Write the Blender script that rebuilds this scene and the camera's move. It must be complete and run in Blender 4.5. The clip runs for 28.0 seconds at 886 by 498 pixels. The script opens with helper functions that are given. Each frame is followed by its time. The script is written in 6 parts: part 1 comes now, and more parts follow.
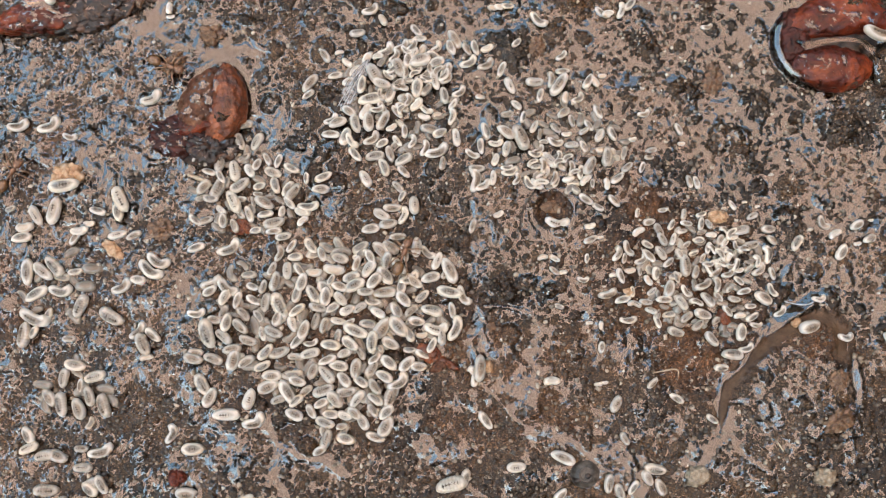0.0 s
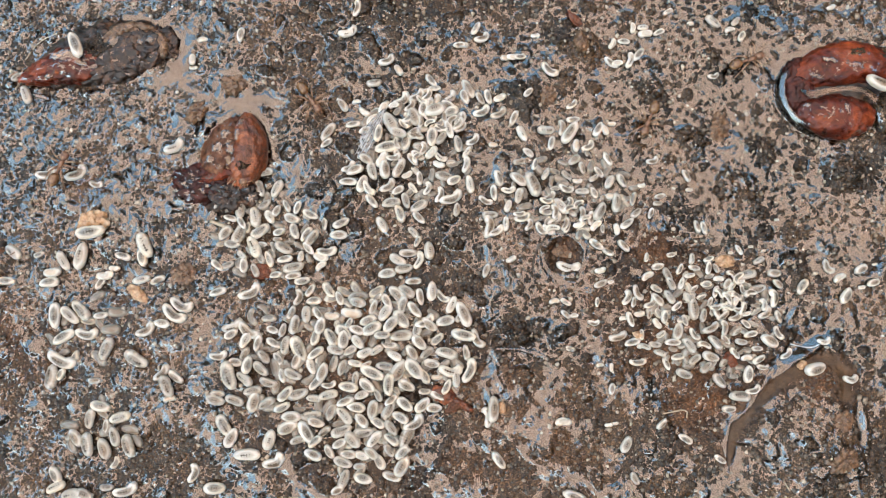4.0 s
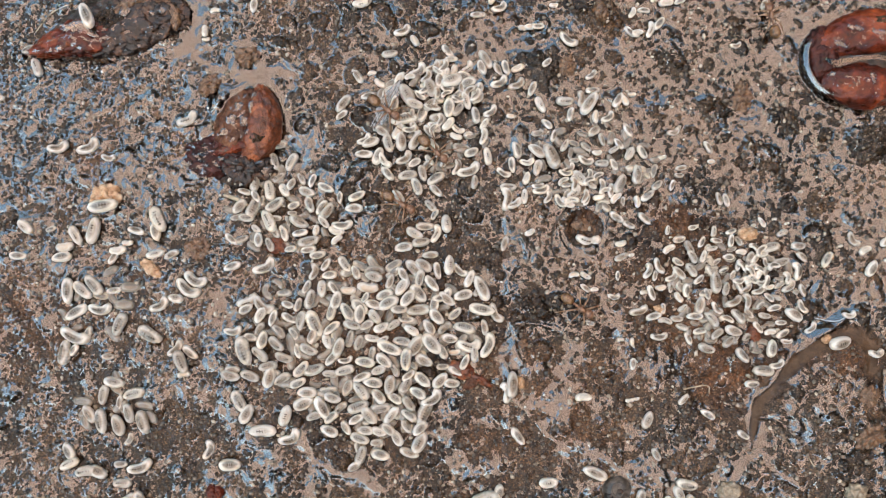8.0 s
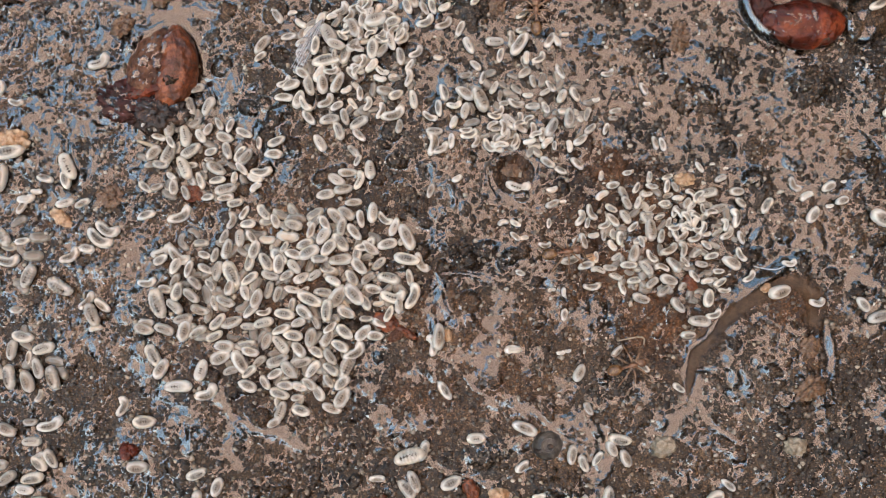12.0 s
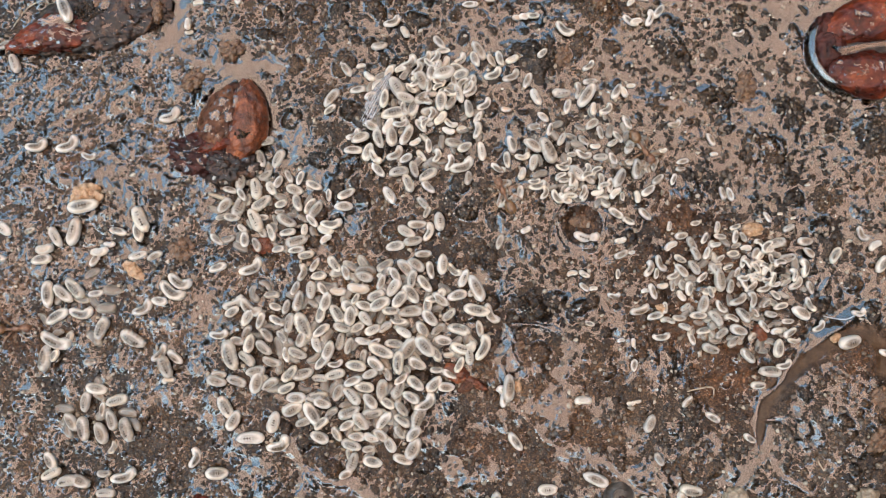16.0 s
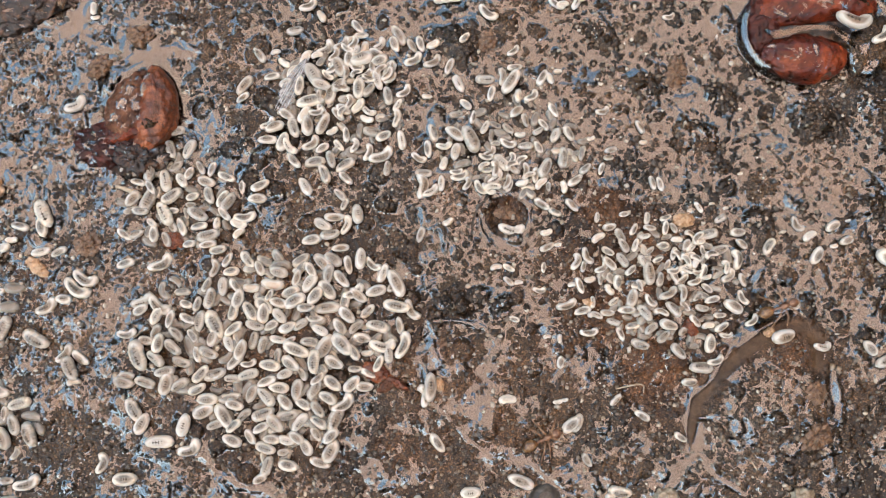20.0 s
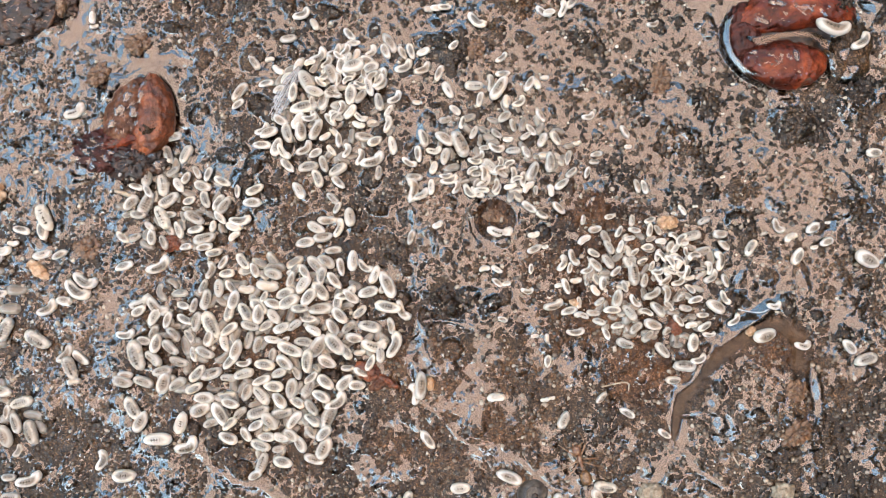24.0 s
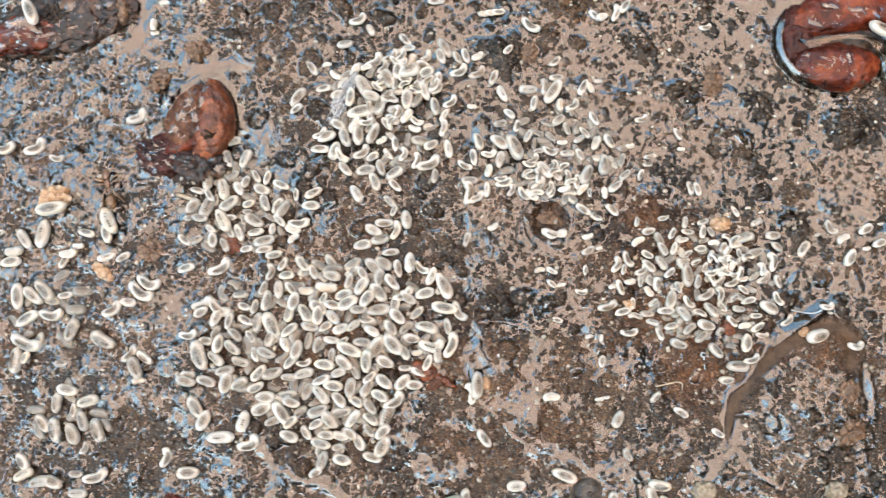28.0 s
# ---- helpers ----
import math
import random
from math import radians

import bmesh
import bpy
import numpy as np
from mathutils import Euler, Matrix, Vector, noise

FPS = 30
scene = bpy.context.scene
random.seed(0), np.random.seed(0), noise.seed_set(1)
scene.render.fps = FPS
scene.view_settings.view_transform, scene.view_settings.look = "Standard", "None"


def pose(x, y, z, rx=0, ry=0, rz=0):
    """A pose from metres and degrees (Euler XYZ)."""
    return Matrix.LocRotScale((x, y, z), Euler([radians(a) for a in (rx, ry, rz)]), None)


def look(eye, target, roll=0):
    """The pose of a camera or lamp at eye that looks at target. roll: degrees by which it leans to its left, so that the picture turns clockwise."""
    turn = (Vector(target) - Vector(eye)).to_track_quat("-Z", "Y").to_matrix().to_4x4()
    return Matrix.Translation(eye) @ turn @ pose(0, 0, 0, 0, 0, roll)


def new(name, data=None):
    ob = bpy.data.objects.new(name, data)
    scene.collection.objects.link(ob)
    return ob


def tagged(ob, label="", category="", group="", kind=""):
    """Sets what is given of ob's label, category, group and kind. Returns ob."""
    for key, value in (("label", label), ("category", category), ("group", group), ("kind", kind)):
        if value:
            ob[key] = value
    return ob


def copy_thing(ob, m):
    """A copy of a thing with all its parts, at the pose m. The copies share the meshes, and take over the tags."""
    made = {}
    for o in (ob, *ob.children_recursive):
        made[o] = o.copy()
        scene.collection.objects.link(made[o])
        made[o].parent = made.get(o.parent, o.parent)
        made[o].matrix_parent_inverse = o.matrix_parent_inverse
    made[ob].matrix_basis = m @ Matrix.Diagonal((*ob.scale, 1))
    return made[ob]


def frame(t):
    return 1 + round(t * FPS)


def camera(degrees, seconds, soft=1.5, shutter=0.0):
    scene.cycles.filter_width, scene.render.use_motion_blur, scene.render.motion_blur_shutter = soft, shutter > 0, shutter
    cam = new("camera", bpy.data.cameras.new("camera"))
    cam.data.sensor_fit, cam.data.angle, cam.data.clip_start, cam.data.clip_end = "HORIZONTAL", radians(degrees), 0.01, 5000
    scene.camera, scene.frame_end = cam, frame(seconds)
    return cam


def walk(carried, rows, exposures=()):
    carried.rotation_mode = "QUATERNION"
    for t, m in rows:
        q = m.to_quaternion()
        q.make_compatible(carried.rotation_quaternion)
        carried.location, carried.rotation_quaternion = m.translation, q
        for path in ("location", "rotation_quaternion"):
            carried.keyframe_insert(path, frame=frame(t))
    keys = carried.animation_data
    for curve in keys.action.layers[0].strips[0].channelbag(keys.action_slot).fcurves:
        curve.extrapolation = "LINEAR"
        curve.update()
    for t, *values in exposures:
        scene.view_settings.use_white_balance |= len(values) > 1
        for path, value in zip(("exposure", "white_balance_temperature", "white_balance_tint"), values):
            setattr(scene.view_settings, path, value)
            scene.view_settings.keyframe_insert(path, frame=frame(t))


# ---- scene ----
cam = camera(50.7, 28.0, soft=1.2, shutter=0.5)
METRES, EYE, TILT, LEAN, TURN = 0.05, 0.0689, -85.0, -0.6, 0.0
EXPOSURE = 2.30
# the film camera brightens, darkens and tints a little on the way
SHIFTS = [(0, 0.0, 6650, 11), (2, 0.02, 6650, 11), (4.5, 0.19, 6380, 6), (6, 0.19, 6380, 6), (8, 0.03, 6480, 9.5), (10, -0.05, 6540, 12), (12, -0.15, 6600, 12.5), (15, -0.02, 6610, 11.5), (17, -0.04, 6610, 11.5), (19, 0.09, 6610, 11.5), (21, 0.07, 6610, 11.5), (24, 0.34, 6450, 10.5), (26, 0.39, 6320, 6), (28, 0.41, 6330, 6)]
ROWS = [
    (0.0, 0.0, 0.0, 0.0, -0.0, 0.0, 0.0),
    (0.5, -0.0029, 0.0009, 0.0023, 0.11, 0.16, -0.01),
    (1.0, -0.0015, 0.0016, 0.0091, 0.19, 0.37, -0.02),
    (1.5, -0.0091, -0.0068, 0.0187, 0.37, 0.42, -0.02),
    (2.0, -0.0065, -0.0146, 0.0323, 0.33, 0.38, -0.05),
    (2.5, -0.0107, -0.019, 0.0431, 0.4, 0.42, -0.07),
    (4.5, -0.0083, -0.0431, 0.057, 0.5, 0.64, 0.09),
    (5.0, -0.0039, -0.0329, 0.0676, 0.53, 0.61, 0.13),
    (5.5, -0.0037, -0.036, 0.0715, 0.59, 0.65, 0.17),
    (6.0, -0.0177, -0.0439, 0.0751, 0.73, 0.83, 0.21),
    (6.5, -0.0086, -0.0507, 0.0878, 0.76, 0.86, 0.26),
    (7.0, -0.0245, -0.0406, 0.0552, 0.94, 0.43, 0.22),
    (7.5, -0.0287, -0.0373, 0.0298, 0.9, 0.11, 0.2),
    (8.0, -0.0254, -0.0178, 0.0241, 0.92, 0.11, 0.2),
    (8.5, -0.0458, 0.0273, 0.0147, 1.09, -0.19, 0.18),
    (9.0, -0.0602, 0.0449, 0.0107, 1.21, -0.35, 0.16),
    (9.5, -0.044, 0.0726, -0.0162, 1.1, -0.74, 0.16),
    (10.0, -0.0303, 0.076, -0.0223, 1.06, -0.93, 0.23),
    (10.5, -0.016, 0.055, -0.0115, 1.0, -0.77, 0.26),
    (11.0, -0.0045, 0.0381, -0.0262, 1.05, -0.89, 0.25),
    (11.5, 0.0081, 0.0529, -0.0514, 0.88, -1.07, 0.33),
    (12.0, 0.0729, 0.042, -0.0298, 0.52, -0.84, 0.45),
    (12.5, 0.0762, 0.0269, -0.0313, 0.62, -0.76, 0.54),
    (14.5, 0.037, 0.0149, -0.0055, 0.95, -0.49, 0.77),
    (15.0, 0.0153, 0.0189, 0.0063, 1.14, -0.32, 0.76),
    (15.5, 0.0085, 0.0168, 0.0099, 1.16, -0.26, 0.74),
    (16.0, -0.0097, 0.0332, 0.0248, 1.2, -0.0, 0.69),
    (16.5, 0.0182, 0.0637, 0.0161, 0.88, -0.18, 0.73),
    (17.0, 0.0213, 0.0753, 0.0109, 0.9, -0.43, 0.75),
    (17.5, 0.0351, 0.0747, 0.0256, 0.69, -0.12, 0.79),
    (18.0, 0.0707, 0.0846, 0.0357, 0.41, -0.04, 0.86),
    (18.5, 0.0795, 0.0917, 0.0255, 0.29, -0.16, 0.93),
    (19.0, 0.0732, 0.0855, 0.0243, 0.36, -0.15, 1.02),
    (19.5, 0.0741, 0.081, 0.0276, 0.42, -0.13, 1.05),
    (20.0, 0.0819, 0.0903, 0.0191, 0.34, -0.23, 1.07),
    (20.5, 0.0933, 0.0857, 0.022, 0.22, -0.25, 1.1),
    (21.0, 0.1042, 0.0724, 0.033, 0.17, -0.2, 1.07),
    (21.5, 0.106, 0.0682, 0.0339, 0.22, -0.02, 1.1),
    (23.5, 0.1013, 0.066, 0.0311, 0.4, -0.38, 1.2),
    (24.0, 0.0986, 0.0558, 0.0254, 0.44, -0.38, 1.21),
    (24.5, 0.099, 0.0561, 0.0264, 0.44, -0.41, 1.24),
    (25.0, 0.1029, 0.0407, 0.0389, 0.42, -0.25, 1.26),
    (25.5, 0.1084, 0.0238, 0.0379, 0.51, -0.37, 1.25),
    (26.0, 0.1004, 0.0128, 0.0411, 0.69, -0.28, 1.27),
    (26.5, 0.1042, 0.0231, 0.0354, 0.82, -0.42, 1.32),
    (27.0, 0.0795, 0.032, 0.039, 1.22, -0.5, 1.32),
    (27.5, 0.0858, 0.0495, 0.0294, 1.28, -0.66, 1.36),
    (28.0, 0.0468, 0.0335, 0.0374, 1.6, -0.7, 1.32),
]
walk(cam, [(t, pose(0, 0, EYE, TILT, LEAN, TURN) @ pose(METRES * x, METRES * y, METRES * z, 90 + pitch, roll, yaw)) for t, x, y, z, yaw, pitch, roll in ROWS],
     [(t, EXPOSURE + stops, kelvin, tint) for t, stops, kelvin, tint in SHIFTS])

# ---- world, sun and exposure ----
SUN_ELEVATION, SUN_TURN = radians(62), radians(215)


def daylight():
    """Blue sky over the open side, one sun above the unseen awning."""
    world = bpy.data.worlds.new("sky")
    scene.world = world
    world.use_nodes = True
    nodes, links = world.node_tree.nodes, world.node_tree.links
    nodes.clear()
    out = nodes.new("ShaderNodeOutputWorld")
    back = nodes.new("ShaderNodeBackground")
    sky = nodes.new("ShaderNodeTexSky")
    sky.sky_type, sky.sun_disc = "NISHITA", False
    sky.sun_elevation, sky.sun_rotation = SUN_ELEVATION, SUN_TURN
    sky.air_density, sky.dust_density, sky.ozone_density = 1.9, 1.5, 0.7
    back.inputs["Strength"].default_value = 0.15
    hue = nodes.new("ShaderNodeMix")
    hue.data_type, hue.blend_type = "RGBA", "MULTIPLY"
    hue.inputs[0].default_value, hue.inputs[7].default_value = 1.0, (0.91, 1.03, 1.0, 1.0)
    links.new(sky.outputs[0], hue.inputs[6])
    links.new(hue.outputs[2], back.inputs[0])
    links.new(back.outputs[0], out.inputs[0])
    lamp = bpy.data.lights.new("sun", "SUN")
    lamp.energy, lamp.angle, lamp.color = 2.0, radians(0.53), (1.0, 0.95, 0.86)
    sun = new("sun", lamp)
    way = Vector((math.sin(SUN_TURN) * math.cos(SUN_ELEVATION), math.cos(SUN_TURN) * math.cos(SUN_ELEVATION), math.sin(SUN_ELEVATION)))
    sun.matrix_world = look(way * 20, (0, 0, 0))


daylight()

# ---- materials ----
MM = 0.001


class Shader:
    """A small builder for one node material."""

    def __init__(self, name):
        self.mat = bpy.data.materials.new(name)
        self.mat.use_nodes = True
        self.nodes, self.links = self.mat.node_tree.nodes, self.mat.node_tree.links
        self.nodes.clear()
        self.out = self.nodes.new("ShaderNodeOutputMaterial")
        self.place = self.nodes.new("ShaderNodeTexCoord").outputs["Object"]

    def node(self, kind, **sets):
        n = self.nodes.new(kind)
        for key, value in sets.items():
            key = key.replace("_", " ")
            slot = n.inputs[key]
            if hasattr(value, "is_output"):
                self.links.new(value, slot)
            else:
                slot.default_value = value
        return n

    def noise(self, size, detail=4.0, rough=0.6, warp=0.0):
        """Noise whose features are about size metres wide, 0 to 1."""
        return self.node("ShaderNodeTexNoise", Vector=self.place, Scale=1.0 / size, Detail=detail, Roughness=rough, Distortion=warp).outputs["Fac"]

    def cells(self, size):
        return self.node("ShaderNodeTexVoronoi", Vector=self.place, Scale=1.0 / size)

    def ramp(self, fac, *stops):
        n = self.nodes.new("ShaderNodeValToRGB")
        self.links.new(fac, n.inputs[0])
        e = n.color_ramp.elements
        while len(e) < len(stops):
            e.new(0.5)
        for el, (at, colour) in zip(e, stops):
            el.position = at
            el.color = (*colour, 1) if len(colour) == 3 else colour
        return n.outputs["Color"]

    def grey(self, fac, *stops):
        return self.ramp(fac, *[(a, (v, v, v)) for a, v in stops])

    def mix(self, fac, a, b, how="MIX"):
        n = self.nodes.new("ShaderNodeMix")
        n.data_type, n.blend_type = "RGBA", how
        for slot, value in ((n.inputs[0], fac), (n.inputs[6], a), (n.inputs[7], b)):
            if hasattr(value, "is_output"):
                self.links.new(value, slot)
            else:
                slot.default_value = (*value, 1) if isinstance(value, tuple) else value
        return n.outputs[2]

    def math(self, how, a, b=0.0):
        n = self.nodes.new("ShaderNodeMath")
        n.operation = how
        for slot, value in zip(n.inputs, (a, b)):
            if hasattr(value, "is_output"):
                self.links.new(value, slot)
            else:
                slot.default_value = value
        return n.outputs[0]

    def held(self, name):
        """A value stored on the mesh's points."""
        n = self.nodes.new("ShaderNodeAttribute")
        n.attribute_name = name
        return n.outputs["Fac"]

    def one(self):
        return self.nodes.new("ShaderNodeObjectInfo").outputs["Random"]

    def bump(self, height, depth, strength=1.0):
        return self.node("ShaderNodeBump", Height=height, Distance=depth, Strength=strength).outputs[0]

    def done(self, shader):
        self.links.new(shader, self.out.inputs[0])
        return self.mat

    def solid(self, **sets):
        return self.done(self.node("ShaderNodeBsdfPrincipled", **sets).outputs[0])


def soil_material():
    s = Shader("wet_soil")
    big = s.noise(9 * MM, 3, 0.55)
    mid = s.noise(1.6 * MM, 5, 0.65)
    fine = s.noise(0.22 * MM, 4, 0.7)
    grain = s.cells(0.2 * MM)
    tone = s.ramp(big, (0.33, (0.009, 0.006, 0.0035)), (0.5, (0.038, 0.022, 0.011)), (0.68, (0.09, 0.05, 0.023)))
    tone = s.mix(s.grey(mid, (0.35, 0.0), (0.7, 0.75)), tone, (0.036, 0.024, 0.013))
    tone = s.mix(s.held("rust"), tone, s.ramp(fine, (0.3, (0.055, 0.027, 0.014)), (0.7, (0.125, 0.063, 0.032))))
    tone = s.mix(s.held("grit"), tone, s.ramp(fine, (0.3, (0.010, 0.009, 0.008)), (0.72, (0.06, 0.049, 0.038))))
    tone = s.mix(0.55, tone, s.ramp(grain.outputs["Color"], (0.1, (0.18, 0.15, 0.13)), (0.6, (0.78, 0.66, 0.55)), (0.95, (1.9, 1.65, 1.4))), "MULTIPLY")
    tone = s.mix(0.6, tone, s.grey(fine, (0.25, 0.3), (0.75, 1.6)), "MULTIPLY")
    tone = s.mix(s.grey(s.held("rust"), (0.0, 0.85), (0.8, 0.3)), tone, s.grey(s.noise(0.11 * MM, 3, 0.65), (0.34, 0.05), (0.5, 0.65), (0.68, 3.4)), "MULTIPLY")
    tone = s.mix(0.8, tone, s.grey(s.noise(3.2 * MM, 4, 0.6), (0.38, 0.25), (0.5, 0.72), (0.64, 1.35)), "MULTIPLY")
    tone = s.mix(s.math("MULTIPLY", s.held("bank"), 0.8), tone, s.ramp(mid, (0.35, (0.035, 0.021, 0.012)), (0.65, (0.085, 0.052, 0.03))))
    relief = s.math("ADD", s.math("MULTIPLY", fine, 0.6), s.math("MULTIPLY", s.noise(0.07 * MM, 2), 0.35))
    normal = s.bump(relief, 0.10 * MM, 1.0)
    return s.solid(**{"Base_Color": tone, "Roughness": s.grey(mid, (0.3, 0.3), (0.75, 0.55)), "IOR": 1.45, "Specular_IOR_Level": 0.1, "Normal": normal,
                      "Coat_Weight": s.grey(s.held("rust"), (0.0, 0.4), (0.8, 0.15)), "Coat_Roughness": 0.05, "Coat_IOR": 1.48, "Coat_Normal": s.bump(s.math("ADD", s.noise(0.3 * MM, 2), s.math("MULTIPLY", s.noise(0.11 * MM, 2), 0.7)), 0.05 * MM, 0.8)})


def water_material(name="water_film", ior=1.92):
    s = Shader(name)
    wobble = s.noise(2.2 * MM, 2, 0.5)
    normal = s.bump(wobble, 0.05 * MM, 0.5)
    clear = s.node("ShaderNodeBsdfTransparent", Color=(0.80, 0.70, 0.60, 1)).outputs[0]
    gloss = s.node("ShaderNodeBsdfGlossy", Color=(1, 1, 1, 1), Roughness=0.035, Normal=normal).outputs[0]
    fres = s.node("ShaderNodeFresnel", IOR=ior, Normal=normal).outputs[0]
    m = s.nodes.new("ShaderNodeMixShader")
    s.links.new(fres, m.inputs[0])
    s.links.new(clear, m.inputs[1])
    s.links.new(gloss, m.inputs[2])
    return s.done(m.outputs[0])


def brood_material(name, skin, inner, mark, glaze):
    """Pale moist larva skin: light flanks, a darker translucent back where the gut shows."""
    s = Shader(name)
    along, crown, one = s.held("along"), s.held("crown"), s.math("FRACT", s.math("ADD", s.one(), s.held("luck")))
    v = s.math("MULTIPLY", s.math("SUBTRACT", along, 0.5), 2.75)
    e = s.math("ADD", s.math("MULTIPLY", s.math("SUBTRACT", 1.0, s.math("MULTIPLY", crown, crown)), 2.3), s.math("MULTIPLY", v, v))
    middle = s.grey(s.math("MULTIPLY", e, 0.5), (0.28, 1.0), (0.66, 0.0))
    middle = s.math("MULTIPLY", middle, s.grey(one, (0.05, mark * 0.5), (0.3, mark)))
    mottle = s.noise(0.25 * MM, 3)
    tone = s.mix(s.math("MULTIPLY", mottle, 0.45), skin, tuple(c * 0.6 for c in skin))
    other = s.math("FRACT", s.math("MULTIPLY", one, 17.3))
    tone = s.mix(s.grey(other, (0.0, 0.6), (0.4, 0.0)), tone, (0.61, 0.535, 0.42))
    tone = s.mix(s.grey(other, (0.6, 0.0), (1.0, 0.5)), tone, (0.26, 0.225, 0.18))
    veil = s.noise(0.16 * MM, 2, 0.6)
    middle = s.math("MULTIPLY", middle, s.grey(veil, (0.3, 0.78), (0.6, 1.0)))
    tone = s.mix(middle, tone, s.mix(s.grey(other, (0.3, 0.0), (0.7, 1.0)), inner, tuple(c * k for c, k in zip(inner, (1.45, 1.2, 0.95)))))
    return s.solid(**{"Base_Color": tone, "Roughness": 0.35, "Subsurface_Weight": 0.35, "Subsurface_Scale": 0.09 * MM, "Subsurface_Radius": (1.0, 0.8, 0.6),
                      "Coat_Weight": glaze, "Coat_Roughness": 0.08, "Normal": s.bump(mottle, 0.03 * MM, 0.5)})


def mottled(name, dark, mid, light, size, rough=0.4, coat=0.0, relief=0.1, crumbs=0.0, glint=0.0):
    s = Shader(name)
    a, b = s.noise(size * MM, 5, 0.65, 0.4), s.noise(size * 0.2 * MM, 4, 0.7)
    tone = s.ramp(a, (0.32, dark), (0.52, mid), (0.70, light))
    tone = s.mix(0.5, tone, s.grey(b, (0.3, 0.35), (0.75, 1.5)), "MULTIPLY")
    if crumbs:
        tone = s.mix(s.grey(s.noise(size * 0.55 * MM, 5, 0.75), (0.62 - 0.2 * crumbs, 0.0), (0.68 - 0.2 * crumbs, 1.0)), tone, (0.055, 0.042, 0.033))
    normal = s.bump(s.math("ADD", a, s.math("MULTIPLY", b, 0.5)), relief * MM, 1.0)
    return s.solid(**{"Base_Color": tone, "Roughness": rough, "Specular_IOR_Level": 0.2, "Coat_Weight": coat, "Coat_Roughness": 0.05, "Coat_IOR": 1.55, "Normal": normal,
                      "Coat_Normal": s.bump(s.noise(0.22 * MM, 3, 0.6), glint * MM, 0.9) if glint else s.bump(a, 0.18 * relief * MM, 0.6)})


SOIL = soil_material()
WATER = water_material()
THIN_WATER = water_material("seam_water", 1.55)
GRUB_PALE = brood_material("pale_larva_skin", (0.585, 0.535, 0.465), (0.085, 0.070, 0.054), 1.0, 0.4)
GRUB_GREY = brood_material("grey_larva_skin", (0.43, 0.39, 0.335), (0.085, 0.074, 0.061), 0.95, 0.45)
# larva skin darkened to stand for the shade between piled larvae
GRUB_SHADED = brood_material("dim_larva_skin", (0.245, 0.218, 0.182), (0.075, 0.064, 0.052), 0.95, 0.35)
GRUB_WHITE = brood_material("white_larva_skin", (0.61, 0.56, 0.485), (0.22, 0.19, 0.155), 0.75, 0.4)
GUT = mottled("dark_gut", (0.03, 0.022, 0.016), (0.06, 0.045, 0.03), (0.1, 0.075, 0.05), 0.2, 0.4)
SEED_RED = mottled("red_seed_coat", (0.016, 0.005, 0.004), (0.092, 0.0155, 0.0055), (0.23, 0.05, 0.015), 2.2, 0.35, 0.08, 0.05, 0.08, 0.03)
SEED_DARK = mottled("dark_red_hollow", (0.010, 0.004, 0.003), (0.038, 0.009, 0.006), (0.09, 0.022, 0.013), 1.2, 0.4, 0.0, 0.08)
SEED_BLACK = mottled("blackened_husk", (0.005, 0.0035, 0.003), (0.022, 0.012, 0.008), (0.10, 0.046, 0.022), 0.7, 0.4, 0.3, 0.08, 0.2, 0.05)
KERNEL = mottled("rust_brown_kernel", (0.035, 0.012, 0.007), (0.125, 0.037, 0.015), (0.30, 0.095, 0.036), 0.9, 0.35, 0.2, 0.08, 0.15, 0.04)
ORANGE = mottled("orange_crumb", (0.24, 0.12, 0.055), (0.40, 0.25, 0.14), (0.55, 0.42, 0.29), 0.9, 0.4, 0.4, 0.08)
TAN_STONE = mottled("tan_stone", (0.12, 0.09, 0.06), (0.24, 0.19, 0.13), (0.42, 0.36, 0.27), 0.7, 0.45, 0.35, 0.06)
SOAKED = mottled("soaked_brown_skin", (0.03, 0.012, 0.007), (0.085, 0.034, 0.017), (0.17, 0.075, 0.036), 1.0, 0.45, 0.0, 0.08, 0.2)
BROWN_STONE = mottled("brown_stone", (0.06, 0.032, 0.018), (0.14, 0.075, 0.038), (0.24, 0.14, 0.075), 0.35, 0.4, 0.5, 0.12, 0.25, 0.05)
FIBRE = mottled("dark_root_fibre", (0.02, 0.014, 0.01), (0.05, 0.035, 0.024), (0.09, 0.06, 0.04), 0.5, 0.5, 0.2, 0.02)
PALE_FIBRE = mottled("pale_plant_fibre", (0.22, 0.17, 0.11), (0.36, 0.29, 0.2), (0.5, 0.42, 0.32), 0.5, 0.5, 0.2, 0.02)
WING = mottled("grey_insect_wing", (0.22, 0.22, 0.22), (0.36, 0.36, 0.36), (0.52, 0.51, 0.50), 0.5, 0.25, 0.6, 0.03)


def membrane_material():
    s = Shader("clear_wing_membrane")
    clear = s.node("ShaderNodeBsdfTransparent", Color=(0.92, 0.92, 0.92, 1)).outputs[0]
    film = s.node("ShaderNodeBsdfPrincipled", **{"Base_Color": s.ramp(s.noise(0.3 * MM, 3), (0.35, (0.2, 0.2, 0.21)), (0.65, (0.4, 0.4, 0.4))), "Roughness": 0.15}).outputs[0]
    m = s.node("ShaderNodeMixShader", Fac=s.grey(s.noise(0.6 * MM, 2), (0.35, 0.3), (0.65, 0.6)))
    s.links.new(clear, m.inputs[1])
    s.links.new(film, m.inputs[2])
    return s.done(m.outputs[0])


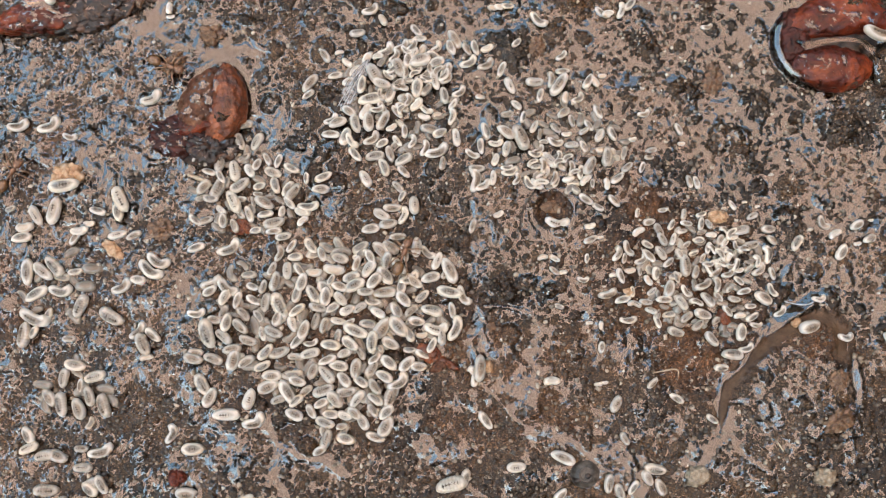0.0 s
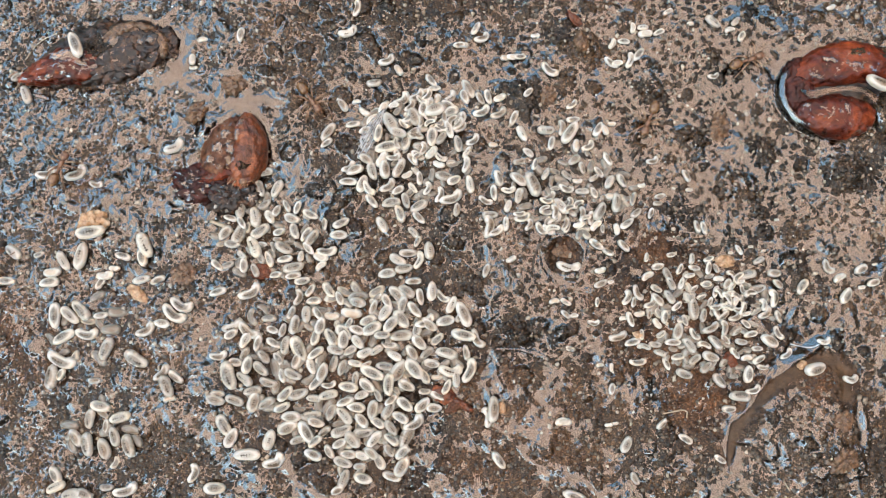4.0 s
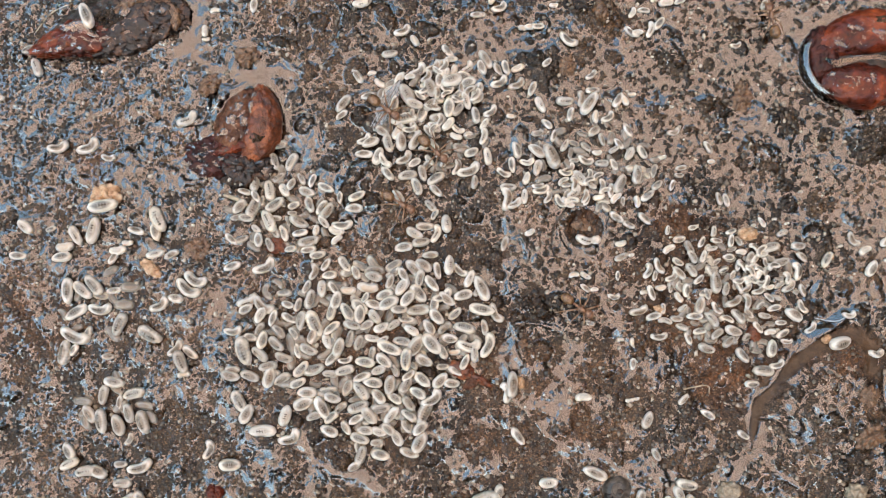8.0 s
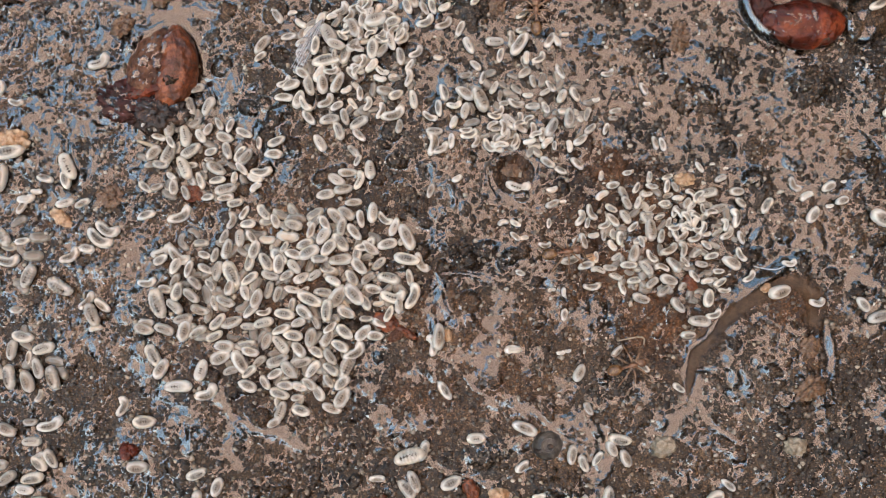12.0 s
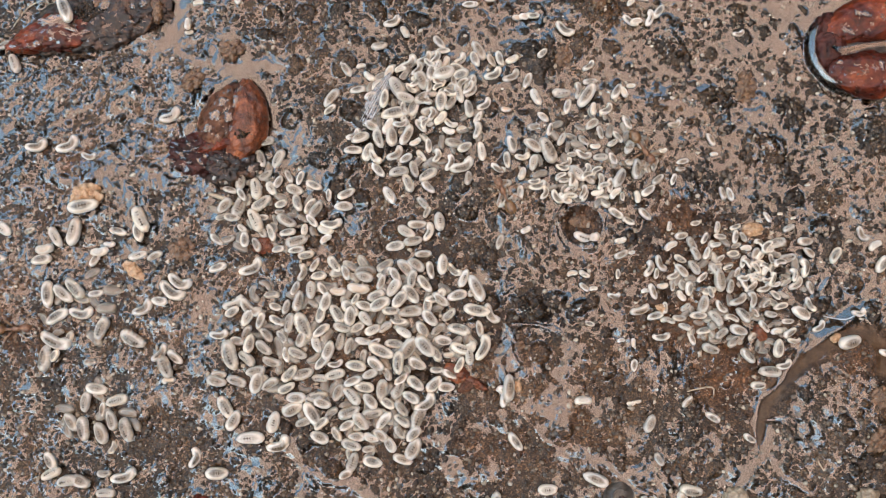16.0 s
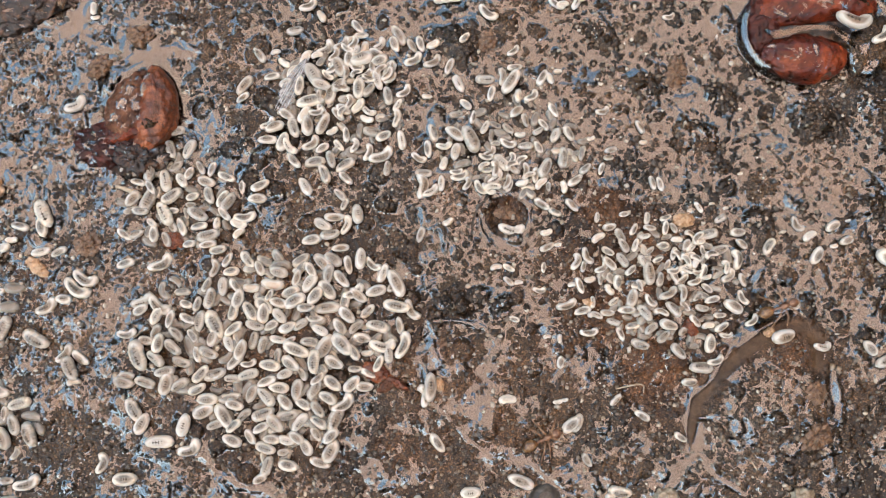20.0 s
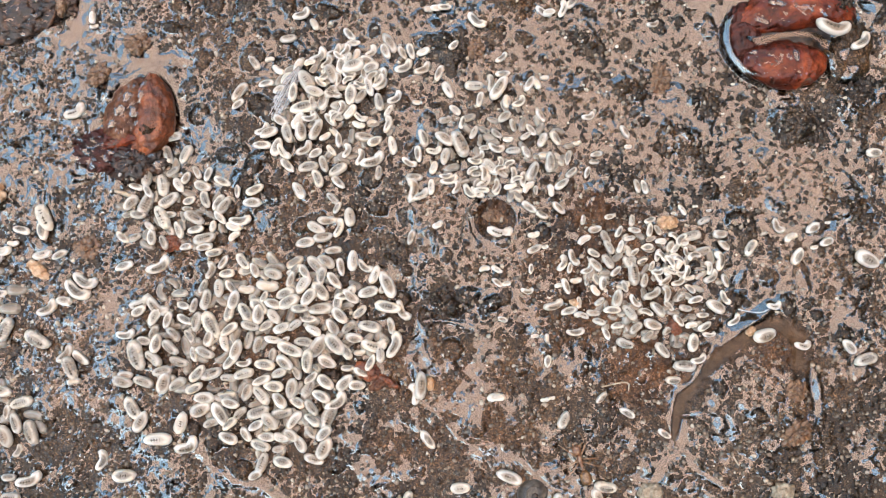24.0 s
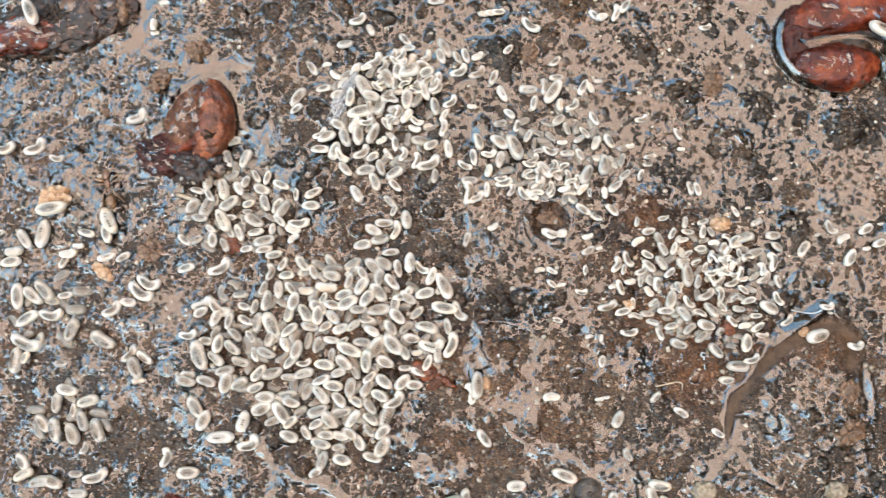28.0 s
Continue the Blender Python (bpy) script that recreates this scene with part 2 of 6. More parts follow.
MEMBRANE = membrane_material()
SHELL = mottled("grey_snail_shell", (0.022, 0.018, 0.015), (0.06, 0.05, 0.041), (0.12, 0.102, 0.085), 0.8, 0.4, 0.25, 0.04)
ANT_BODY = mottled("amber_ant_cuticle", (0.055, 0.025, 0.013), (0.13, 0.062, 0.032), (0.27, 0.15, 0.085), 0.3, 0.3, 0.4, 0.01)
ANT_LEG = mottled("honey_ant_leg", (0.10, 0.050, 0.025), (0.19, 0.105, 0.056), (0.33, 0.21, 0.125), 0.4, 0.35, 0.3, 0.005)
ANT_GASTER = mottled("brown_banded_gaster", (0.04, 0.02, 0.01), (0.13, 0.066, 0.028), (0.30, 0.17, 0.075), 0.4, 0.25, 0.6, 0.01)
# dark tone of the added walls, so that wet slopes mirror something dark
UNSEEN_WALL = mottled("weathered_render", (0.035, 0.028, 0.022), (0.06, 0.05, 0.04), (0.09, 0.075, 0.06), 300, 0.85, 0.0, 2.0)


# cloth out of view, its beige set by what the water film mirrors
def unseen_awning_material():
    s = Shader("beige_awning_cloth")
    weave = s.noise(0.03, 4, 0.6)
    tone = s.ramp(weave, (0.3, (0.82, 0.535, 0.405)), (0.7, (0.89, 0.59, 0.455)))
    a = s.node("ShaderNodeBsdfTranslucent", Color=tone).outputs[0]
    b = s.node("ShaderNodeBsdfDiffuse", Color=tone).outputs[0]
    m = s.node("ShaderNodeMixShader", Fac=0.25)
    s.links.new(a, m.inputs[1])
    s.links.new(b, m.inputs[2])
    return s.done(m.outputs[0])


UNSEEN_AWNING = unseen_awning_material()

# ---- mesh helpers (sizes in millimetres) ----


def part(name, bm, material, parent=None, label="", smooth=True):
    """Links a bmesh, given in millimetres, as one mesh object."""
    bmesh.ops.recalc_face_normals(bm, faces=bm.faces)
    for v in bm.verts:
        v.co *= MM
    me = bpy.data.meshes.new(name)
    bm.to_mesh(me)
    bm.free()
    me.polygons.foreach_set("use_smooth", [smooth] * len(me.polygons))
    me.materials.append(material)
    ob = new(name, me)
    ob.parent = parent
    return tagged(ob, label)


def place_mm(x, y, z=0.0, turn=0.0, tilt=0.0, roll=0.0):
    return pose(x * MM, y * MM, z * MM, tilt, roll, turn)


def blob(rx, ry, rz, seed=0, rough=0.12, size=1.0, rings=14, segs=20, shape=None, fine=0.0):
    """A lumpy ellipsoid; shape(p) may move each point further."""
    bm = bmesh.new()
    bmesh.ops.create_uvsphere(bm, u_segments=segs, v_segments=rings, radius=1.0)
    even = (rx * ry * rz) ** (1 / 3)
    shift = Vector((seed * 7.3, seed * 3.1, seed * 5.7))
    for v in bm.verts:
        p = v.co.copy()
        q = Vector((p.x * rx, p.y * ry, p.z * rz)) / even
        n = noise.fractal(q * 1.2 * size + shift, 1.0, 2.0, 4)
        p *= 1.0 + rough * n + (fine * noise.fractal(q * even * 2.6 + shift, 0.7, 2.1, 4) if fine else 0.0)
        p = Vector((p.x * rx, p.y * ry, p.z * rz))
        v.co = shape(p) if shape else p
    return bm


def tube(points, radii, segs=7, flat=1.0):
    """A round-ended tube through points, tapering by radii."""
    bm = bmesh.new()
    pts = [Vector(p) for p in points]
    rings = []
    for i, p in enumerate(pts):
        d = (pts[min(i + 1, len(pts) - 1)] - pts[max(i - 1, 0)]).normalized()
        side = d.cross(Vector((0, 0, 1)))
        side = side.normalized() if side.length > 1e-4 else Vector((1, 0, 0))
        up = side.cross(d)
        rings.append([bm.verts.new(p + radii[i] * (math.cos(a) * side + flat * math.sin(a) * up)) for a in (2 * math.pi * k / segs for k in range(segs))])
    for a, b in zip(rings, rings[1:]):
        for k in range(segs):
            bm.faces.new((a[k], a[(k + 1) % segs], b[(k + 1) % segs], b[k]))
    bm.faces.new(rings[0])
    bm.faces.new(rings[-1])
    return bm


def merge(*meshes):
    """Joins bmeshes into the first."""
    first = meshes[0]
    for m in meshes[1:]:
        me = bpy.data.meshes.new("joined")
        m.to_mesh(me)
        m.free()
        first.from_mesh(me)
        bpy.data.meshes.remove(me)
    return first


# ---- ground and water ----
STEP = 0.068
X0, X1, Y0, Y1 = -40.0, 40.5, -18.0, 32.5
GX, GY = np.arange(X0, X1, STEP), np.arange(Y0, Y1, STEP)
XX, YY = np.meshgrid(GX, GY)
RNG = np.random.default_rng(11)


def smooth(field, size):
    """Gaussian blur of a grid, size in millimetres."""
    fy, fx = np.fft.fftfreq(field.shape[0], STEP)[:, None], np.fft.rfftfreq(field.shape[1], STEP)[None, :]
    return np.fft.irfft2(np.fft.rfft2(field) * np.exp(-2 * (np.pi * size) ** 2 * (fx * fx + fy * fy)), field.shape)


def rolling(size):
    """Random hills about size millimetres wide, of unit spread."""
    f = smooth(RNG.standard_normal(XX.shape), size / 2.5)
    return f / f.std()


def hill(x, y, rx, ry=None, turn=0.0):
    """A soft round patch, 1 at its middle."""
    ry = ry or rx
    c, s = math.cos(radians(turn)), math.sin(radians(turn))
    u, v = c * (XX - x) + s * (YY - y), -s * (XX - x) + c * (YY - y)
    return np.exp(-((u / rx) ** 2 + (v / ry) ** 2))


def patches(*spots):
    out = np.zeros_like(XX)
    for x, y, r, amount in spots:
        out = np.maximum(out, amount * hill(x, y, r))
    return out


def arc_line(points, width):
    """A soft ridge along a polyline."""
    best = np.full_like(XX, 1e9)
    for (ax, ay), (bx, by) in zip(points, points[1:]):
        dx, dy = bx - ax, by - ay
        k = np.clip(((XX - ax) * dx + (YY - ay) * dy) / (dx * dx + dy * dy), 0, 1)
        best = np.minimum(best, (XX - ax - k * dx) ** 2 + (YY - ay - k * dy) ** 2)
    return np.exp(-best / width ** 2)


def stamp(field, count, least, most, power):
    """Raises rounded grains of random size out of a field."""
    xs, ys = RNG.uniform(X0, X1, count), RNG.uniform(Y0, Y1, count)
    rs = least + (most - least) * RNG.random(count) ** power
    for x, y, r, tall, turn, thin in zip(xs, ys, rs, RNG.uniform(0.4, 1.0, count), RNG.uniform(0, 3.14, count), RNG.uniform(0.5, 1.0, count)):
        i0, i1 = max(int((y - r - Y0) / STEP), 0), int((y + r - Y0) / STEP) + 2
        j0, j1 = max(int((x - r - X0) / STEP), 0), int((x + r - X0) / STEP) + 2
        gx, gy = XX[i0:i1, j0:j1] - x, YY[i0:i1, j0:j1] - y
        c, s = math.cos(turn), math.sin(turn)
        u, v = c * gx + s * gy, (c * gy - s * gx) / thin
        cap = np.sqrt(np.clip(1 - (u * u + v * v) / (r * r), 0, 1)) * r * tall
        field[i0:i1, j0:j1] = np.maximum(field[i0:i1, j0:j1], cap)


CLODS = (
    (5.94, 21.16, 0.98, 0.81, 0, 0.60),
    (9.19, 22.47, 0.59, 0.51, 0, 0.38),
    (-22.98, 17.18, 0.30, 0.30, 0, 0.22),
    (-13.85, 0.48, 0.81, 0.68, 20, 0.45),
    (1.96, 6.47, 0.68, 0.59, 0, 0.38),
    (5.10, 2.95, 0.81, 0.68, 0, 0.45),
    (18.98, 17.91, 0.85, 0.81, 20, 0.45),
    (24.31, 17.24, 0.72, 0.59, 0, 0.38),
    (22.29, 14.42, 1.27, 0.77, -35, 0.52),
    (30.42, 15.26, 1.10, 0.77, -30, 0.60),
    (26.54, 8.40, 0.64, 0.94, 35, 0.45),
    (26.19, 10.54, 0.64, 0.55, 0, 0.38),
) + (
    (24.13, 12.05, 0.42, 0.38, 0, 0.30),
    (20.67, 24.51, 0.51, 0.47, 0, 0.34),
    (28.71, -0.44, 1.02, 0.85, 0, 0.52),
    (-10.35, 9.79, 0.68, 0.42, 0, 0.30),
    (10.32, 25.21, 1.61, 0.77, -25, 0.60),
    (15.87, 22.09, 0.68, 1.27, 25, 0.45),
    (6.39, -11.03, 1.19, 0.81, 0, 0.52),
    (12.07, -13.19, 1.27, 0.94, 0, 0.60),
    (34.10, 9.21, 0.81, 0.68, 0, 0.45),
    (29.07, -6.38, 0.85, 0.85, 0, 0.45),
    (30.90, 15.35, 1.44, 1.02, -20, 0.60),
    (34.74, 16.96, 2.21, 1.10, 10, 0.68),
    (37.00, 23.74, 1.10, 0.68, -30, 0.45),
)

MOAT = [(20.96, -6.41), (21.54, -4.02), (23.17, -2.16), (24.86, -0.73), (27.09, 0.72), (28.74, 0.97), (30.04, -0.03), (29.84, -1.57)]
MOUND_RIBBONS = (
    ([(20.76, -7.41), (20.76, -5.21), (21.23, -3.61), (22.24, -2.94)], 0.17),
    ([(22.24, -2.94), (23.28, -1.43), (23.98, -0.23), (24.67, 0.49)], 0.11),
    ([(26.10, 1.36), (27.56, 1.94), (28.80, 2.12)], 0.16),
    ([(26.38, -1.49), (27.57, -2.25)], 0.09),
    ([(21.69, -5.60), (21.35, -7.58), (20.22, -8.44), (19.39, -9.74)], 0.36),
    ([(21.63, -7.58), (22.78, -9.16), (24.54, -10.34)], 0.2),
)
SEED_RIBBONS = (
    ([(-25.26, 27.64), (-23.91, 27.45), (-22.20, 27.03), (-20.92, 25.88), (-20.62, 24.60), (-21.12, 23.24), (-22.08, 22.34)], 0.36),
    ([(-18.18, 18.54), (-17.36, 19.53), (-16.18, 20.19), (-14.85, 20.05), (-13.95, 18.93), (-13.76, 17.59), (-13.57, 16.56)], 0.27),
    ([(-20.74, 22.11), (-19.17, 21.42), (-17.60, 20.52), (-15.84, 20.69), (-14.17, 21.31), (-13.18, 20.72)], 0.3),
    ([(-17.66, 23.23), (-15.88, 22.86), (-15.33, 22.08), (-15.40, 20.87)], 0.22),
    ([(23.39, 24.88), (25.85, 23.54), (27.14, 24.16), (29.30, 25.28)], 0.55),
    ([(35.20, 25.50), (35.87, 23.76), (36.53, 22.89)], 0.28),
)
SOIL_RIBBONS = (
    ([(-12.17, -6.24), (-11.27, -8.11), (-9.73, -9.18), (-7.93, -9.30), (-6.53, -10.37)], 0.38),
    ([(-11.27, -8.11), (-11.53, -10.28), (-10.52, -11.86)], 0.2),
    ([(3.74, 1.79), (5.56, 1.74), (7.17, 1.25), (8.04, 0.04), (7.35, -0.84)], 0.15),
    ([(2.65, -11.29), (3.84, -12.20), (5.43, -12.67), (6.81, -13.14)], 0.2),
    ([(11.75, -2.38), (12.77, -1.18), (13.59, -0.58)], 0.16),
    ([(9.07, -7.55), (10.26, -8.15), (11.83, -9.53), (13.01, -10.32)], 0.16),
    ([(3.10, -3.56), (4.50, -4.76), (5.89, -6.36), (7.47, -7.35)], 0.13),
    ([(7.56, 10.72), (8.46, 10.63), (9.85, 10.37), (10.48, 9.43), (10.37, 8.02), (9.93, 7.04)], 0.14),
    ([(7.56, 10.72), (6.87, 9.44), (7.06, 8.03), (7.47, 7.18)], 0.10),
    ([(11.88, 16.19), (13.13, 14.67), (14.17, 13.37), (13.93, 12.08), (12.84, 10.79)], 0.16),
)
SKYWARD = random.Random(8)
POOLS = [
    (26.5, 1.5, 1.9, 0.48, 28, 42),
    (-20.20, 25.51, 0.28, 1.3, -10, 40),
    (-17.99, 21.96, 0.3, 0.75, 20, 40),
    (30.96, -3.61, 0.3, 0.8, 5, 40),
    (36.37, 23.75, 0.55, 0.25, -35, 40),
    (3.39, 0.44, 0.25, 0.6, 10, 40),
    (3.73, 15.13, 0.5, 0.5, 0, 40),
    (25.96, 4.38, 0.5, 0.22, 50, 40),
    (11.17, 1.05, 0.3, 0.25, 0, 40),
]
for mid_x, mid_y, spread_x, spread_y, count in ((-25.29, 18.07, 5.5, 3.2, 13), (-32.67, 13.51, 4.0, 7.0, 9), (-21.04, 11.32, 4.0, 2.5, 5), (-7.88, 23.95, 5.0, 2.5, 4), (-11.67, 14.31, 1.9, 2.4, 24), (-8.04, 9.64, 1.4, 1.0, 9), (3.48, 6.70, 0.9, 1.5, 10), (3.38, -0.17, 0.8, 1.4, 9), (-23.79, 12.37, 3.2, 2.0, 18), (-14.18, -8.73, 2.5, 2.4, 14), (-21.2, 13.7, 1.6, 1.2, 12), (-19.29, -0.17, 2.5, 2.5, 8), (23.92, -5.81, 1.6, 1.6, 10), (-29.83, 6.46, 1.6, 2.6, 8), (23.92, 6.07, 1.4, 1.4, 6)):
    for _ in range(count):
        POOLS.append((SKYWARD.gauss(mid_x, spread_x * 0.6), SKYWARD.gauss(mid_y, spread_y * 0.6), SKYWARD.uniform(0.22, 0.60), SKYWARD.uniform(0.11, 0.26), SKYWARD.uniform(0, 180), SKYWARD.uniform(39, 52)))


def make_ground():
    """Height of the soil, and of the water film, over the grid."""
    grains, clods, fine = np.zeros_like(XX), np.zeros_like(XX), np.zeros_like(XX)
    stamp(grains, 36000, 0.09, 0.28, 2.2)
    stamp(clods, 1500, 0.30, 0.85, 1.6)
    stamp(fine, 60000, 0.07, 0.13, 1.0)
    bare = 0.12 * rolling(9) + 0.08 * rolling(4.5) + 0.05 * rolling(2.4) + 0.02 * rolling(1.2) + 0.015 * rolling(0.6)
    # large forms: the mound with its moat, the hollow with a larva, the trench beside the heap
    bare += 0.8 * hill(26.65, -4.99, 5.2, 4.6, 20)
    bare += 0.45 * hill(-7.74, 0.67, 9, 6) + 0.3 * hill(19.65, 4.39, 6, 5)
    bare -= 0.45 * arc_line([(14.93, 0.63), (17.78, -2.71), (21.09, -3.54)], 1.6)
    bank = np.clip(1.25 * arc_line(MOAT, 0.44), 0, 1)
    east, west = np.clip(1.7 * hill(25.56, 17.36, 14, 11), 0, 1), np.clip((-11 - XX) / 7, 0, 1)
    south = np.clip((0.5 - YY) / 3, 0, 1) * np.clip((XX + 6) / 6, 0, 1) * (1 - hill(26, -5, 5, 6))
    h = bare + smooth((0.8 + 0.2 * east) * grains + (0.25 * east + 0.5 * west) * fine + 0.62 * clods * (1 - 0.6 * west) * (1 - 0.5 * east) * (1 - 0.65 * south) * (1 - 0.4 * hill(9, 20, 10, 8)), 0.045)
    h = h * (1 - bank) + (smooth(h, 0.9) - 0.08 + 0.03 * rolling(0.8)) * bank
    # the share of each stretch that lies under the film
    share = 0.07 + 0.05 * rolling(6) + 0.09 * rolling(2.6) * (1 - 0.8 * east) + 0.54 * west + 0.14 * hill(-24, 16, 8, 6) - 0.3 * hill(-24, -7, 10, 10) + 0.2 * hill(-4, 15, 10, 7) + 0.14 * hill(-11, 10, 5, 5) - 0.35 * hill(20, 6, 5.5, 4.5)
    share += 0.54 * east + 0.42 * hill(10.12, 20.67, 10, 7) + 0.26 * hill(31.12, 6.90, 6, 9) + 0.2 * hill(29.92, -1.48, 2, 3) + 0.26 * hill(26.93, -3.14, 3, 2.4) + 0.1 * hill(-11.31, 20.87, 6, 5) + 0.06 * hill(2.00, 12.11, 5, 4)
    share += 0.22 * hill(6.64, 7.82, 5, 4) + 0.18 * hill(-12.86, 5.74, 4, 2.5) + 0.42 * hill(21.15, -8.06, 2.2, 3.0) + 0.22 * hill(11.64, 3.57, 3, 3) + 0.2 * hill(-7.27, -10.06, 4, 2)
    share += 0.12 * hill(2.35, 1.07, 3, 2) + 0.1 * hill(11.42, -7.64, 4, 2) + 0.2 * hill(20.73, 26.51, 20, 6) + 0.24 * hill(-5.28, 23.94, 9, 4)
    share -= 0.45 * hill(31.06, 16.73, 5, 1.5) + 0.15 * hill(32.91, 14.21, 3, 2)
    share -= 0.3 * hill(3.12, -6.81, 7, 3.2) + 0.25 * hill(19.47, -1.88, 2.5, 3) + 0.3 * hill(16.01, 10.35, 3, 1.5) + 0.25 * hill(-32.26, 2.40, 4, 6) + 0.3 * hill(17.98, 12.50, 2, 1.5) - 0.12 * hill(26.2, -6.2, 4, 4)
    share = np.clip(share - 0.2 * south - 0.12 * hill(5, -3, 5, 4), 0.02, 0.73 + 0.12 * west - 0.10 * east)
    # in the east the film lies flat between the clods, in the west it drapes over every grain
    rest = smooth(bare + 0.75 * grains + 0.25 * clods, 0.5)
    rest = rest * (1 - 0.7 * east) + 0.7 * east * smooth(rest, 1.1)
    drape = west + 0.65 * (1 - west) * (1 - 0.88 * east)
    broad, near = smooth(h, 0.9), smooth(h, 0.12)
    base = rest * (1 - drape) + (near + 0.55 * west * (near - broad)) * drape
    rise = np.sqrt(smooth((h - base) ** 2, 2.0))
    full = np.full_like(h, -0.5)
    for _ in range(7):
        level = base + full * rise
        # the film climbs a little wherever crumbs stand out of it
        over = np.clip(h - level, 0, 0.35)
        film = level + (0.34 - 0.18 * east) * smooth(over, 0.09) + 0.12 * (1 - 0.5 * east) * smooth(over, 0.3)
        full = smooth(np.clip(full + 1.3 * (share - smooth((h < film) * 1.0, 0.55)), -3, 2), 0.35)
    film += 0.006 * rolling(0.6) - 0.2 * bank
    # clods that stand out of the film
    for x, y, rx, ry, turn, tall in CLODS:
        h += tall * 0.55 * np.clip(1.4 * hill(x, y, rx, ry, turn), 0, 1) * (1 + 0.25 * grains / 0.2)
    # fine crumbs on all that stands clear of the film, and the thin water that clings between them
    clear = np.clip((h - film) / 0.10, 0, 1) * (1 - bank)
    cling = smooth(h, 0.10) - 0.05 + 0.03 * south + 0.025 * east + 0.03 * rolling(1.6) + 0.03 * rolling(0.5)
    h += 0.7 * fine * clear
    film = np.where(bank < 0.5, np.maximum(film, cling), film)
    # ribbons of film round the seeds, the hollow and the moat
    low = smooth(h, 0.9)
    ragged = rolling(0.9)
    for points, width in MOUND_RIBBONS + SEED_RIBBONS + SOIL_RIBBONS:
        line = arc_line(points, 1.15 * width)
        line = np.clip(1.7 * line - 0.4 - 0.35 * ragged, 0, 1) * np.clip(6 * line, 0, 1)
        h = h * (1 - line) + (low + 0.6 * (np.minimum(h, low + 0.2) - low) - 0.13) * line
        film = film * (1 - line) + (low + 0.02) * line
    pit = 0.5 * hill(8.85, 8.88, 1.15)
    h, film = h - pit, film - 0.9 * (pit > 0.11)
    # small pools that lean towards the open sky
    ripple = 0.03 * rolling(0.5)
    for x, y, rx, ry, turn, aim in POOLS:
        pool = np.clip(2.2 * hill(x, y, rx, ry, turn), 0, 1)
        rest = float(low[int((y - Y0) / STEP), int((x - X0) / STEP)])
        if rx > 1.0:
            # the long pool leans across its length, down to the north-west
            rise = radians(turn - 90)
            lean = math.tan(radians(27)) * ((XX - x) * math.cos(rise) + (YY - y) * math.sin(rise))
        else:
            slope = math.tan(radians((math.degrees(math.atan2(x, 69.0)) + aim) / 2))
            lean = slope * (XX - x - 0.6 * max(rx * abs(math.cos(radians(turn))), ry * abs(math.sin(radians(turn)))))
        film = film * (1 - pool) + (rest + 0.08 + lean + ripple) * pool
        h = h * (1 - pool) + np.minimum(h, np.maximum(rest + lean - 0.15, rest - 0.35)) * pool
    # water drawn up the open side of the split seed
    x, y, rx, ry = 30.72, 21.64, 5.0, 3.75
    away = (np.sqrt(((XX - x) / rx) ** 2 + ((YY - y) / ry) ** 2) - 1.0) * 4.0
    side = np.clip((x - 1.2 - XX) / 2.0, 0, 1) * np.clip((y + 2.2 - YY) / 1.5, 0, 1)
    climb = side * np.clip(1.15 - np.abs(away + 0.02) / 0.22, 0, 1)
    film = film * (1 - np.clip(3 * climb, 0, 1)) + (0.3 + 0.8 * (0.5 - away)) * np.clip(3 * climb, 0, 1)
    film -= 0.8 * (away < -0.9)
    return h, film


HEIGHT, FILM = make_ground()


def ground_at(x, y):
    """Soil height at a place, all in millimetres."""
    return float(HEIGHT[min(max(int((y - Y0) / STEP), 0), len(GY) - 1), min(max(int((x - X0) / STEP), 0), len(GX) - 1)])


def top_at(x, y, r=0.5):
    """Highest of soil and film within a small circle."""
    i0, i1 = max(int((y - r - Y0) / STEP), 0), int((y + r - Y0) / STEP) + 1
    j0, j1 = max(int((x - r - X0) / STEP), 0), int((x + r - X0) / STEP) + 1
    a, b = HEIGHT[i0:i1, j0:j1], FILM[i0:i1, j0:j1]
    return float(np.mean(np.maximum(a, b))) if a.size else 0.0


def grid_mesh(name, xs, ys, zs, material, held=None, shown=None):
    """One sheet over a grid of lines; shown, if given, picks the faces."""
    nx, ny = len(xs), len(ys)
    gx, gy = np.meshgrid(xs, ys)
    co = np.stack([gx, gy, zs], -1).reshape(-1, 3) * MM
    a = (np.arange(ny - 1)[:, None] * nx + np.arange(nx - 1)[None, :])
    a = a.ravel() if shown is None else a[shown]
    quads = np.stack([a, a + 1, a + 1 + nx, a + nx], 1)
    if shown is not None:
        used, quads = np.unique(quads, return_inverse=True)
        co, quads = co[used], quads.reshape(-1, 4)
    quads = quads.ravel().astype(np.int32)
    me = bpy.data.meshes.new(name)
    me.vertices.add(len(co))
    me.vertices.foreach_set("co", co.astype(np.float32).ravel())
    me.loops.add(len(quads))
    me.loops.foreach_set("vertex_index", quads)
    n = len(quads) // 4
    me.polygons.add(n)
    me.polygons.foreach_set("loop_start", np.arange(0, 4 * n, 4, dtype=np.int32))
    me.polygons.foreach_set("use_smooth", np.ones(n, dtype=bool))
    me.update(calc_edges=True)
    for key, field in (held or {}).items():
        me.attributes.new(key, "FLOAT", "POINT").data.foreach_set("value", field.astype(np.float32).ravel())
    me.materials.append(material)
    return new(name, me)


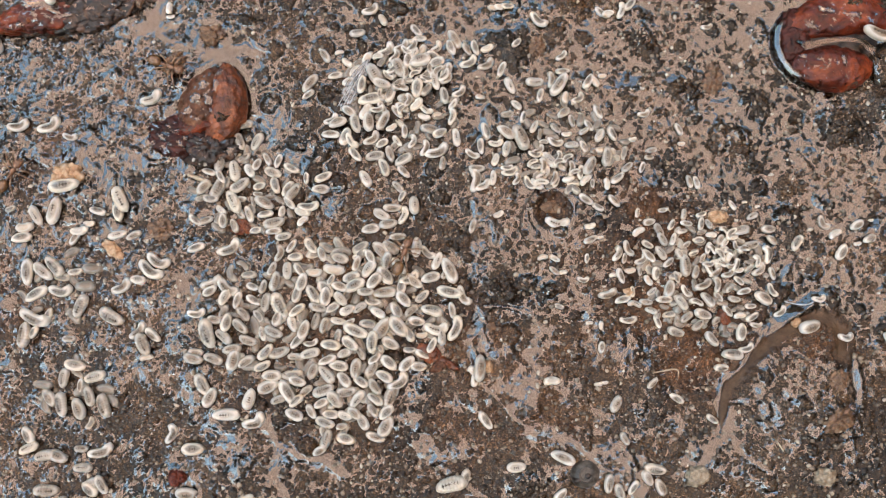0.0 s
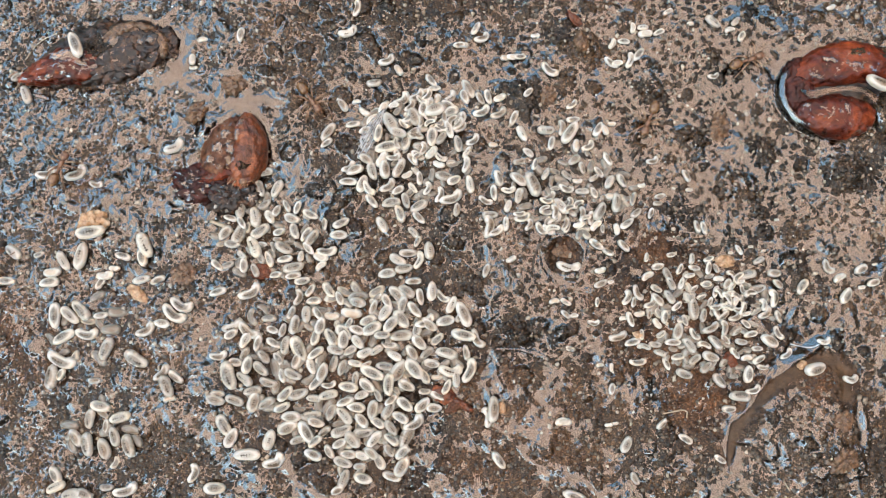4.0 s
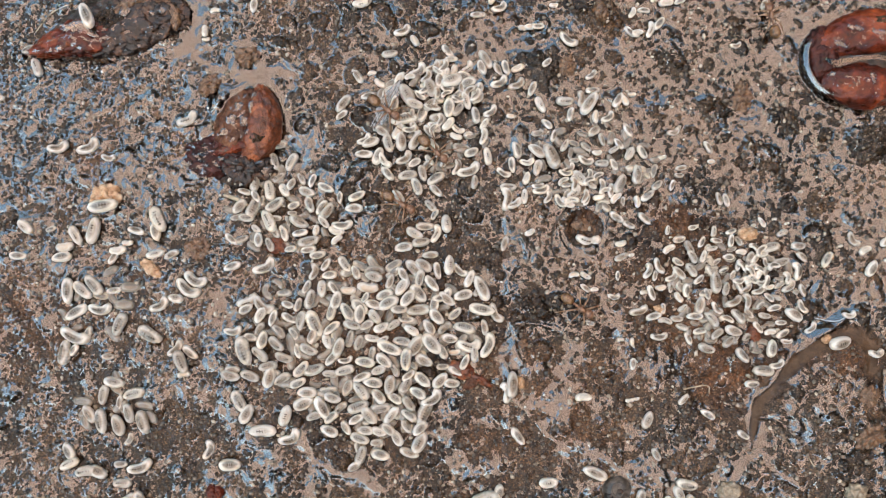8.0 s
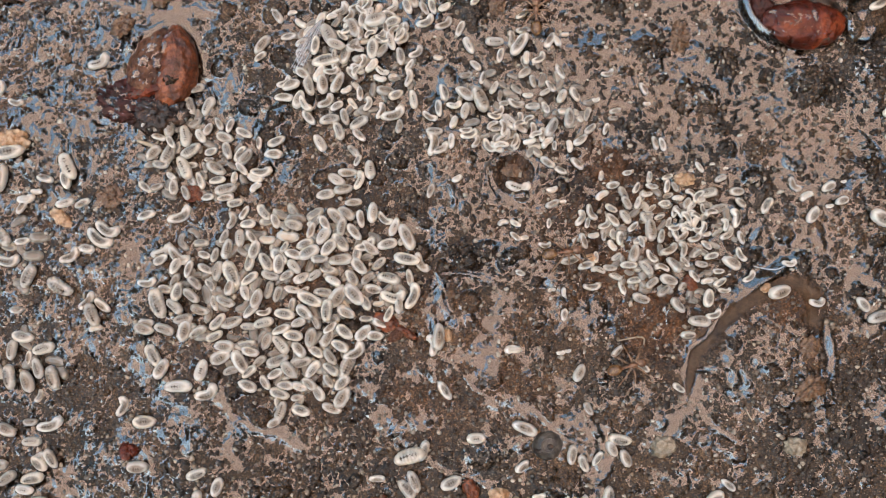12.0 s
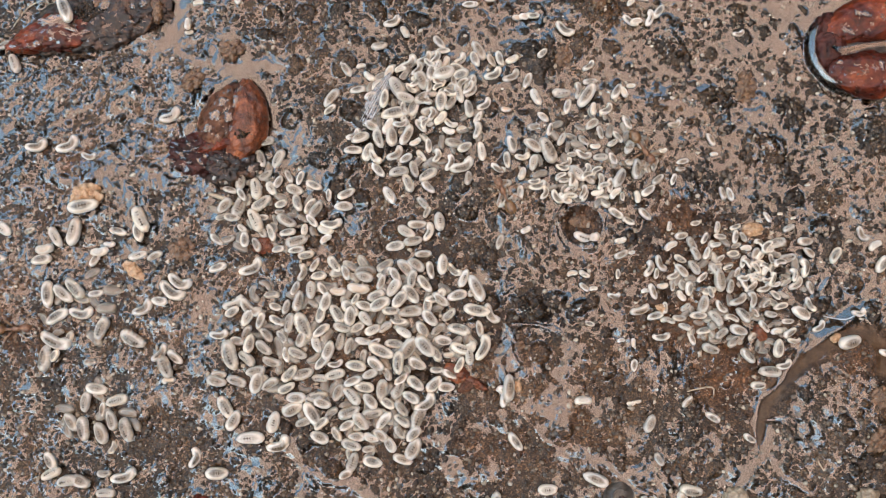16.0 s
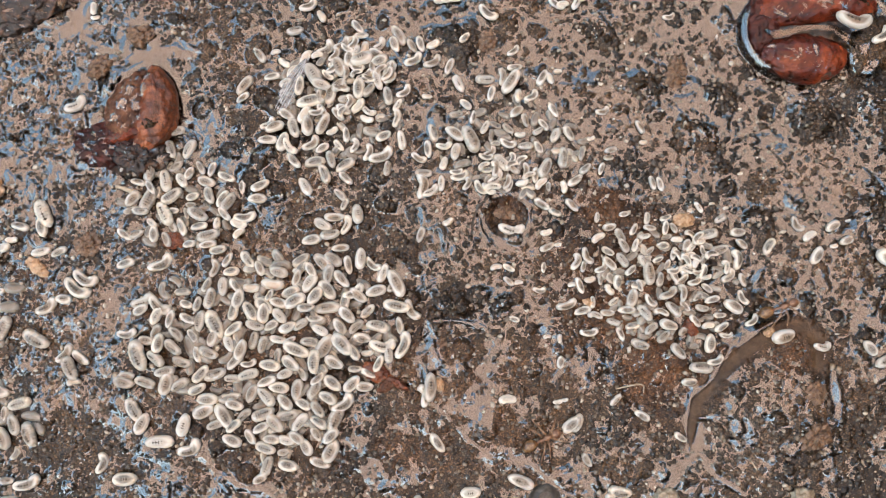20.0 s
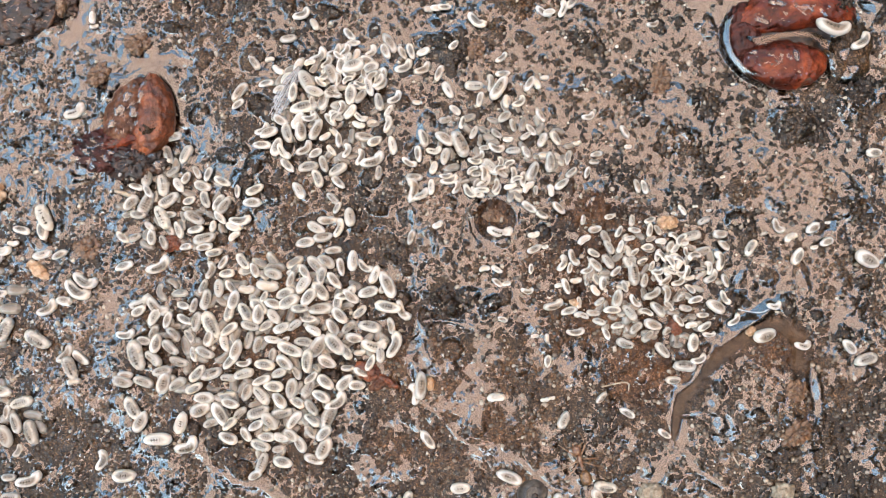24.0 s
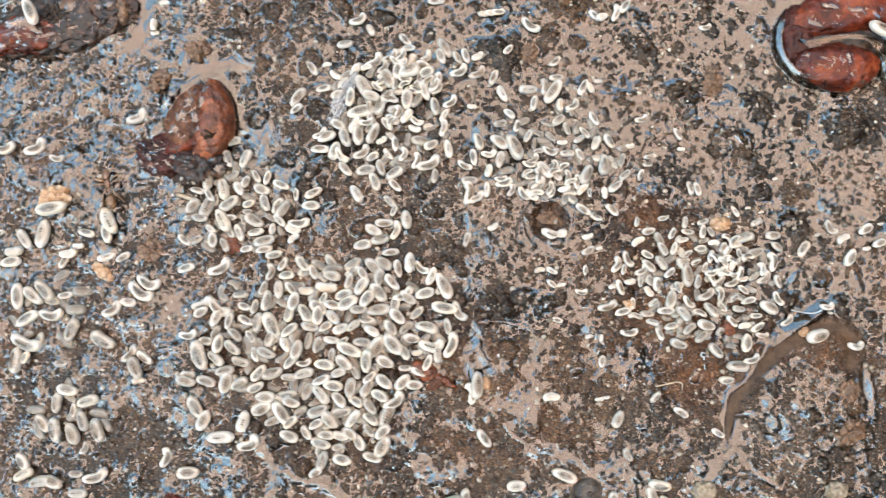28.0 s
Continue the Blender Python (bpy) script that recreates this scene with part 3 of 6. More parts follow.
def build_ground():
    reach = [60, 90, 140, 250, 500, 1000, 2000, 4000, 9000, 20000, 60000, 200000]
    xs = np.concatenate([[-r for r in reach[::-1]], GX, reach])
    ys = np.concatenate([[-r for r in reach[::-1]], GY, reach])
    k = len(reach)
    pad = lambda f: np.pad(f, k, mode="constant")
    fade = np.clip(np.minimum.reduce([XX - X0, X1 - XX, YY - Y0, Y1 - YY]) / 3.0, 0, 1)
    rust = patches((17.52, 3.84, 5.5, 0.8), (-7.74, 0.67, 8.0, 0.35), (3.17, -1.02, 3.0, 0.4), (16.00, 9.93, 2.6, 0.8), (19.48, -1.67, 3.0, 1.0), (1.05, -6.39, 4.5, 0.4), (7.70, -6.40, 3.5, 0.3), (8.99, 9.73, 1.4, 0.8), (-32.26, 2.40, 3.4, 0.5), (6.49, -3.52, 3.5, 0.35), (17.56, 4.82, 1.6, 0.7), (28.27, -1.07, 2, 0.7), (24.11, -0.64, 1.6, 0.7), (22.37, -2.71, 1.4, 0.7),
                   (3.32, 17.31, 1.5, 0.3), (-24.31, 5.77, 1.5, 0.5), (-11.22, 11.29, 2.0, 0.4), (-28.81, 13.50, 2.5, 0.35))
    rust = np.maximum(rust, 0.6 * np.clip(1.3 * arc_line(MOAT, 0.6), 0, 1))
    grit = patches((29.07, 16.77, 2.2, 0.5), (32.23, 16.43, 2.4, 0.45), (17.98, 12.50, 2.2, 0.9), (21.93, 9.91, 2.0, 0.85), (-1.03, -4.12, 2.2, 0.9), (1.17, 16.45, 1.9, 0.8), (-11.24, 13.88, 2.2, 0.7), (3.25, 8.25, 2.0, 0.6), (23.92, -6.02, 3.6, 0.6), (5.04, 17.74, 1.6, 0.5),
                   (26.03, 6.07, 2.4, 0.8), (-7.88, 23.95, 2.4, 0.6), (13.97, -5.18, 2.4, 0.5), (5.94, 21.03, 1.3, 0.7), (0.29, 11.26, 2.0, 0.6), (-13.00, 17.37, 2.0, 0.6), (6.40, -10.89, 2.2, 0.8))
    ground = grid_mesh("ground", xs, ys, pad(HEIGHT * fade), SOIL, {"rust": pad(rust), "grit": pad(grit), "bank": pad(np.clip(1.3 * arc_line(MOAT, 0.55), 0, 1))})
    tagged(ground, "wet dark brown crumbly soil with rust and black grit patches", "soil", kind="structure")
    wet = (FILM > HEIGHT - 0.02) & (fade > 0.2)
    shown = wet[:-1, :-1] | wet[1:, :-1] | wet[:-1, 1:] | wet[1:, 1:]
    water = grid_mesh("water", GX, GY, FILM, WATER, shown=shown)
    tagged(water, "thin clear water film lying between the soil crumbs", "water", kind="structure")


build_ground()


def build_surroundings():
    """An unseen awning over the spot and unseen plain walls round it, added to shape light and reflections; the side to
    the left is open to the sky.
    """
    # awning out of view, added for soft light and the film's beige reflection
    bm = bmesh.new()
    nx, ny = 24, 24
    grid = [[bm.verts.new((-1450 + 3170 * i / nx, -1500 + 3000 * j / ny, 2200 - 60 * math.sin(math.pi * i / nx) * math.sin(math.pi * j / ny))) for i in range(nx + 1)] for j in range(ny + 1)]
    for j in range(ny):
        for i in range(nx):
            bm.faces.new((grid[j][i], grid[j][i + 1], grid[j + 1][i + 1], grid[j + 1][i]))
    tagged(part("awning", bm, UNSEEN_AWNING), "unseen beige awning added to shade the ground and tint reflections", "awning", kind="structure")
    # walls out of view, added to block low sky and darken reflections
    for name, x, y, w, d in (("wall_east", 2500, 0, 200, 5200), ("wall_north", 300, 2700, 4200, 200), ("wall_south", 300, -2700, 4200, 200), ("wall_west", -2700, 0, 200, 5200)):
        bm = bmesh.new()
        bmesh.ops.create_cube(bm, size=1.0)
        for v in bm.verts:
            v.co = Vector((x + v.co.x * w, y + v.co.y * d, {"wall_west": 740 + v.co.z * 1520, "wall_north": 940 + v.co.z * 1920}.get(name, 1190 + v.co.z * 2420)))
        tagged(part(name, bm, UNSEEN_WALL, smooth=False), "unseen plain wall added to darken what the wet slopes mirror", "wall", kind="structure")


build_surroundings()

# ---- seeds and husks ----


def thing(name, x, y, z, turn, label, category, group=""):
    ob = new(name)
    ob.empty_display_size = MM
    ob.matrix_basis = place_mm(x, y, z, turn)
    return tagged(ob, label, category, group)


def crest(ob, x, y, r):
    """Mean height of a thing's upper faces round a spot of its own space, in millimetres."""
    zs = []
    for p in ob.children:
        for v in p.data.vertices:
            dx, dy = v.co.x / MM - x, v.co.y / MM - y
            if v.co.z > 0 and dx * dx + dy * dy < r * r:
                zs.append(v.co.z / MM)
    zs.sort()
    return sum(zs[len(zs) // 2:]) / max(1, len(zs) - len(zs) // 2)


def wet_patches(ob, spots):
    """Flat lenses of water caught between the bumps of a seed's skin."""
    laid = [(x, y, crest(ob, x, y, 0.6 * max(rx, ry)), rx, ry, turn, tilt) for x, y, rx, ry, turn, tilt in spots]
    for k, (x, y, z, rx, ry, turn, tilt) in enumerate(laid):
        def ragged(p):
            a = math.atan2(p.y / ry, p.x / rx)
            f = 1.0 + 0.5 * noise.fractal(Vector((1.6 * math.cos(a), 1.6 * math.sin(a), 3.7 * k)), 0.8, 2.0, 3)
            return Vector((p.x * f, p.y * f, p.z))
        lens = part("water_patch", blob(0.8 * rx, 0.8 * ry, 0.09, 40 + k, 0.0, 1.0, 14, 44, ragged), WATER, ob, "glinting patch of clear water")
        lens.matrix_basis = place_mm(x, y, z + 0.03, turn, 0, tilt)


def skin(ob, low, rx, ry, rz, seed, rough, size, rings, segs, shape):
    """The thin water on a wet seed's skin: its form without the fine bumps, so that these stand out."""
    part("water_skin", blob(rx * low, ry * low, rz * low, seed, rough, size, rings, segs, shape), WATER, ob, "thin glossy water on the wet skin")


def soil_patch(ob, x, y, z, rx, ry, tall, seed, label):
    """A low crumbly heap of the same soil stuck on a seed."""
    bm = bmesh.new()
    rings, segs = 34, 72
    shift = Vector((seed * 3.3, seed * 1.7, seed))
    rows = []
    for i in range(rings + 1):
        r = i / rings
        row = []
        for k in range(segs):
            a = 2 * math.pi * k / segs
            f = 1 + 0.3 * noise.fractal(Vector((1.3 * math.cos(a), 1.3 * math.sin(a), seed)), 0.8, 2.0, 3)
            p = Vector((rx * r * f * math.cos(a), ry * r * f * math.sin(a), 0))
            bump = 0.20 * noise.fractal(p * 2.4 + shift, 0.7, 2.1, 4) + 0.22 * abs(noise.noise(p * 3.6 + shift))
            row.append(bm.verts.new((x + p.x, y + p.y, z + tall * (1 - r ** 2.4) - 0.5 * r ** 6 + bump * (1 - r ** 6))))
        rows.append(row)
    for a, b in zip(rows, rows[1:]):
        for k in range(segs):
            bm.faces.new((a[k], a[(k + 1) % segs], b[(k + 1) % segs], b[k]))
    bmesh.ops.remove_doubles(bm, verts=bm.verts, dist=1e-4)
    crust = part("soil_crust", bm, SOIL, ob, label)

    def sag(p):
        return p + Vector((x, y, z - 0.52))
    part("water_skin", blob(0.95 * rx, 0.95 * ry, tall + 0.45, seed, 0.05, 1.0, 30, 50, sag), WATER, ob, "thin water between the stuck crumbs")
    return crust


def split_seed(x, y):
    """A long seed split along its seam, standing in water."""
    seed = thing("split_seed", x, y, 0.1, 0, "glossy red-brown split seed with a wet dark seam", "seed")

    def upper(p):
        p.x += 0.1
        p.y *= 1.0 - 0.02 * p.x
        p.y += 2.1 - 0.05 * (p.x - 0.6) ** 2
        p.z += 0.55
        return p

    def lower(p):
        p.x -= 0.85
        p.y += -2.1 + 0.03 * p.x * p.x
        p.z += 0.45
        return p
    part("upper_lobe", blob(4.3, 1.75, 1.15, 3, 0.06, 2.0, 90, 170, upper, 0.035), SEED_RED, seed)
    part("lower_lobe", blob(3.0, 1.75, 1.1, 5, 0.06, 2.0, 90, 150, lower, 0.035), SEED_RED, seed)
    skin(seed, 0.985, 4.3, 1.75, 1.15, 3, 0.06, 2.0, 60, 110, upper)
    skin(seed, 0.985, 3.0, 1.75, 1.1, 5, 0.06, 2.0, 60, 100, lower)

    def cap(p):
        p.x -= 3.5
        p.y += 0.45
        return p
    part("seam_end", blob(1.4, 2.25, 1.15, 6, 0.14, 2.2, 54, 90, cap, 0.06), SEED_DARK, seed, "dark red hollow end of the seam")
    part("seam_floor", blob(4.4, 1.3, 0.85, 8, 0.15, 2.0, 30, 60, None, 0.08), SEED_BLACK, seed, "black wet seam between the lobes")
    part("seam_water", tube([(-3.75, -0.2, 1.25), (-3.0, -0.55, 1.3), (-2.2, -0.4, 1.3), (-1.4, -0.15, 1.3), (0.0, -0.05, 1.3), (1.1, -0.2, 1.3), (1.9, -0.9, 1.25), (2.5, -1.5, 1.2)], [0.08, 0.34, 0.3, 0.2, 0.18, 0.24, 0.3, 0.1], 18, 0.12), THIN_WATER, seed, "strip of clear water in the seam")

    soil_patch(seed, 3.7, -0.9, 0.35, 1.9, 2.9, 0.75, 9, "crumbly wet soil stuck on the seed's end")
    soil_patch(seed, 3.0, 2.2, 0.55, 1.4, 1.5, 0.85, 12, "crumbly wet soil on the upper lobe's end")
    soil_patch(seed, 0.5, 2.75, 1.35, 1.1, 0.45, 0.3, 10, "grey grit stuck on the upper lobe")
    wet_patches(seed, ((0.4, 1.7, 0.9, 0.25, -8, 0), (-1.6, 2.1, 0.8, 0.3, -15, 0), (-2.6, 0.95, 0.7, 0.3, -20, 0), (-0.4, -1.7, 0.25, 0.65, 10, 0), (-3.2, -1.3, 0.4, 0.2, 0, 0), (3.2, -1.6, 0.7, 0.35, 60, 0), (3.9, -2.6, 0.6, 0.4, 20, 0)))
    return seed


def rotten_seed(x, y):
    """A long seed whose far half has rotted to a black hollow."""
    seed = thing("rotten_seed", x, y, 0.0, 16, "dark red rotten seed with a blackened hollow end", "seed")

    def lean(p):
        k = (p.x + 6.4) / 12.8
        p.y *= 0.35 + 0.72 * math.sin(math.pi * min(1, max(0, 0.05 + 0.78 * k)))
        if p.x > 0:
            p.y *= (1 - min(0.97, (p.x / 6.0) ** 2)) ** -0.24
        p.y += 0.35 * math.sin(math.pi * k)
        return p
    part("seed_coat", blob(6.0, 2.3, 1.15, 12, 0.13, 2.2, 84, 190, lean, 0.07), SEED_BLACK, seed)
    skin(seed, 0.97, 6.0, 2.3, 1.15, 12, 0.13, 2.2, 60, 130, lean)

    def face(p):
        p.y *= 0.62 + 0.13 * (p.x + 2.4)
        p.x -= 2.5
        p.z += 0.34
        p.y += 0.0
        return p
    skin(seed, 0.985, 3.8, 1.55, 1.0, 14, 0.14, 2.2, 50, 90, face)
    part("red_flank", blob(3.8, 1.55, 1.0, 14, 0.14, 2.2, 70, 130, face, 0.06), SEED_RED, seed, "wet red flank with soil specks")

    def ember(p):
        return p + Vector((-2.9, -0.35, 0.72))
    part("orange_flank", blob(1.0, 0.62, 0.62, 16, 0.3, 2.2, 36, 60, ember, 0.12), KERNEL, seed, "orange-red worn spot")

    soil_patch(seed, 0.3, 0.65, 0.75, 1.7, 1.15, 0.5, 17, "grey-brown wet soil stuck on the coat")

    def burnt(p):
        p.x += 2.9
        p.z += 0.25
        p.y -= 0.1
        d = 0.5 * math.exp(-((p.x - 2.6) / 2.0) ** 2 - ((p.y + 0.4) / 0.8) ** 2)
        p.z -= d if p.z > 0.4 else 0
        return p
    skin(seed, 0.955, 3.1, 1.75, 1.0, 15, 0.16, 2.3, 50, 90, burnt)
    part("burnt_hollow", blob(3.1, 1.75, 1.0, 15, 0.16, 2.3, 74, 140, burnt, 0.09), SEED_BLACK, seed, "charred black hollow end")

    def knobs(p):
        p.y -= 0.14 * (p.x - 0.2) ** 2
        return p + Vector((2.7, 1.45, 0.75))
    part("brown_rim", blob(2.4, 0.5, 0.5, 18, 0.2, 2.6, 44, 120, knobs, 0.12), BROWN_STONE, seed, "knobbly brown rim of the broken coat")

    def edge(p):
        p.x -= 0.22 * p.y * p.y
        return p + Vector((5.3, -0.3, 0.5))
    part("brown_rim", blob(0.45, 1.2, 0.5, 19, 0.15, 2.4, 40, 70, edge, 0.1), BROWN_STONE, seed, "rusty brown end of the coat")
    wet_patches(seed, ((-1.5, 0.25, 1.9, 0.62, -24, 0), (-2.4, 0.75, 0.9, 0.35, 10, 0), (-0.3, -0.75, 0.7, 0.3, -5, 0), (-3.6, -0.6, 0.5, 0.3, 0, 0), (1.7, 0.75, 0.7, 0.35, 20, 0), (2.4, -0.2, 0.5, 0.25, 0, 0), (3.7, 0.1, 0.35, 0.3, 40, 0), (4.5, 0.1, 0.4, 0.42, 0, 0),
                       (3.3, -0.9, 0.4, 0.22, -30, 0), (0.8, 1.2, 0.5, 0.3, 0, 0), (3.0, 1.4, 0.5, 0.25, -10, 0)))
    glint = part("water_patch", blob(0.75, 0.2, 0.14, 77, 0.1, 1.2, 12, 30), WATER, seed, "bright bead of water at the seed's foot")
    glint.matrix_basis = place_mm(-4.7, -1.9, 0.62, -28, 22, 24)
    return seed


def rusty_kernel(x, y):
    kernel = thing("seed_kernel", x, y, 0.1, 0, "rust-brown lumpy kernel lying against a wet dark husk", "seed")

    def egg(p):
        p.x *= 1.0 - 0.06 * p.y
        p.x += 1.05 + 0.09 * p.y - 0.05 * p.y * p.y
        p.y += 0.15
        p.z += 0.3
        return p
    part("kernel_body", blob(1.5, 3.0, 1.3, 21, 0.08, 1.6, 80, 130, egg, 0.03), KERNEL, kernel)
    skin(kernel, 0.972, 1.5, 3.0, 1.3, 21, 0.08, 1.6, 54, 80, egg)

    def flank(p):
        p.x += 0.28 * p.y
        p.x -= 0.75
        p.y += 0.25
        p.z += 0.15
        return p
    skin(kernel, 0.968, 1.75, 2.5, 1.15, 22, 0.14, 2.0, 54, 80, flank)
    part("soaked_flank", blob(1.75, 2.5, 1.15, 22, 0.14, 2.0, 76, 120, flank, 0.08), SOAKED, kernel, "soaked brown flank under a thin film")

    soil_patch(kernel, 0.75, -1.1, 1.25, 0.7, 0.55, 0.2, 24, "grey-green soil speck")

    def skirt(p):
        p.x -= 2.0
        p.y -= 2.3
        return p
    part("water_skin", blob(2.84, 1.57, 0.83, 23, 0.25, 2.2, 60, 110, skirt, 0.03), WATER, kernel, "rippled glossy water on the soaked husk")
    part("wet_husk", blob(2.9, 1.6, 0.85, 23, 0.25, 2.2, 70, 120, skirt, 0.09), SEED_DARK, kernel, "glossy dark red husk soaked in water")

    def band(p):
        p.y += 0.25 * p.x
        return p + Vector((-1.0, -1.75, 0.62))
    part("red_rim", blob(1.7, 0.42, 0.45, 26, 0.3, 2.2, 40, 80, band, 0.12), SEED_RED, kernel, "red torn rim of the husk")

    def tail(p):
        p.x -= 0.3
        p.y -= 3.3
        return p
    part("black_foot", blob(2.0, 1.3, 0.95, 25, 0.3, 2.0, 56, 90, tail, 0.12), SEED_BLACK, kernel)
    part("water_skin", blob(1.95, 1.26, 0.915, 25, 0.3, 2.0, 56, 90, tail, 0.05), WATER, kernel, "rippled glossy water on the black foot")
    wet_patches(kernel, ((-0.6, 1.3, 0.6, 0.35, 50, 0), (-1.2, 0.3, 0.5, 0.5, 0, 0), (-0.2, 0.2, 0.4, 0.6, 0, 0), (0.35, 1.3, 0.35, 0.7, -10, 0), (-1.7, -0.6, 0.5, 0.3, 30, 0), (0.2, -0.7, 0.5, 0.3, -20, 0), (-0.6, -0.9, 0.4, 0.3, 0, 0),
                         (0.6, 2.2, 0.5, 0.25, 40, 0), (-2.6, -2.0, 0.45, 0.22, 20, 24), (-3.6, -2.6, 0.55, 0.25, -40, 26), (-4.2, -3.0, 0.5, 0.22, -35, 28), (-1.9, -2.6, 0.4, 0.25, 10, 22), (-3.0, -3.1, 0.35, 0.2, 0, 24)))
    return kernel


split_seed(30.72, 21.64)
rotten_seed(-27.24, 24.17)
rusty_kernel(-16.30, 16.72)


def snail_shell(x, y):
    shell = thing("snail_shell", x, y, top_at(x, y) - 0.1, 20, "small smooth grey-brown snail shell with a dark mouth", "shell")
    part("dome", blob(1.08, 1.02, 0.8, 31, 0.04, 1.0, 24, 36), SHELL, shell)

    def on_dome(px, py, up=0.0):
        return px, py, 0.8 * math.sqrt(max(0.05, 1 - (px / 1.08) ** 2 - (py / 1.02) ** 2)) + up
    part("whorl", tube([on_dome(0.62 * math.cos(a) * k, 0.6 * math.sin(a) * k, 0.02) for a, k in ((radians(30 + 26 * i), 1.0 - 0.035 * i) for i in range(13))], [0.03 + 0.09 * math.sin(math.pi * (i + 0.5) / 13) for i in range(13)], 8, 0.6), SHELL, shell, "raised coil of the shell")
    part("mouth", tube([on_dome(-0.98, 0.05), on_dome(-0.8, -0.12, 0.02), on_dome(-0.62, -0.16, 0.03), on_dome(-0.48, -0.02, 0.03), on_dome(-0.5, 0.16, 0.02)], [0.2, 0.19, 0.16, 0.12, 0.05], 10, 0.5), SEED_BLACK, shell, "dark curved opening")

    def pit(p):
        return p + Vector(on_dome(0.05, -0.06, -0.02))
    part("pit", blob(0.24, 0.2, 0.12, 33, 0.15, 1.0, 10, 16, pit), SEED_BLACK, shell, "dark wet pit")


snail_shell(11.02, -10.34)


def crumb(x, y, w, d, h, turn, material, label, seed, name="crumb"):
    z = top_at(x, y, 0.3)
    ob = part(name, blob(w, d, h, seed, 0.28, 1.8, 30, 44, None, 0.06), material)
    ob.matrix_basis = place_mm(x, y, z + 0.25 * h, turn)
    tagged(ob, label, "crumb")


crumb(-26.90, 11.34, 1.15, 0.9, 0.6, 10, ORANGE, "pale orange crumb of food under a larva", 41)
crumb(21.13, 8.42, 0.75, 0.5, 0.45, 0, ORANGE, "orange crumb beside the pile of larvae", 42)
crumb(14.36, 2.85, 0.42, 0.26, 0.25, -20, ORANGE, "small yellow crumb among larvae", 43)
crumb(4.04, -2.60, 0.3, 0.45, 0.3, 0, ORANGE, "yellow crumb stuck to a larva", 44)
crumb(-23.55, 5.98, 0.9, 0.45, 0.3, -40, ORANGE, "flat pinkish orange flake on wet soil", 45)
crumb(26.66, 0.60, 0.4, 0.3, 0.25, 30, ORANGE, "yellow crumb at the foot of the mound", 46)
crumb(21.23, 1.03, 0.45, 0.6, 0.4, 20, KERNEL, "red-brown crumb under larvae", 47)
crumb(-0.35, -1.6, 0.95, 0.62, 0.32, -25, KERNEL, "red-brown torn husk fragment in the soil", 48, "husk_fragment")
crumb(0.45, -2.5, 0.7, 0.4, 0.3, 35, SOAKED, "dark soaked husk fragment in the soil", 59, "husk_fragment")
crumb(1.07, -2.35, 0.9, 0.3, 0.35, -30, KERNEL, "rust-brown husk sliver in soil", 49, "husk_fragment")
crumb(-18.56, -10.54, 0.45, 0.65, 0.4, 20, SEED_RED, "small red-brown seed fragment", 50, "husk_fragment")
crumb(-18.10, -10.43, 0.33, 0.45, 0.35, 30, SEED_RED, "small glossy red seed fragment", 51, "husk_fragment")
crumb(-0.84, -14.38, 0.8, 0.6, 0.4, 10, KERNEL, "brown husk fragment with a pale rim", 52, "husk_fragment")
crumb(5.58, -13.36, 0.5, 0.8, 0.4, 25, KERNEL, "red-brown husk fragment near larvae", 53, "husk_fragment")
crumb(7.54, -13.75, 0.7, 0.45, 0.4, 0, ORANGE, "tan crumb on dark soil", 54)
crumb(28.30, -10.51, 0.75, 0.65, 0.5, 0, TAN_STONE, "pale tan crumb on wet soil", 55)
crumb(19.22, -10.50, 0.9, 0.7, 0.5, 15, TAN_STONE, "pale crumbly clod with white specks", 56)
crumb(9.91, 27.44, 0.8, 0.3, 0.3, -45, KERNEL, "thin red-brown seed flake", 57, "husk_fragment")
crumb(10.32, 25.38, 0.55, 0.8, 0.5, 10, BROWN_STONE, "translucent brown pellet in the water film", 58)


def pebble(x, y, w, d, h, turn, material, label, seed):
    z = ground_at(x, y)
    ob = part("pebble", blob(w, d, h, seed, 0.3, 2.2, 48, 68, None, 0.2), material)
    ob.matrix_basis = place_mm(x, y, z - 0.2 * h, turn)
    tagged(ob, label, "pebble", "pebbles in the wet soil")


pebble(-16.52, 22.13, 0.95, 0.75, 0.6, 0, BROWN_STONE, "smooth brown pebble ringed by water", 61)
pebble(-19.42, 20.02, 1.0, 0.7, 0.6, 40, BROWN_STONE, "dark brown clod beside the kernel", 62)
pebble(7.80, 21.33, 0.6, 0.75, 0.5, 0, BROWN_STONE, "brown wet pebble in wet soil", 64)
pebble(-23.42, 17.71, 0.35, 0.35, 0.3, 0, BROWN_STONE, "tiny brown pebble in wet soil", 66)
pebble(4.23, 0.23, 0.4, 0.35, 0.3, 0, BROWN_STONE, "small rust pebble in wet soil", 71)
pebble(21.02, 18.78, 0.75, 1.1, 0.6, -10, BROWN_STONE, "oval brown pebble in the film", 72)
pebble(8.78, 9.30, 0.85, 0.55, 0.45, 0, BROWN_STONE, "rust-brown clod in the hollow", 81)
pebble(29.41, -3.55, 0.75, 0.8, 0.5, 0, BROWN_STONE, "brown wet clod in wet soil", 82)
pebble(29.29, -6.43, 1.1, 0.8, 0.6, 30, BROWN_STONE, "brown wet clod with crumbs", 83)
pebble(-20.10, 7.46, 1.0, 0.8, 0.6, 0, BROWN_STONE, "brown clod beside larvae", 85)
pebble(-14.16, 7.66, 0.8, 0.6, 0.4, 0, KERNEL, "rust-red crumb under larvae", 89)


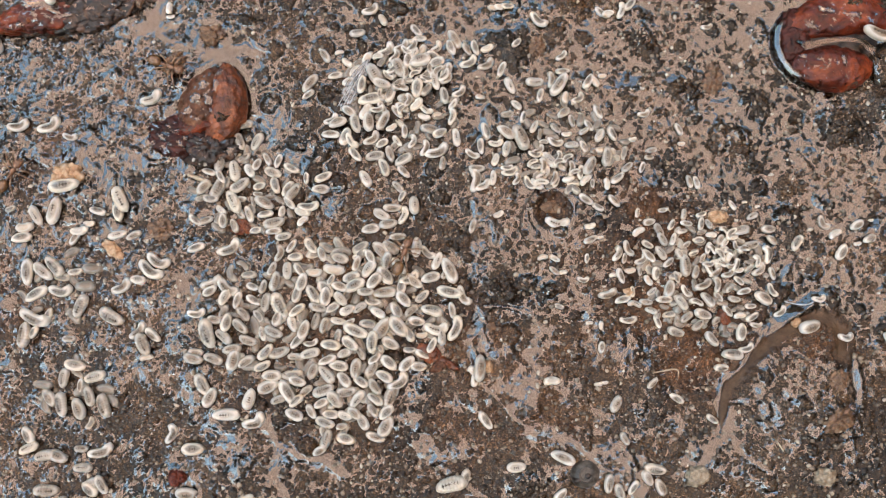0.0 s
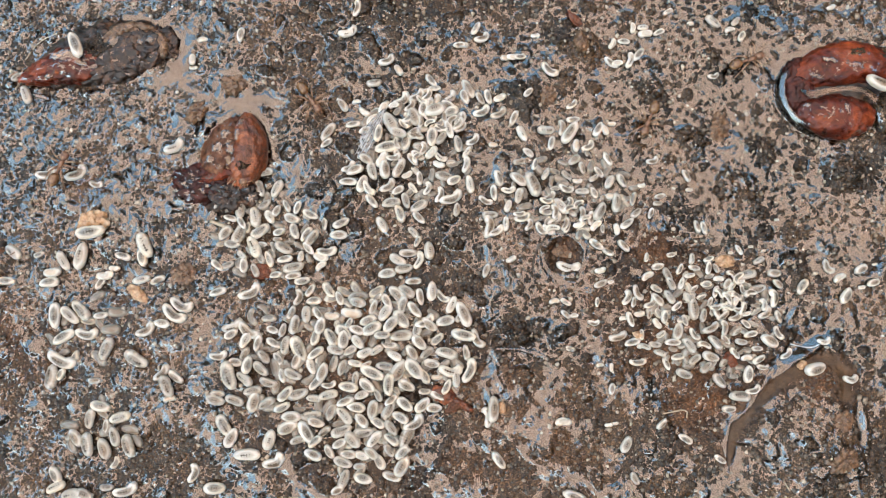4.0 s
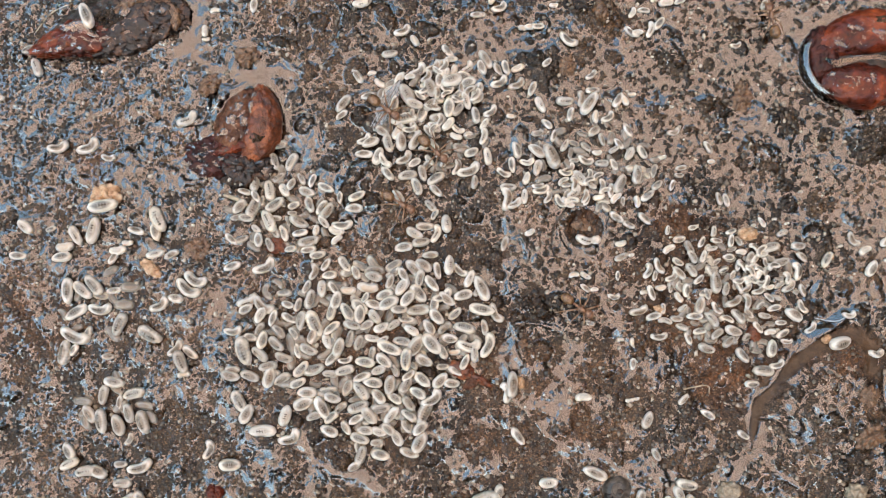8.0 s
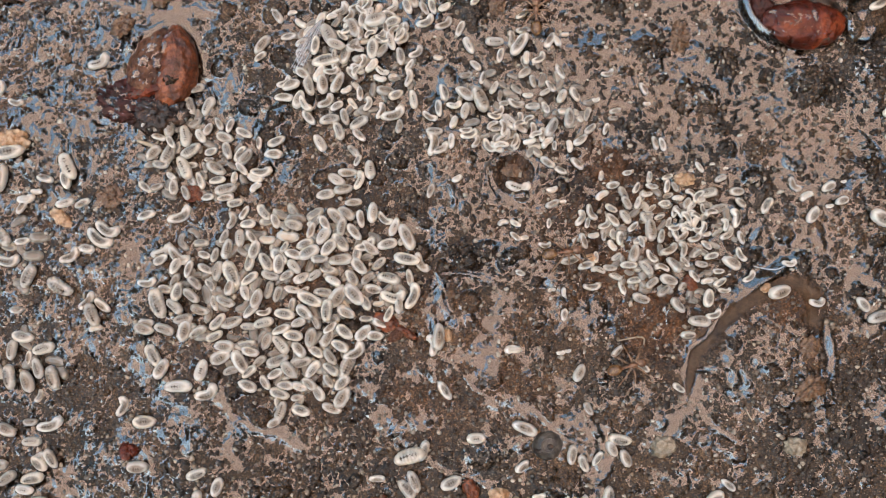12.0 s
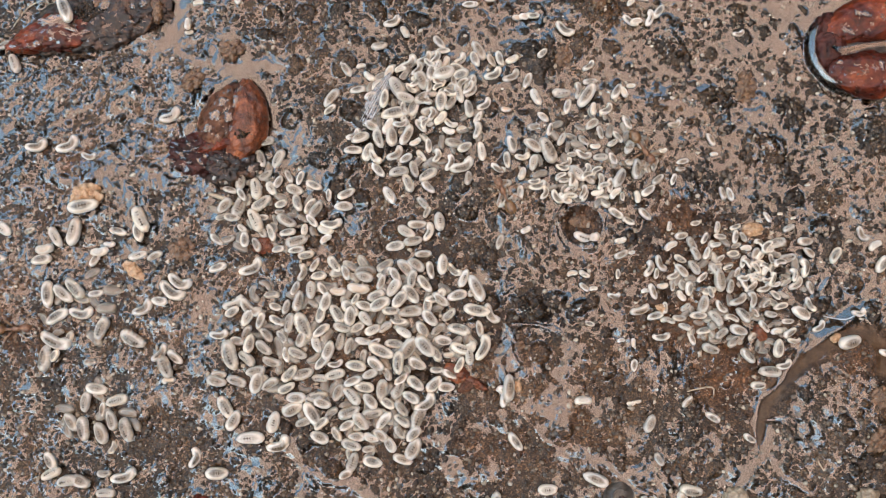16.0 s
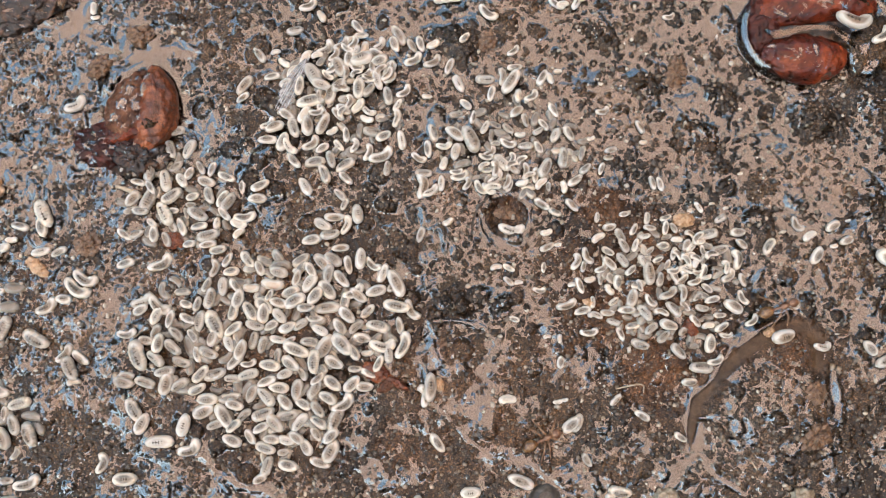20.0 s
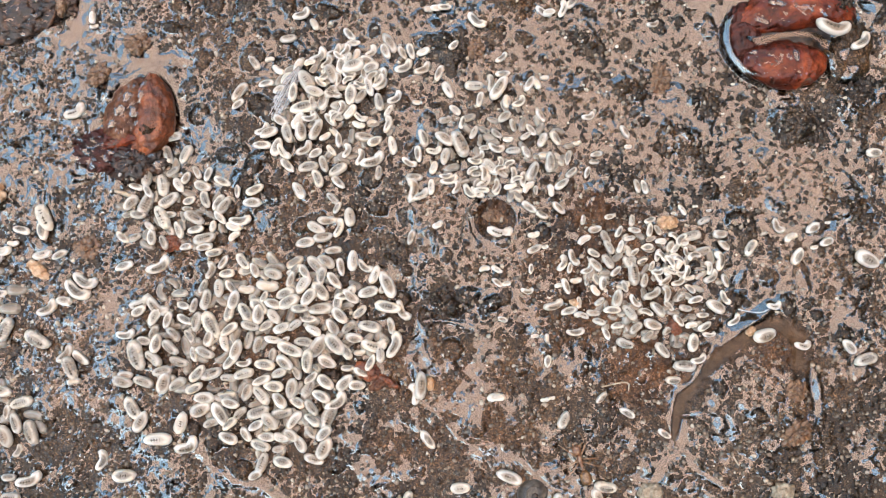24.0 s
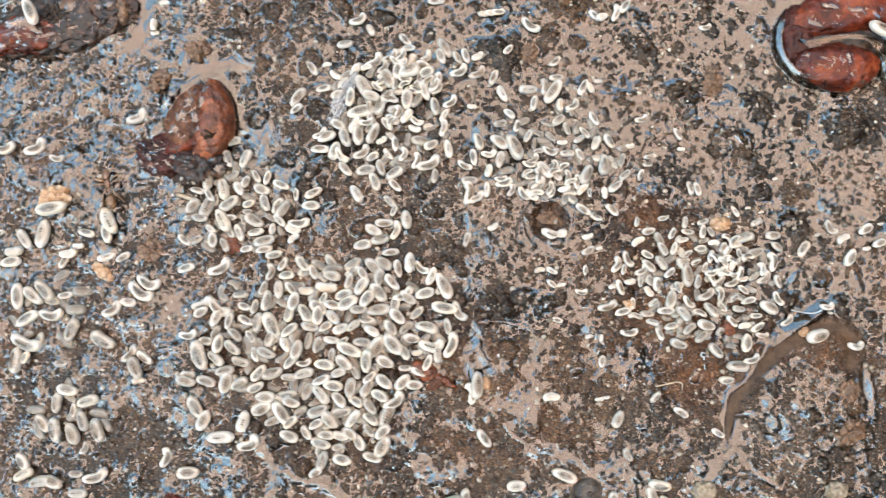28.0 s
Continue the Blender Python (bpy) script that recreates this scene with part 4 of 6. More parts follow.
def fibre(points, thick, material, label, name="root_fibre"):
    pts = []
    for (ax, ay), (bx, by) in zip(points, points[1:]):
        for k in range(4):
            x, y = ax + (bx - ax) * k / 4, ay + (by - ay) * k / 4
            pts.append((x, y, top_at(x, y, 0.2) + thick * 1.5))
    ends = [thick * (0.5 + 0.5 * math.sin(math.pi * (i + 0.6) / (len(pts) + 0.2))) for i in range(len(pts))]
    soft = [tuple(sum(pts[min(max(i + k, 0), len(pts) - 1)][c] for k in (-1, 0, 1)) / 3 for c in range(3)) for i in range(len(pts))]
    tagged(part(name, tube(soft, ends, 6), material), label, "fibre")


fibre([(8.03, 10.72), (6.87, 9.52), (6.43, 8.24), (6.50, 7.18)], 0.075, FIBRE, "thin dark curved root fibre in the water film")
fibre([(-18.27, 11.53), (-16.98, 11.09), (-15.99, 10.45)], 0.17, PALE_FIBRE, "pale bent plant fibre under larvae", "plant_fibre")
fibre([(-11.75, 13.45), (-11.16, 14.10), (-9.96, 13.96), (-9.53, 13.23)], 0.05, FIBRE, "fine grey rootlet loop")
fibre([(-33.06, 24.05), (-31.81, 25.61), (-29.23, 26.72)], 0.05, PALE_FIBRE, "fine pale hair beside the rotten seed", "plant_fibre")
fibre([(27.36, 13.33), (28.79, 11.82), (26.23, 11.40)], 0.06, FIBRE, "short dark root thread in the film")
fibre([(15.89, -3.12), (18.11, -2.71), (17.96, -3.74)], 0.06, PALE_FIBRE, "bent pale stem on soil", "plant_fibre")
# no fibre: a pale strand put in for the shining edge of the film
fibre([(25.73, 2.18), (27.35, 1.82), (28.40, 2.33)], 0.05, WING, "grey strand standing for the bright film line at the pool's edge", "plant_fibre")
fibre([(24.80, -7.77), (25.17, -8.36), (25.47, -8.87)], 0.05, PALE_FIBRE, "pale thread on the mound's foot", "plant_fibre")


def insect_wing(x, y, turn):
    wing = thing("insect_wing", x, y, top_at(x, y, 0.6) + 0.35, turn, "shed grey translucent insect wing lying beside larvae", "wing")

    def leaf(p):
        p.y *= 0.35 + 0.65 * math.sin(math.pi * (0.12 + 0.62 * (2.3 - p.x) / 4.6))
        return p
    part("membrane", blob(2.2, 0.62, 0.04, 71, 0.05, 1.0, 10, 30, leaf), MEMBRANE, wing, "clear veined membrane")
    for a, b, lift in (((2.15, 0.0), (-2.1, 0.3), 0.12), ((2.1, -0.02), (-2.15, -0.05), 0.0), ((2.0, -0.04), (-1.9, -0.4), -0.12), ((0.6, 0.1), (-1.9, 0.12), 0.05)):
        part("vein", tube([(a[0], a[1], 0.05), ((a[0] + b[0]) / 2, (a[1] + b[1]) / 2 + lift, 0.08), (b[0], b[1], 0.05)], [0.045, 0.032, 0.018], 5), WING, wing)


insect_wing(-5.85, 18.25, 62)


def soil_crumbs():
    """Loose grains all over, too many to count, in one mesh."""
    bm = bmesh.new()
    bmesh.ops.create_icosphere(bm, subdivisions=1, radius=1.0)
    base = np.array([v.co[:] for v in bm.verts])
    faces = np.array([[v.index for v in f.verts] for f in bm.faces])
    bm.free()
    rng = np.random.default_rng(5)
    count = 27000
    x, y = rng.uniform(X0 + 1, X1 - 1, count), rng.uniform(Y0 + 1, Y1 - 1, count)
    r = 0.04 + 0.16 * rng.random(count) ** 3
    i, j = ((y - Y0) / STEP).astype(int), ((x - X0) / STEP).astype(int)
    z = HEIGHT[i, j] + 0.25 * r
    keep = (z + 0.6 * r > FILM[i, j] + 0.02) & (arc_line(MOAT, 0.9)[i, j] < 0.4)
    x, y, z, r = x[keep], y[keep], z[keep], r[keep]
    n = len(x)
    pts = base[None] * (1 + 0.28 * rng.standard_normal((n, len(base), 1))) * r[:, None, None] * rng.uniform(0.6, 1.2, (n, 1, 3))
    pts += np.stack([x, y, z], -1)[:, None, :]
    tris = faces[None] + (np.arange(n) * len(base))[:, None, None]
    me = bpy.data.meshes.new("soil_crumbs")
    me.from_pydata((pts.reshape(-1, 3) * MM).tolist(), [], tris.reshape(-1, 3).tolist())
    s = Shader("loose_grain")
    one = s.nodes.new("ShaderNodeNewGeometry").outputs["Random Per Island"]
    tone = s.ramp(one, (0.0, (0.02, 0.018, 0.016)), (0.35, (0.07, 0.052, 0.034)), (0.65, (0.12, 0.082, 0.05)), (0.87, (0.2, 0.15, 0.1)), (0.975, (0.40, 0.34, 0.26)))
    tone = s.mix(0.5, tone, s.grey(s.noise(0.1 * MM), (0.3, 0.4), (0.7, 1.4)), "MULTIPLY")
    me.materials.append(s.solid(**{"Base_Color": tone, "Roughness": 0.4, "Coat_Weight": 0.5, "Coat_Roughness": 0.05, "Coat_IOR": 1.5}))
    me.polygons.foreach_set("use_smooth", [True] * len(me.polygons))
    tagged(new("soil_crumbs", me), "countless loose wet soil grains, brown to pale tan", "soil grains", kind="stuff")


soil_crumbs()

# ---- brood ----
KINDS = {
    "o": ("ant_larva", "plump pale cream ant larva with a grey gut on wet soil", "larva", GRUB_PALE),
    "s": ("ant_larva", "slim pale cream ant larva with a dark gut line", "larva", GRUB_PALE),
    "g": ("segmented_larva", "grey translucent segmented ant larva with dark gut dashes", "larva", GRUB_GREY),
    "b": ("curled_larva", "curled bean-shaped whitish ant larva on wet soil", "larva", GRUB_PALE),
    "c": ("tiny_larva", "tiny glossy white half-curled ant larva on the soil", "larva", GRUB_WHITE),
}
FORMS = {}
LAID = []
LUCK = random.Random(4)


def spine(u, bend, hook=0.0):
    """Middle line of a larva one unit long: place and heading at u, a plain arc or a hook at the tail."""
    if not hook:
        a = bend * (2 * u - 1)
        return (math.sin(a) / bend * 0.5, (1 - math.cos(a)) / bend * 0.5, a) if abs(bend) > 0.01 else (u - 0.5, 0.0, 0.0)
    x, y, a, steps = -0.42, -0.12, 0.0, 24
    for i in range(steps):
        v = u * (i + 0.5) / steps
        a = bend * (v - 0.5) + hook * max(0.0, (v - 0.4) / 0.6) ** 1.5
        x, y = x + math.cos(a) * u / steps, y + math.sin(a) * u / steps
    return x, y, a


def grub_mesh(width, bend, ridges, blunt, rings=18, segs=12, hook=0.0):
    """A larva of unit length along x: curved spindle with segment ridges."""
    verts, faces, along, crown = [], [], [], []
    for i in range(rings + 1):
        u = i / rings
        k = 2 * u - 1
        r = 0.5 * width * max(0.02, (1 - abs(k) ** blunt)) ** (1 / 2.1)
        r *= 1.0 - 0.10 * k if not hook else 0.94 + 0.16 * math.exp(-((u - 0.86) / 0.12) ** 2)
        r *= 1.0 + ridges * math.cos(2 * math.pi * 9 * u)
        cx, cy, a = spine(u, bend, hook)
        side = (-math.sin(a), math.cos(a))
        for j in range(segs):
            w = 2 * math.pi * j / segs
            verts.append((cx + r * math.cos(w) * side[0], cy + r * math.cos(w) * side[1], 0.92 * r * math.sin(w)))
            along.append(u)
            crown.append(max(0.0, math.sin(w)))
    for i in range(rings):
        for j in range(segs):
            a, b = i * segs + j, i * segs + (j + 1) % segs
            faces.append((a, b, b + segs, a + segs))
    faces += [tuple(range(segs))[::-1], tuple(range(rings * segs, (rings + 1) * segs))]
    return verts, faces, along, crown


def make_form(kind, version):
    """One larva with its parts, one unit long; later ones are copies."""
    rnd = random.Random(f"{kind}{version}")
    name, label, category, skin = KINDS[kind]
    width = {"o": 0.55, "s": 0.42, "g": 0.45, "b": 0.38, "c": 0.50}[kind] * rnd.uniform(0.93, 1.08)
    bend = {"o": 0.18, "s": 0.16, "g": 0.35, "b": 0.6, "c": 0.3}[kind] * rnd.uniform(0.6, 1.25)
    ridges = {"o": 0.012, "s": 0.015, "g": 0.045, "b": 0.02, "c": 0.0}[kind]
    blunt = {"o": 2.4, "s": 2.8, "g": 3.0, "b": 3.8, "c": 3.0}[kind]
    hook = {"b": (1.2, 1.9, 2.4, 1.6), "c": (0.0, 1.2, 1.7, 1.3)}.get(kind, (0.0,) * 4)[version]
    top = new(name)
    top.empty_display_size = MM
    tagged(top, label, category, "brood of the ant nest")
    verts, faces, along, crown = grub_mesh(width, bend, ridges, blunt, {"g": 30, "b": 22}.get(kind, 18), 12, hook)
    me = bpy.data.meshes.new("body")
    me.from_pydata([(x * MM, y * MM, z * MM) for x, y, z in verts], [], faces)
    me.attributes.new("along", "FLOAT", "POINT").data.foreach_set("value", along)
    me.attributes.new("crown", "FLOAT", "POINT").data.foreach_set("value", crown)
    me.polygons.foreach_set("use_smooth", [True] * len(me.polygons))
    me.materials.append(skin)
    body = new("body", me)
    body.parent = top
    if kind != "c":
        # the gut that shows through the back: a thin string with one wide dash per segment
        pts, radii = [], []
        many = {"o": 3, "s": 4, "g": 6, "b": 4}[kind]
        for k in range(many):
            mid, wide = (0.42 if hook else 0.5) + (k - (many - 1) / 2) * 0.098, width * rnd.uniform(0.10, 0.17)
            for du, r in ((-0.036, 0.010), (-0.015, 0.5 * wide), (0.0, wide), (0.015, 0.5 * wide), (0.036, 0.010)):
                u = mid + du
                x, y, _ = spine(u, bend, hook)
                pts.append((x, y, 0.452 * width * max(0.02, 1 - abs(2 * u - 1) ** blunt) ** (1 / 2.1)))
                radii.append(r)
        part("gut", tube(pts, radii, 8, 0.18), GUT, top, "dark dashed gut line")
        x, y, _ = spine(0.965, bend, hook)

        def nose(p):
            return p + Vector((x, y, -0.02))
        part("head", blob(0.045, 0.075 * width / 0.5, 0.06, 3, 0.05, 1.0, 6, 10, nose), GRUB_PALE, top)
    return top


def brood(kind, x, y, length, turn, lift=0.0):
    """Lays one larva down: place and length in millimetres, turn in degrees."""
    version = LUCK.randrange(4)
    if LUCK.random() < 0.5:
        turn += 180 if kind != "b" else 0
    length *= 0.95
    wide = length * {"o": 0.55, "s": 0.42, "g": 0.45, "b": 0.38, "c": 0.50}[kind]
    if x > 8:
        length *= 0.9
    if kind in "bc":
        length *= 1.24 if kind == "b" else 1.12
    near = sum(1 for a, b, r in LAID if (a - x) ** 2 + (b - y) ** 2 < (0.42 * (r + length)) ** 2)
    LAID.append((x, y, length))
    rest = ground_at(x, y) * 0.3 + top_at(x, y, 0.4) * 0.7 + 0.30 * wide + (min(0.14 * near, 0.5) if lift >= 0 else 0.0) + lift
    m = place_mm(x, y, rest, turn, LUCK.uniform(-16, 16), LUCK.uniform(-7, 7))
    if (kind, version) not in FORMS:
        ob = make_form(kind, version)
        ob.matrix_basis = m @ Matrix.Diagonal((length, length, length, 1))
        FORMS[kind, version] = ob, length
        return ob
    ob, first = FORMS[kind, version]
    return copy_thing(ob, m @ Matrix.Diagonal((length / first, length / first, length / first, 1)))


def brood_rim():
    brood("s", -28.3, 24.8, 2.2, -68, 1.6)
    brood("g", -33.4, 22.8, 1.2, 20)
    brood("g", -32.7, 21.4, 1.6, -70)
    brood("c", -19.8, 23.6, 0.61, 0)
    brood("c", -19.8, 24.1, 0.87, 90)
    brood("c", -19.0, 25.6, 0.78, 0)
    brood("c", -35.4, 18.8, 0.95, 0)
    brood("b", -21.2, 17.5, 1.65, 15)
    brood("o", -16.1, 26.1, 1.21, 80)
    brood("c", -8.0, 26.4, 1.30, 0)
    brood("b", -4.8, 24.2, 1.30, 10)
    brood("c", -3.8, 23.3, 0.95, -60)
    brood("g", -5.7, 22.3, 1.30, 10)
    brood("s", -8.1, 20.5, 1.39, -55)
    brood("c", -7.0, 20.7, 0.69, 0)
    brood("c", -6.4, 20.1, 0.95, -45)
    brood("s", -7.3, 19.0, 1.21, 10)
    brood("s", -9.2, 18.4, 1.73, 50)
    brood("s", -9.3, 17.5, 1.13, 35)


def brood_crown():
    brood("b", -3.7, 21.1, 1.47, 20)
    brood("c", -4.1, 20.4, 0.87, 0)
    brood("c", -5.0, 20.3, 1.04, 60)
    brood("b", -2.5, 21.4, 1.30, 20)
    brood("o", -4.4, 19.1, 1.82, -60)
    brood("b", -3.1, 19.4, 1.13, 90)
    brood("o", -2.6, 19.6, 1.73, -65)
    brood("o", -1.9, 20.1, 1.30, 85)
    brood("c", -1.9, 18.6, 0.87, 0)
    brood("s", -4.6, 17.2, 2.17, 10)
    brood("o", -3.2, 17.6, 1.47, 70)
    brood("o", -2.0, 17.2, 1.47, -10)
    brood("s", -1.3, 22.5, 1.30, -50)
    brood("c", -1.6, 21.5, 0.78, 0)
    brood("s", -1.0, 21.8, 1.04, 0)
    brood("b", 0.1, 21.3, 1.13, 30)
    brood("c", -1.0, 20.9, 1.04, 60)
    brood("o", -0.0, 20.5, 1.21, -30)
    brood("c", -0.4, 20.4, 0.87, 0)
    brood("o", -1.4, 20.6, 1.13, 70)
    brood("s", 1.6, 21.8, 1.73, -60)
    brood("o", 1.3, 21.1, 1.30, -70)
    brood("s", 2.5, 21.0, 1.21, -60)
    brood("s", 3.1, 21.1, 1.30, -75)
    brood("c", 3.9, 21.1, 0.95, 15)
    brood("b", 2.5, 20.1, 1.30, 15)
    brood("b", 3.8, 20.0, 1.30, 20)
    brood("s", 5.1, 19.5, 1.30, 65)
    brood("s", 5.7, 18.3, 1.47, -65)
    brood("o", -1.0, 20.0, 1.73, 15)
    brood("o", 0.2, 19.9, 1.39, 20)
    brood("b", -0.9, 19.1, 1.30, 20)
    brood("o", 0.9, 19.2, 1.56, 65)
    brood("s", 0.1, 18.5, 1.56, -75)
    brood("o", -1.2, 17.9, 1.56, 85)
    brood("g", 0.8, 17.4, 1.39, -80)
    brood("b", 1.8, 17.8, 1.13, 25)
    brood("c", 3.5, 17.4, 0.69, 0)
    brood("g", -0.5, 17.8, 1.30, 50)
    brood("o", -3.8, 18.2, 1.47, -20)
    brood("o", -2.6, 18.2, 1.30, 40)
    brood("s", -5.3, 18.2, 1.47, 80)
    brood("c", -5.7, 19.3, 1.13, 30)
    brood("c", -5.0, 16.2, 1.30, 60)
    brood("o", -2.3, 16.5, 1.21, -30)
    brood("c", -1.4, 16.7, 1.13, 40)
    brood("s", -3.8, 16.5, 1.21, -60)
    brood("b", -7.7, 15.8, 1.13, 20)
    brood("o", -7.1, 15.4, 1.47, 20)
    brood("s", -7.6, 14.5, 1.47, -3)
    brood("g", -5.8, 15.3, 1.56, -75)
    brood("o", -6.5, 14.3, 1.47, 70)
    brood("b", -5.9, 14.1, 1.21, -60)
    brood("o", -4.8, 15.4, 1.56, -85)
    brood("s", -3.7, 15.5, 1.73, 60)
    brood("b", -4.2, 16.5, 1.04, 0)
    brood("s", -2.7, 16.2, 1.21, -50)
    brood("b", -4.7, 14.3, 1.30, 25)
    brood("c", -3.2, 15.1, 0.87, 20)
    brood("s", -5.8, 13.0, 1.39, -50)
    brood("g", -4.3, 12.9, 1.56, 10)
    brood("g", -3.2, 13.0, 1.30, -75)
    brood("g", -3.6, 12.0, 1.47, -70)
    brood("g", -2.2, 12.6, 1.56, 30)
    brood("s", -2.2, 11.7, 1.30, -45)
    brood("o", -5.0, 11.2, 1.47, -60)
    brood("g", -2.6, 10.6, 1.13, -45)
    brood("g", -2.3, 9.9, 0.95, 60)


def brood_north():
    brood("b", 2.6, 26.0, 1.21, 10)
    brood("s", 1.1, 25.3, 1.13, 8)
    brood("c", 4.5, 24.3, 0.78, 0)
    brood("c", 5.0, 24.5, 0.95, 0)
    brood("s", 5.6, 24.3, 1.04, 0)
    brood("c", 6.8, 26.2, 0.69, 0)
    brood("b", 8.0, 23.5, 1.47, -50)
    brood("c", 12.7, 25.4, 0.95, 50)
    brood("s", 13.7, 25.6, 1.13, -5)
    brood("b", 12.8, 24.1, 1.30, -40)
    brood("c", 13.2, 23.7, 0.95, 0)
    brood("b", 13.9, 24.0, 1.30, 65)
    brood("s", 14.8, 24.5, 1.47, 50)
    brood("c", 15.5, 26.1, 1.21, 0)
    brood("b", 20.6, 23.0, 0.95, 0)
    brood("o", 6.2, 21.4, 0.95, 40)
    brood("b", 9.5, 20.7, 1.04, 30)
    brood("s", 9.7, 19.4, 1.30, 5)
    brood("g", 7.6, 18.6, 1.47, 0)
    brood("b", 8.6, 18.7, 1.30, 80)
    brood("s", 9.4, 18.3, 2.34, 55)
    brood("s", 8.0, 17.6, 1.21, 75)
    brood("s", 11.6, 18.6, 1.56, 60)
    brood("c", 12.1, 18.6, 0.95, -60)
    brood("c", 12.7, 19.1, 0.69, 0)
    brood("c", 10.0, 17.4, 1.04, 80)
    brood("b", 10.7, 17.4, 1.21, 20)


def brood_east_arm():
    brood("b", -0.5, 16.5, 1.04, -40)
    brood("c", -0.7, 15.9, 0.95, -30)
    brood("c", 0.3, 15.9, 0.69, 0)
    brood("g", -0.3, 14.9, 1.47, -10)
    brood("b", 0.1, 13.5, 1.73, 10)
    brood("s", 1.7, 14.3, 1.47, -80)
    brood("g", 0.7, 12.3, 1.13, 80)
    brood("g", 3.9, 14.8, 1.39, -75)
    brood("s", 3.5, 13.6, 1.30, -85)
    brood("b", 4.6, 14.0, 1.04, -10)
    brood("o", 5.4, 14.7, 1.56, -35)
    brood("g", 6.5, 14.3, 2.17, -65)
    brood("o", 5.4, 13.4, 1.30, 75)
    brood("s", 6.7, 15.9, 1.04, 75)
    brood("g", 5.5, 16.1, 1.04, 10)
    brood("o", 6.2, 16.8, 1.04, -40)
    brood("s", 7.5, 15.1, 1.13, 60)
    brood("b", 2.9, 13.2, 1.04, -35)
    brood("c", 4.6, 12.6, 0.95, 70)
    brood("b", 5.6, 11.9, 1.21, 5)
    brood("g", 3.2, 11.9, 1.30, 0)
    brood("b", 2.8, 11.0, 1.65, 75)
    brood("b", 3.5, 10.8, 1.21, 20)
    brood("s", 4.4, 11.2, 1.21, 85)
    brood("b", 7.7, 13.5, 1.04, 20)
    brood("b", 9.1, 14.2, 1.30, -30)
    brood("g", 8.2, 14.0, 0.87, 0)
    brood("o", 8.6, 12.6, 1.82, -45)
    brood("b", 8.0, 11.7, 1.30, 30)
    brood("g", 7.6, 12.1, 0.87, 0)
    brood("b", 7.2, 11.0, 1.13, -60)
    brood("b", 7.7, 10.9, 1.04, -50)
    brood("s", 9.1, 11.0, 1.13, 65)
    brood("b", 9.5, 12.4, 1.13, -60)
    brood("b", 10.1, 12.0, 1.13, 80)
    brood("c", 9.9, 11.3, 1.04, 10)
    brood("s", 10.9, 11.7, 1.30, 85)
    brood("g", 11.6, 12.2, 1.82, 60)
    brood("c", 11.4, 11.1, 1.13, 30)
    brood("g", 11.8, 10.9, 0.78, 90)
    brood("c", 12.8, 10.8, 0.95, 90)
    brood("s", 13.7, 11.3, 1.47, 35)
    brood("g", 10.3, 15.6, 1.13, -75)
    brood("g", 9.1, 15.0, 1.13, -40)
    brood("c", 9.9, 14.7, 0.87, -10)
    brood("s", 11.6, 15.3, 1.21, -50)
    brood("g", 11.2, 14.8, 1.04, 30)
    brood("g", 10.3, 13.8, 1.30, 0)
    brood("o", 11.2, 13.7, 1.13, -60)
    brood("o", 12.4, 14.5, 1.30, 60)
    brood("g", 13.3, 14.6, 1.39, -60)
    brood("c", 12.5, 13.4, 0.95, 0)
    brood("g", 12.9, 12.9, 1.73, 85)
    brood("c", 14.8, 14.3, 0.69, 0)
    brood("g", 14.4, 12.1, 1.21, 40)
    brood("s", 11.3, 9.7, 1.47, -35)
    brood("s", 13.4, 9.6, 1.39, -45)
    brood("g", 12.2, 9.1, 1.13, -30)
    brood("c", 11.5, 7.8, 0.95, 0)
    brood("s", 12.3, 16.3, 1.30, -60)
    brood("o", 9.7, 16.2, 1.30, 35)
    brood("b", 9.2, 8.3, 1.91, -20)
    brood("s", 2.9, 7.7, 1.21, 70)
    brood("c", 4.7, 8.6, 0.78, 20)
    brood("b", 15.7, 16.3, 1.04, 0)
    brood("s", 18.3, 15.0, 1.21, -60)
    brood("c", 18.5, 13.9, 0.61, 0)
    brood("s", 16.2, 13.4, 1.04, 10)
    brood("g", 16.0, 12.8, 0.87, 0)
    brood("s", 15.5, 12.1, 1.04, 70)
    brood("s", 19.1, 11.1, 1.21, -75)
    brood("s", 19.6, 11.0, 1.21, -75)
    brood("s", 22.2, 9.3, 1.04, -55)
    brood("c", 23.2, 9.5, 0.43, 0)
    brood("c", 24.2, 9.2, 0.43, 0)
    brood("c", 21.6, 9.1, 0.43, 0)
    brood("c", 25.3, 11.6, 0.43, 0)


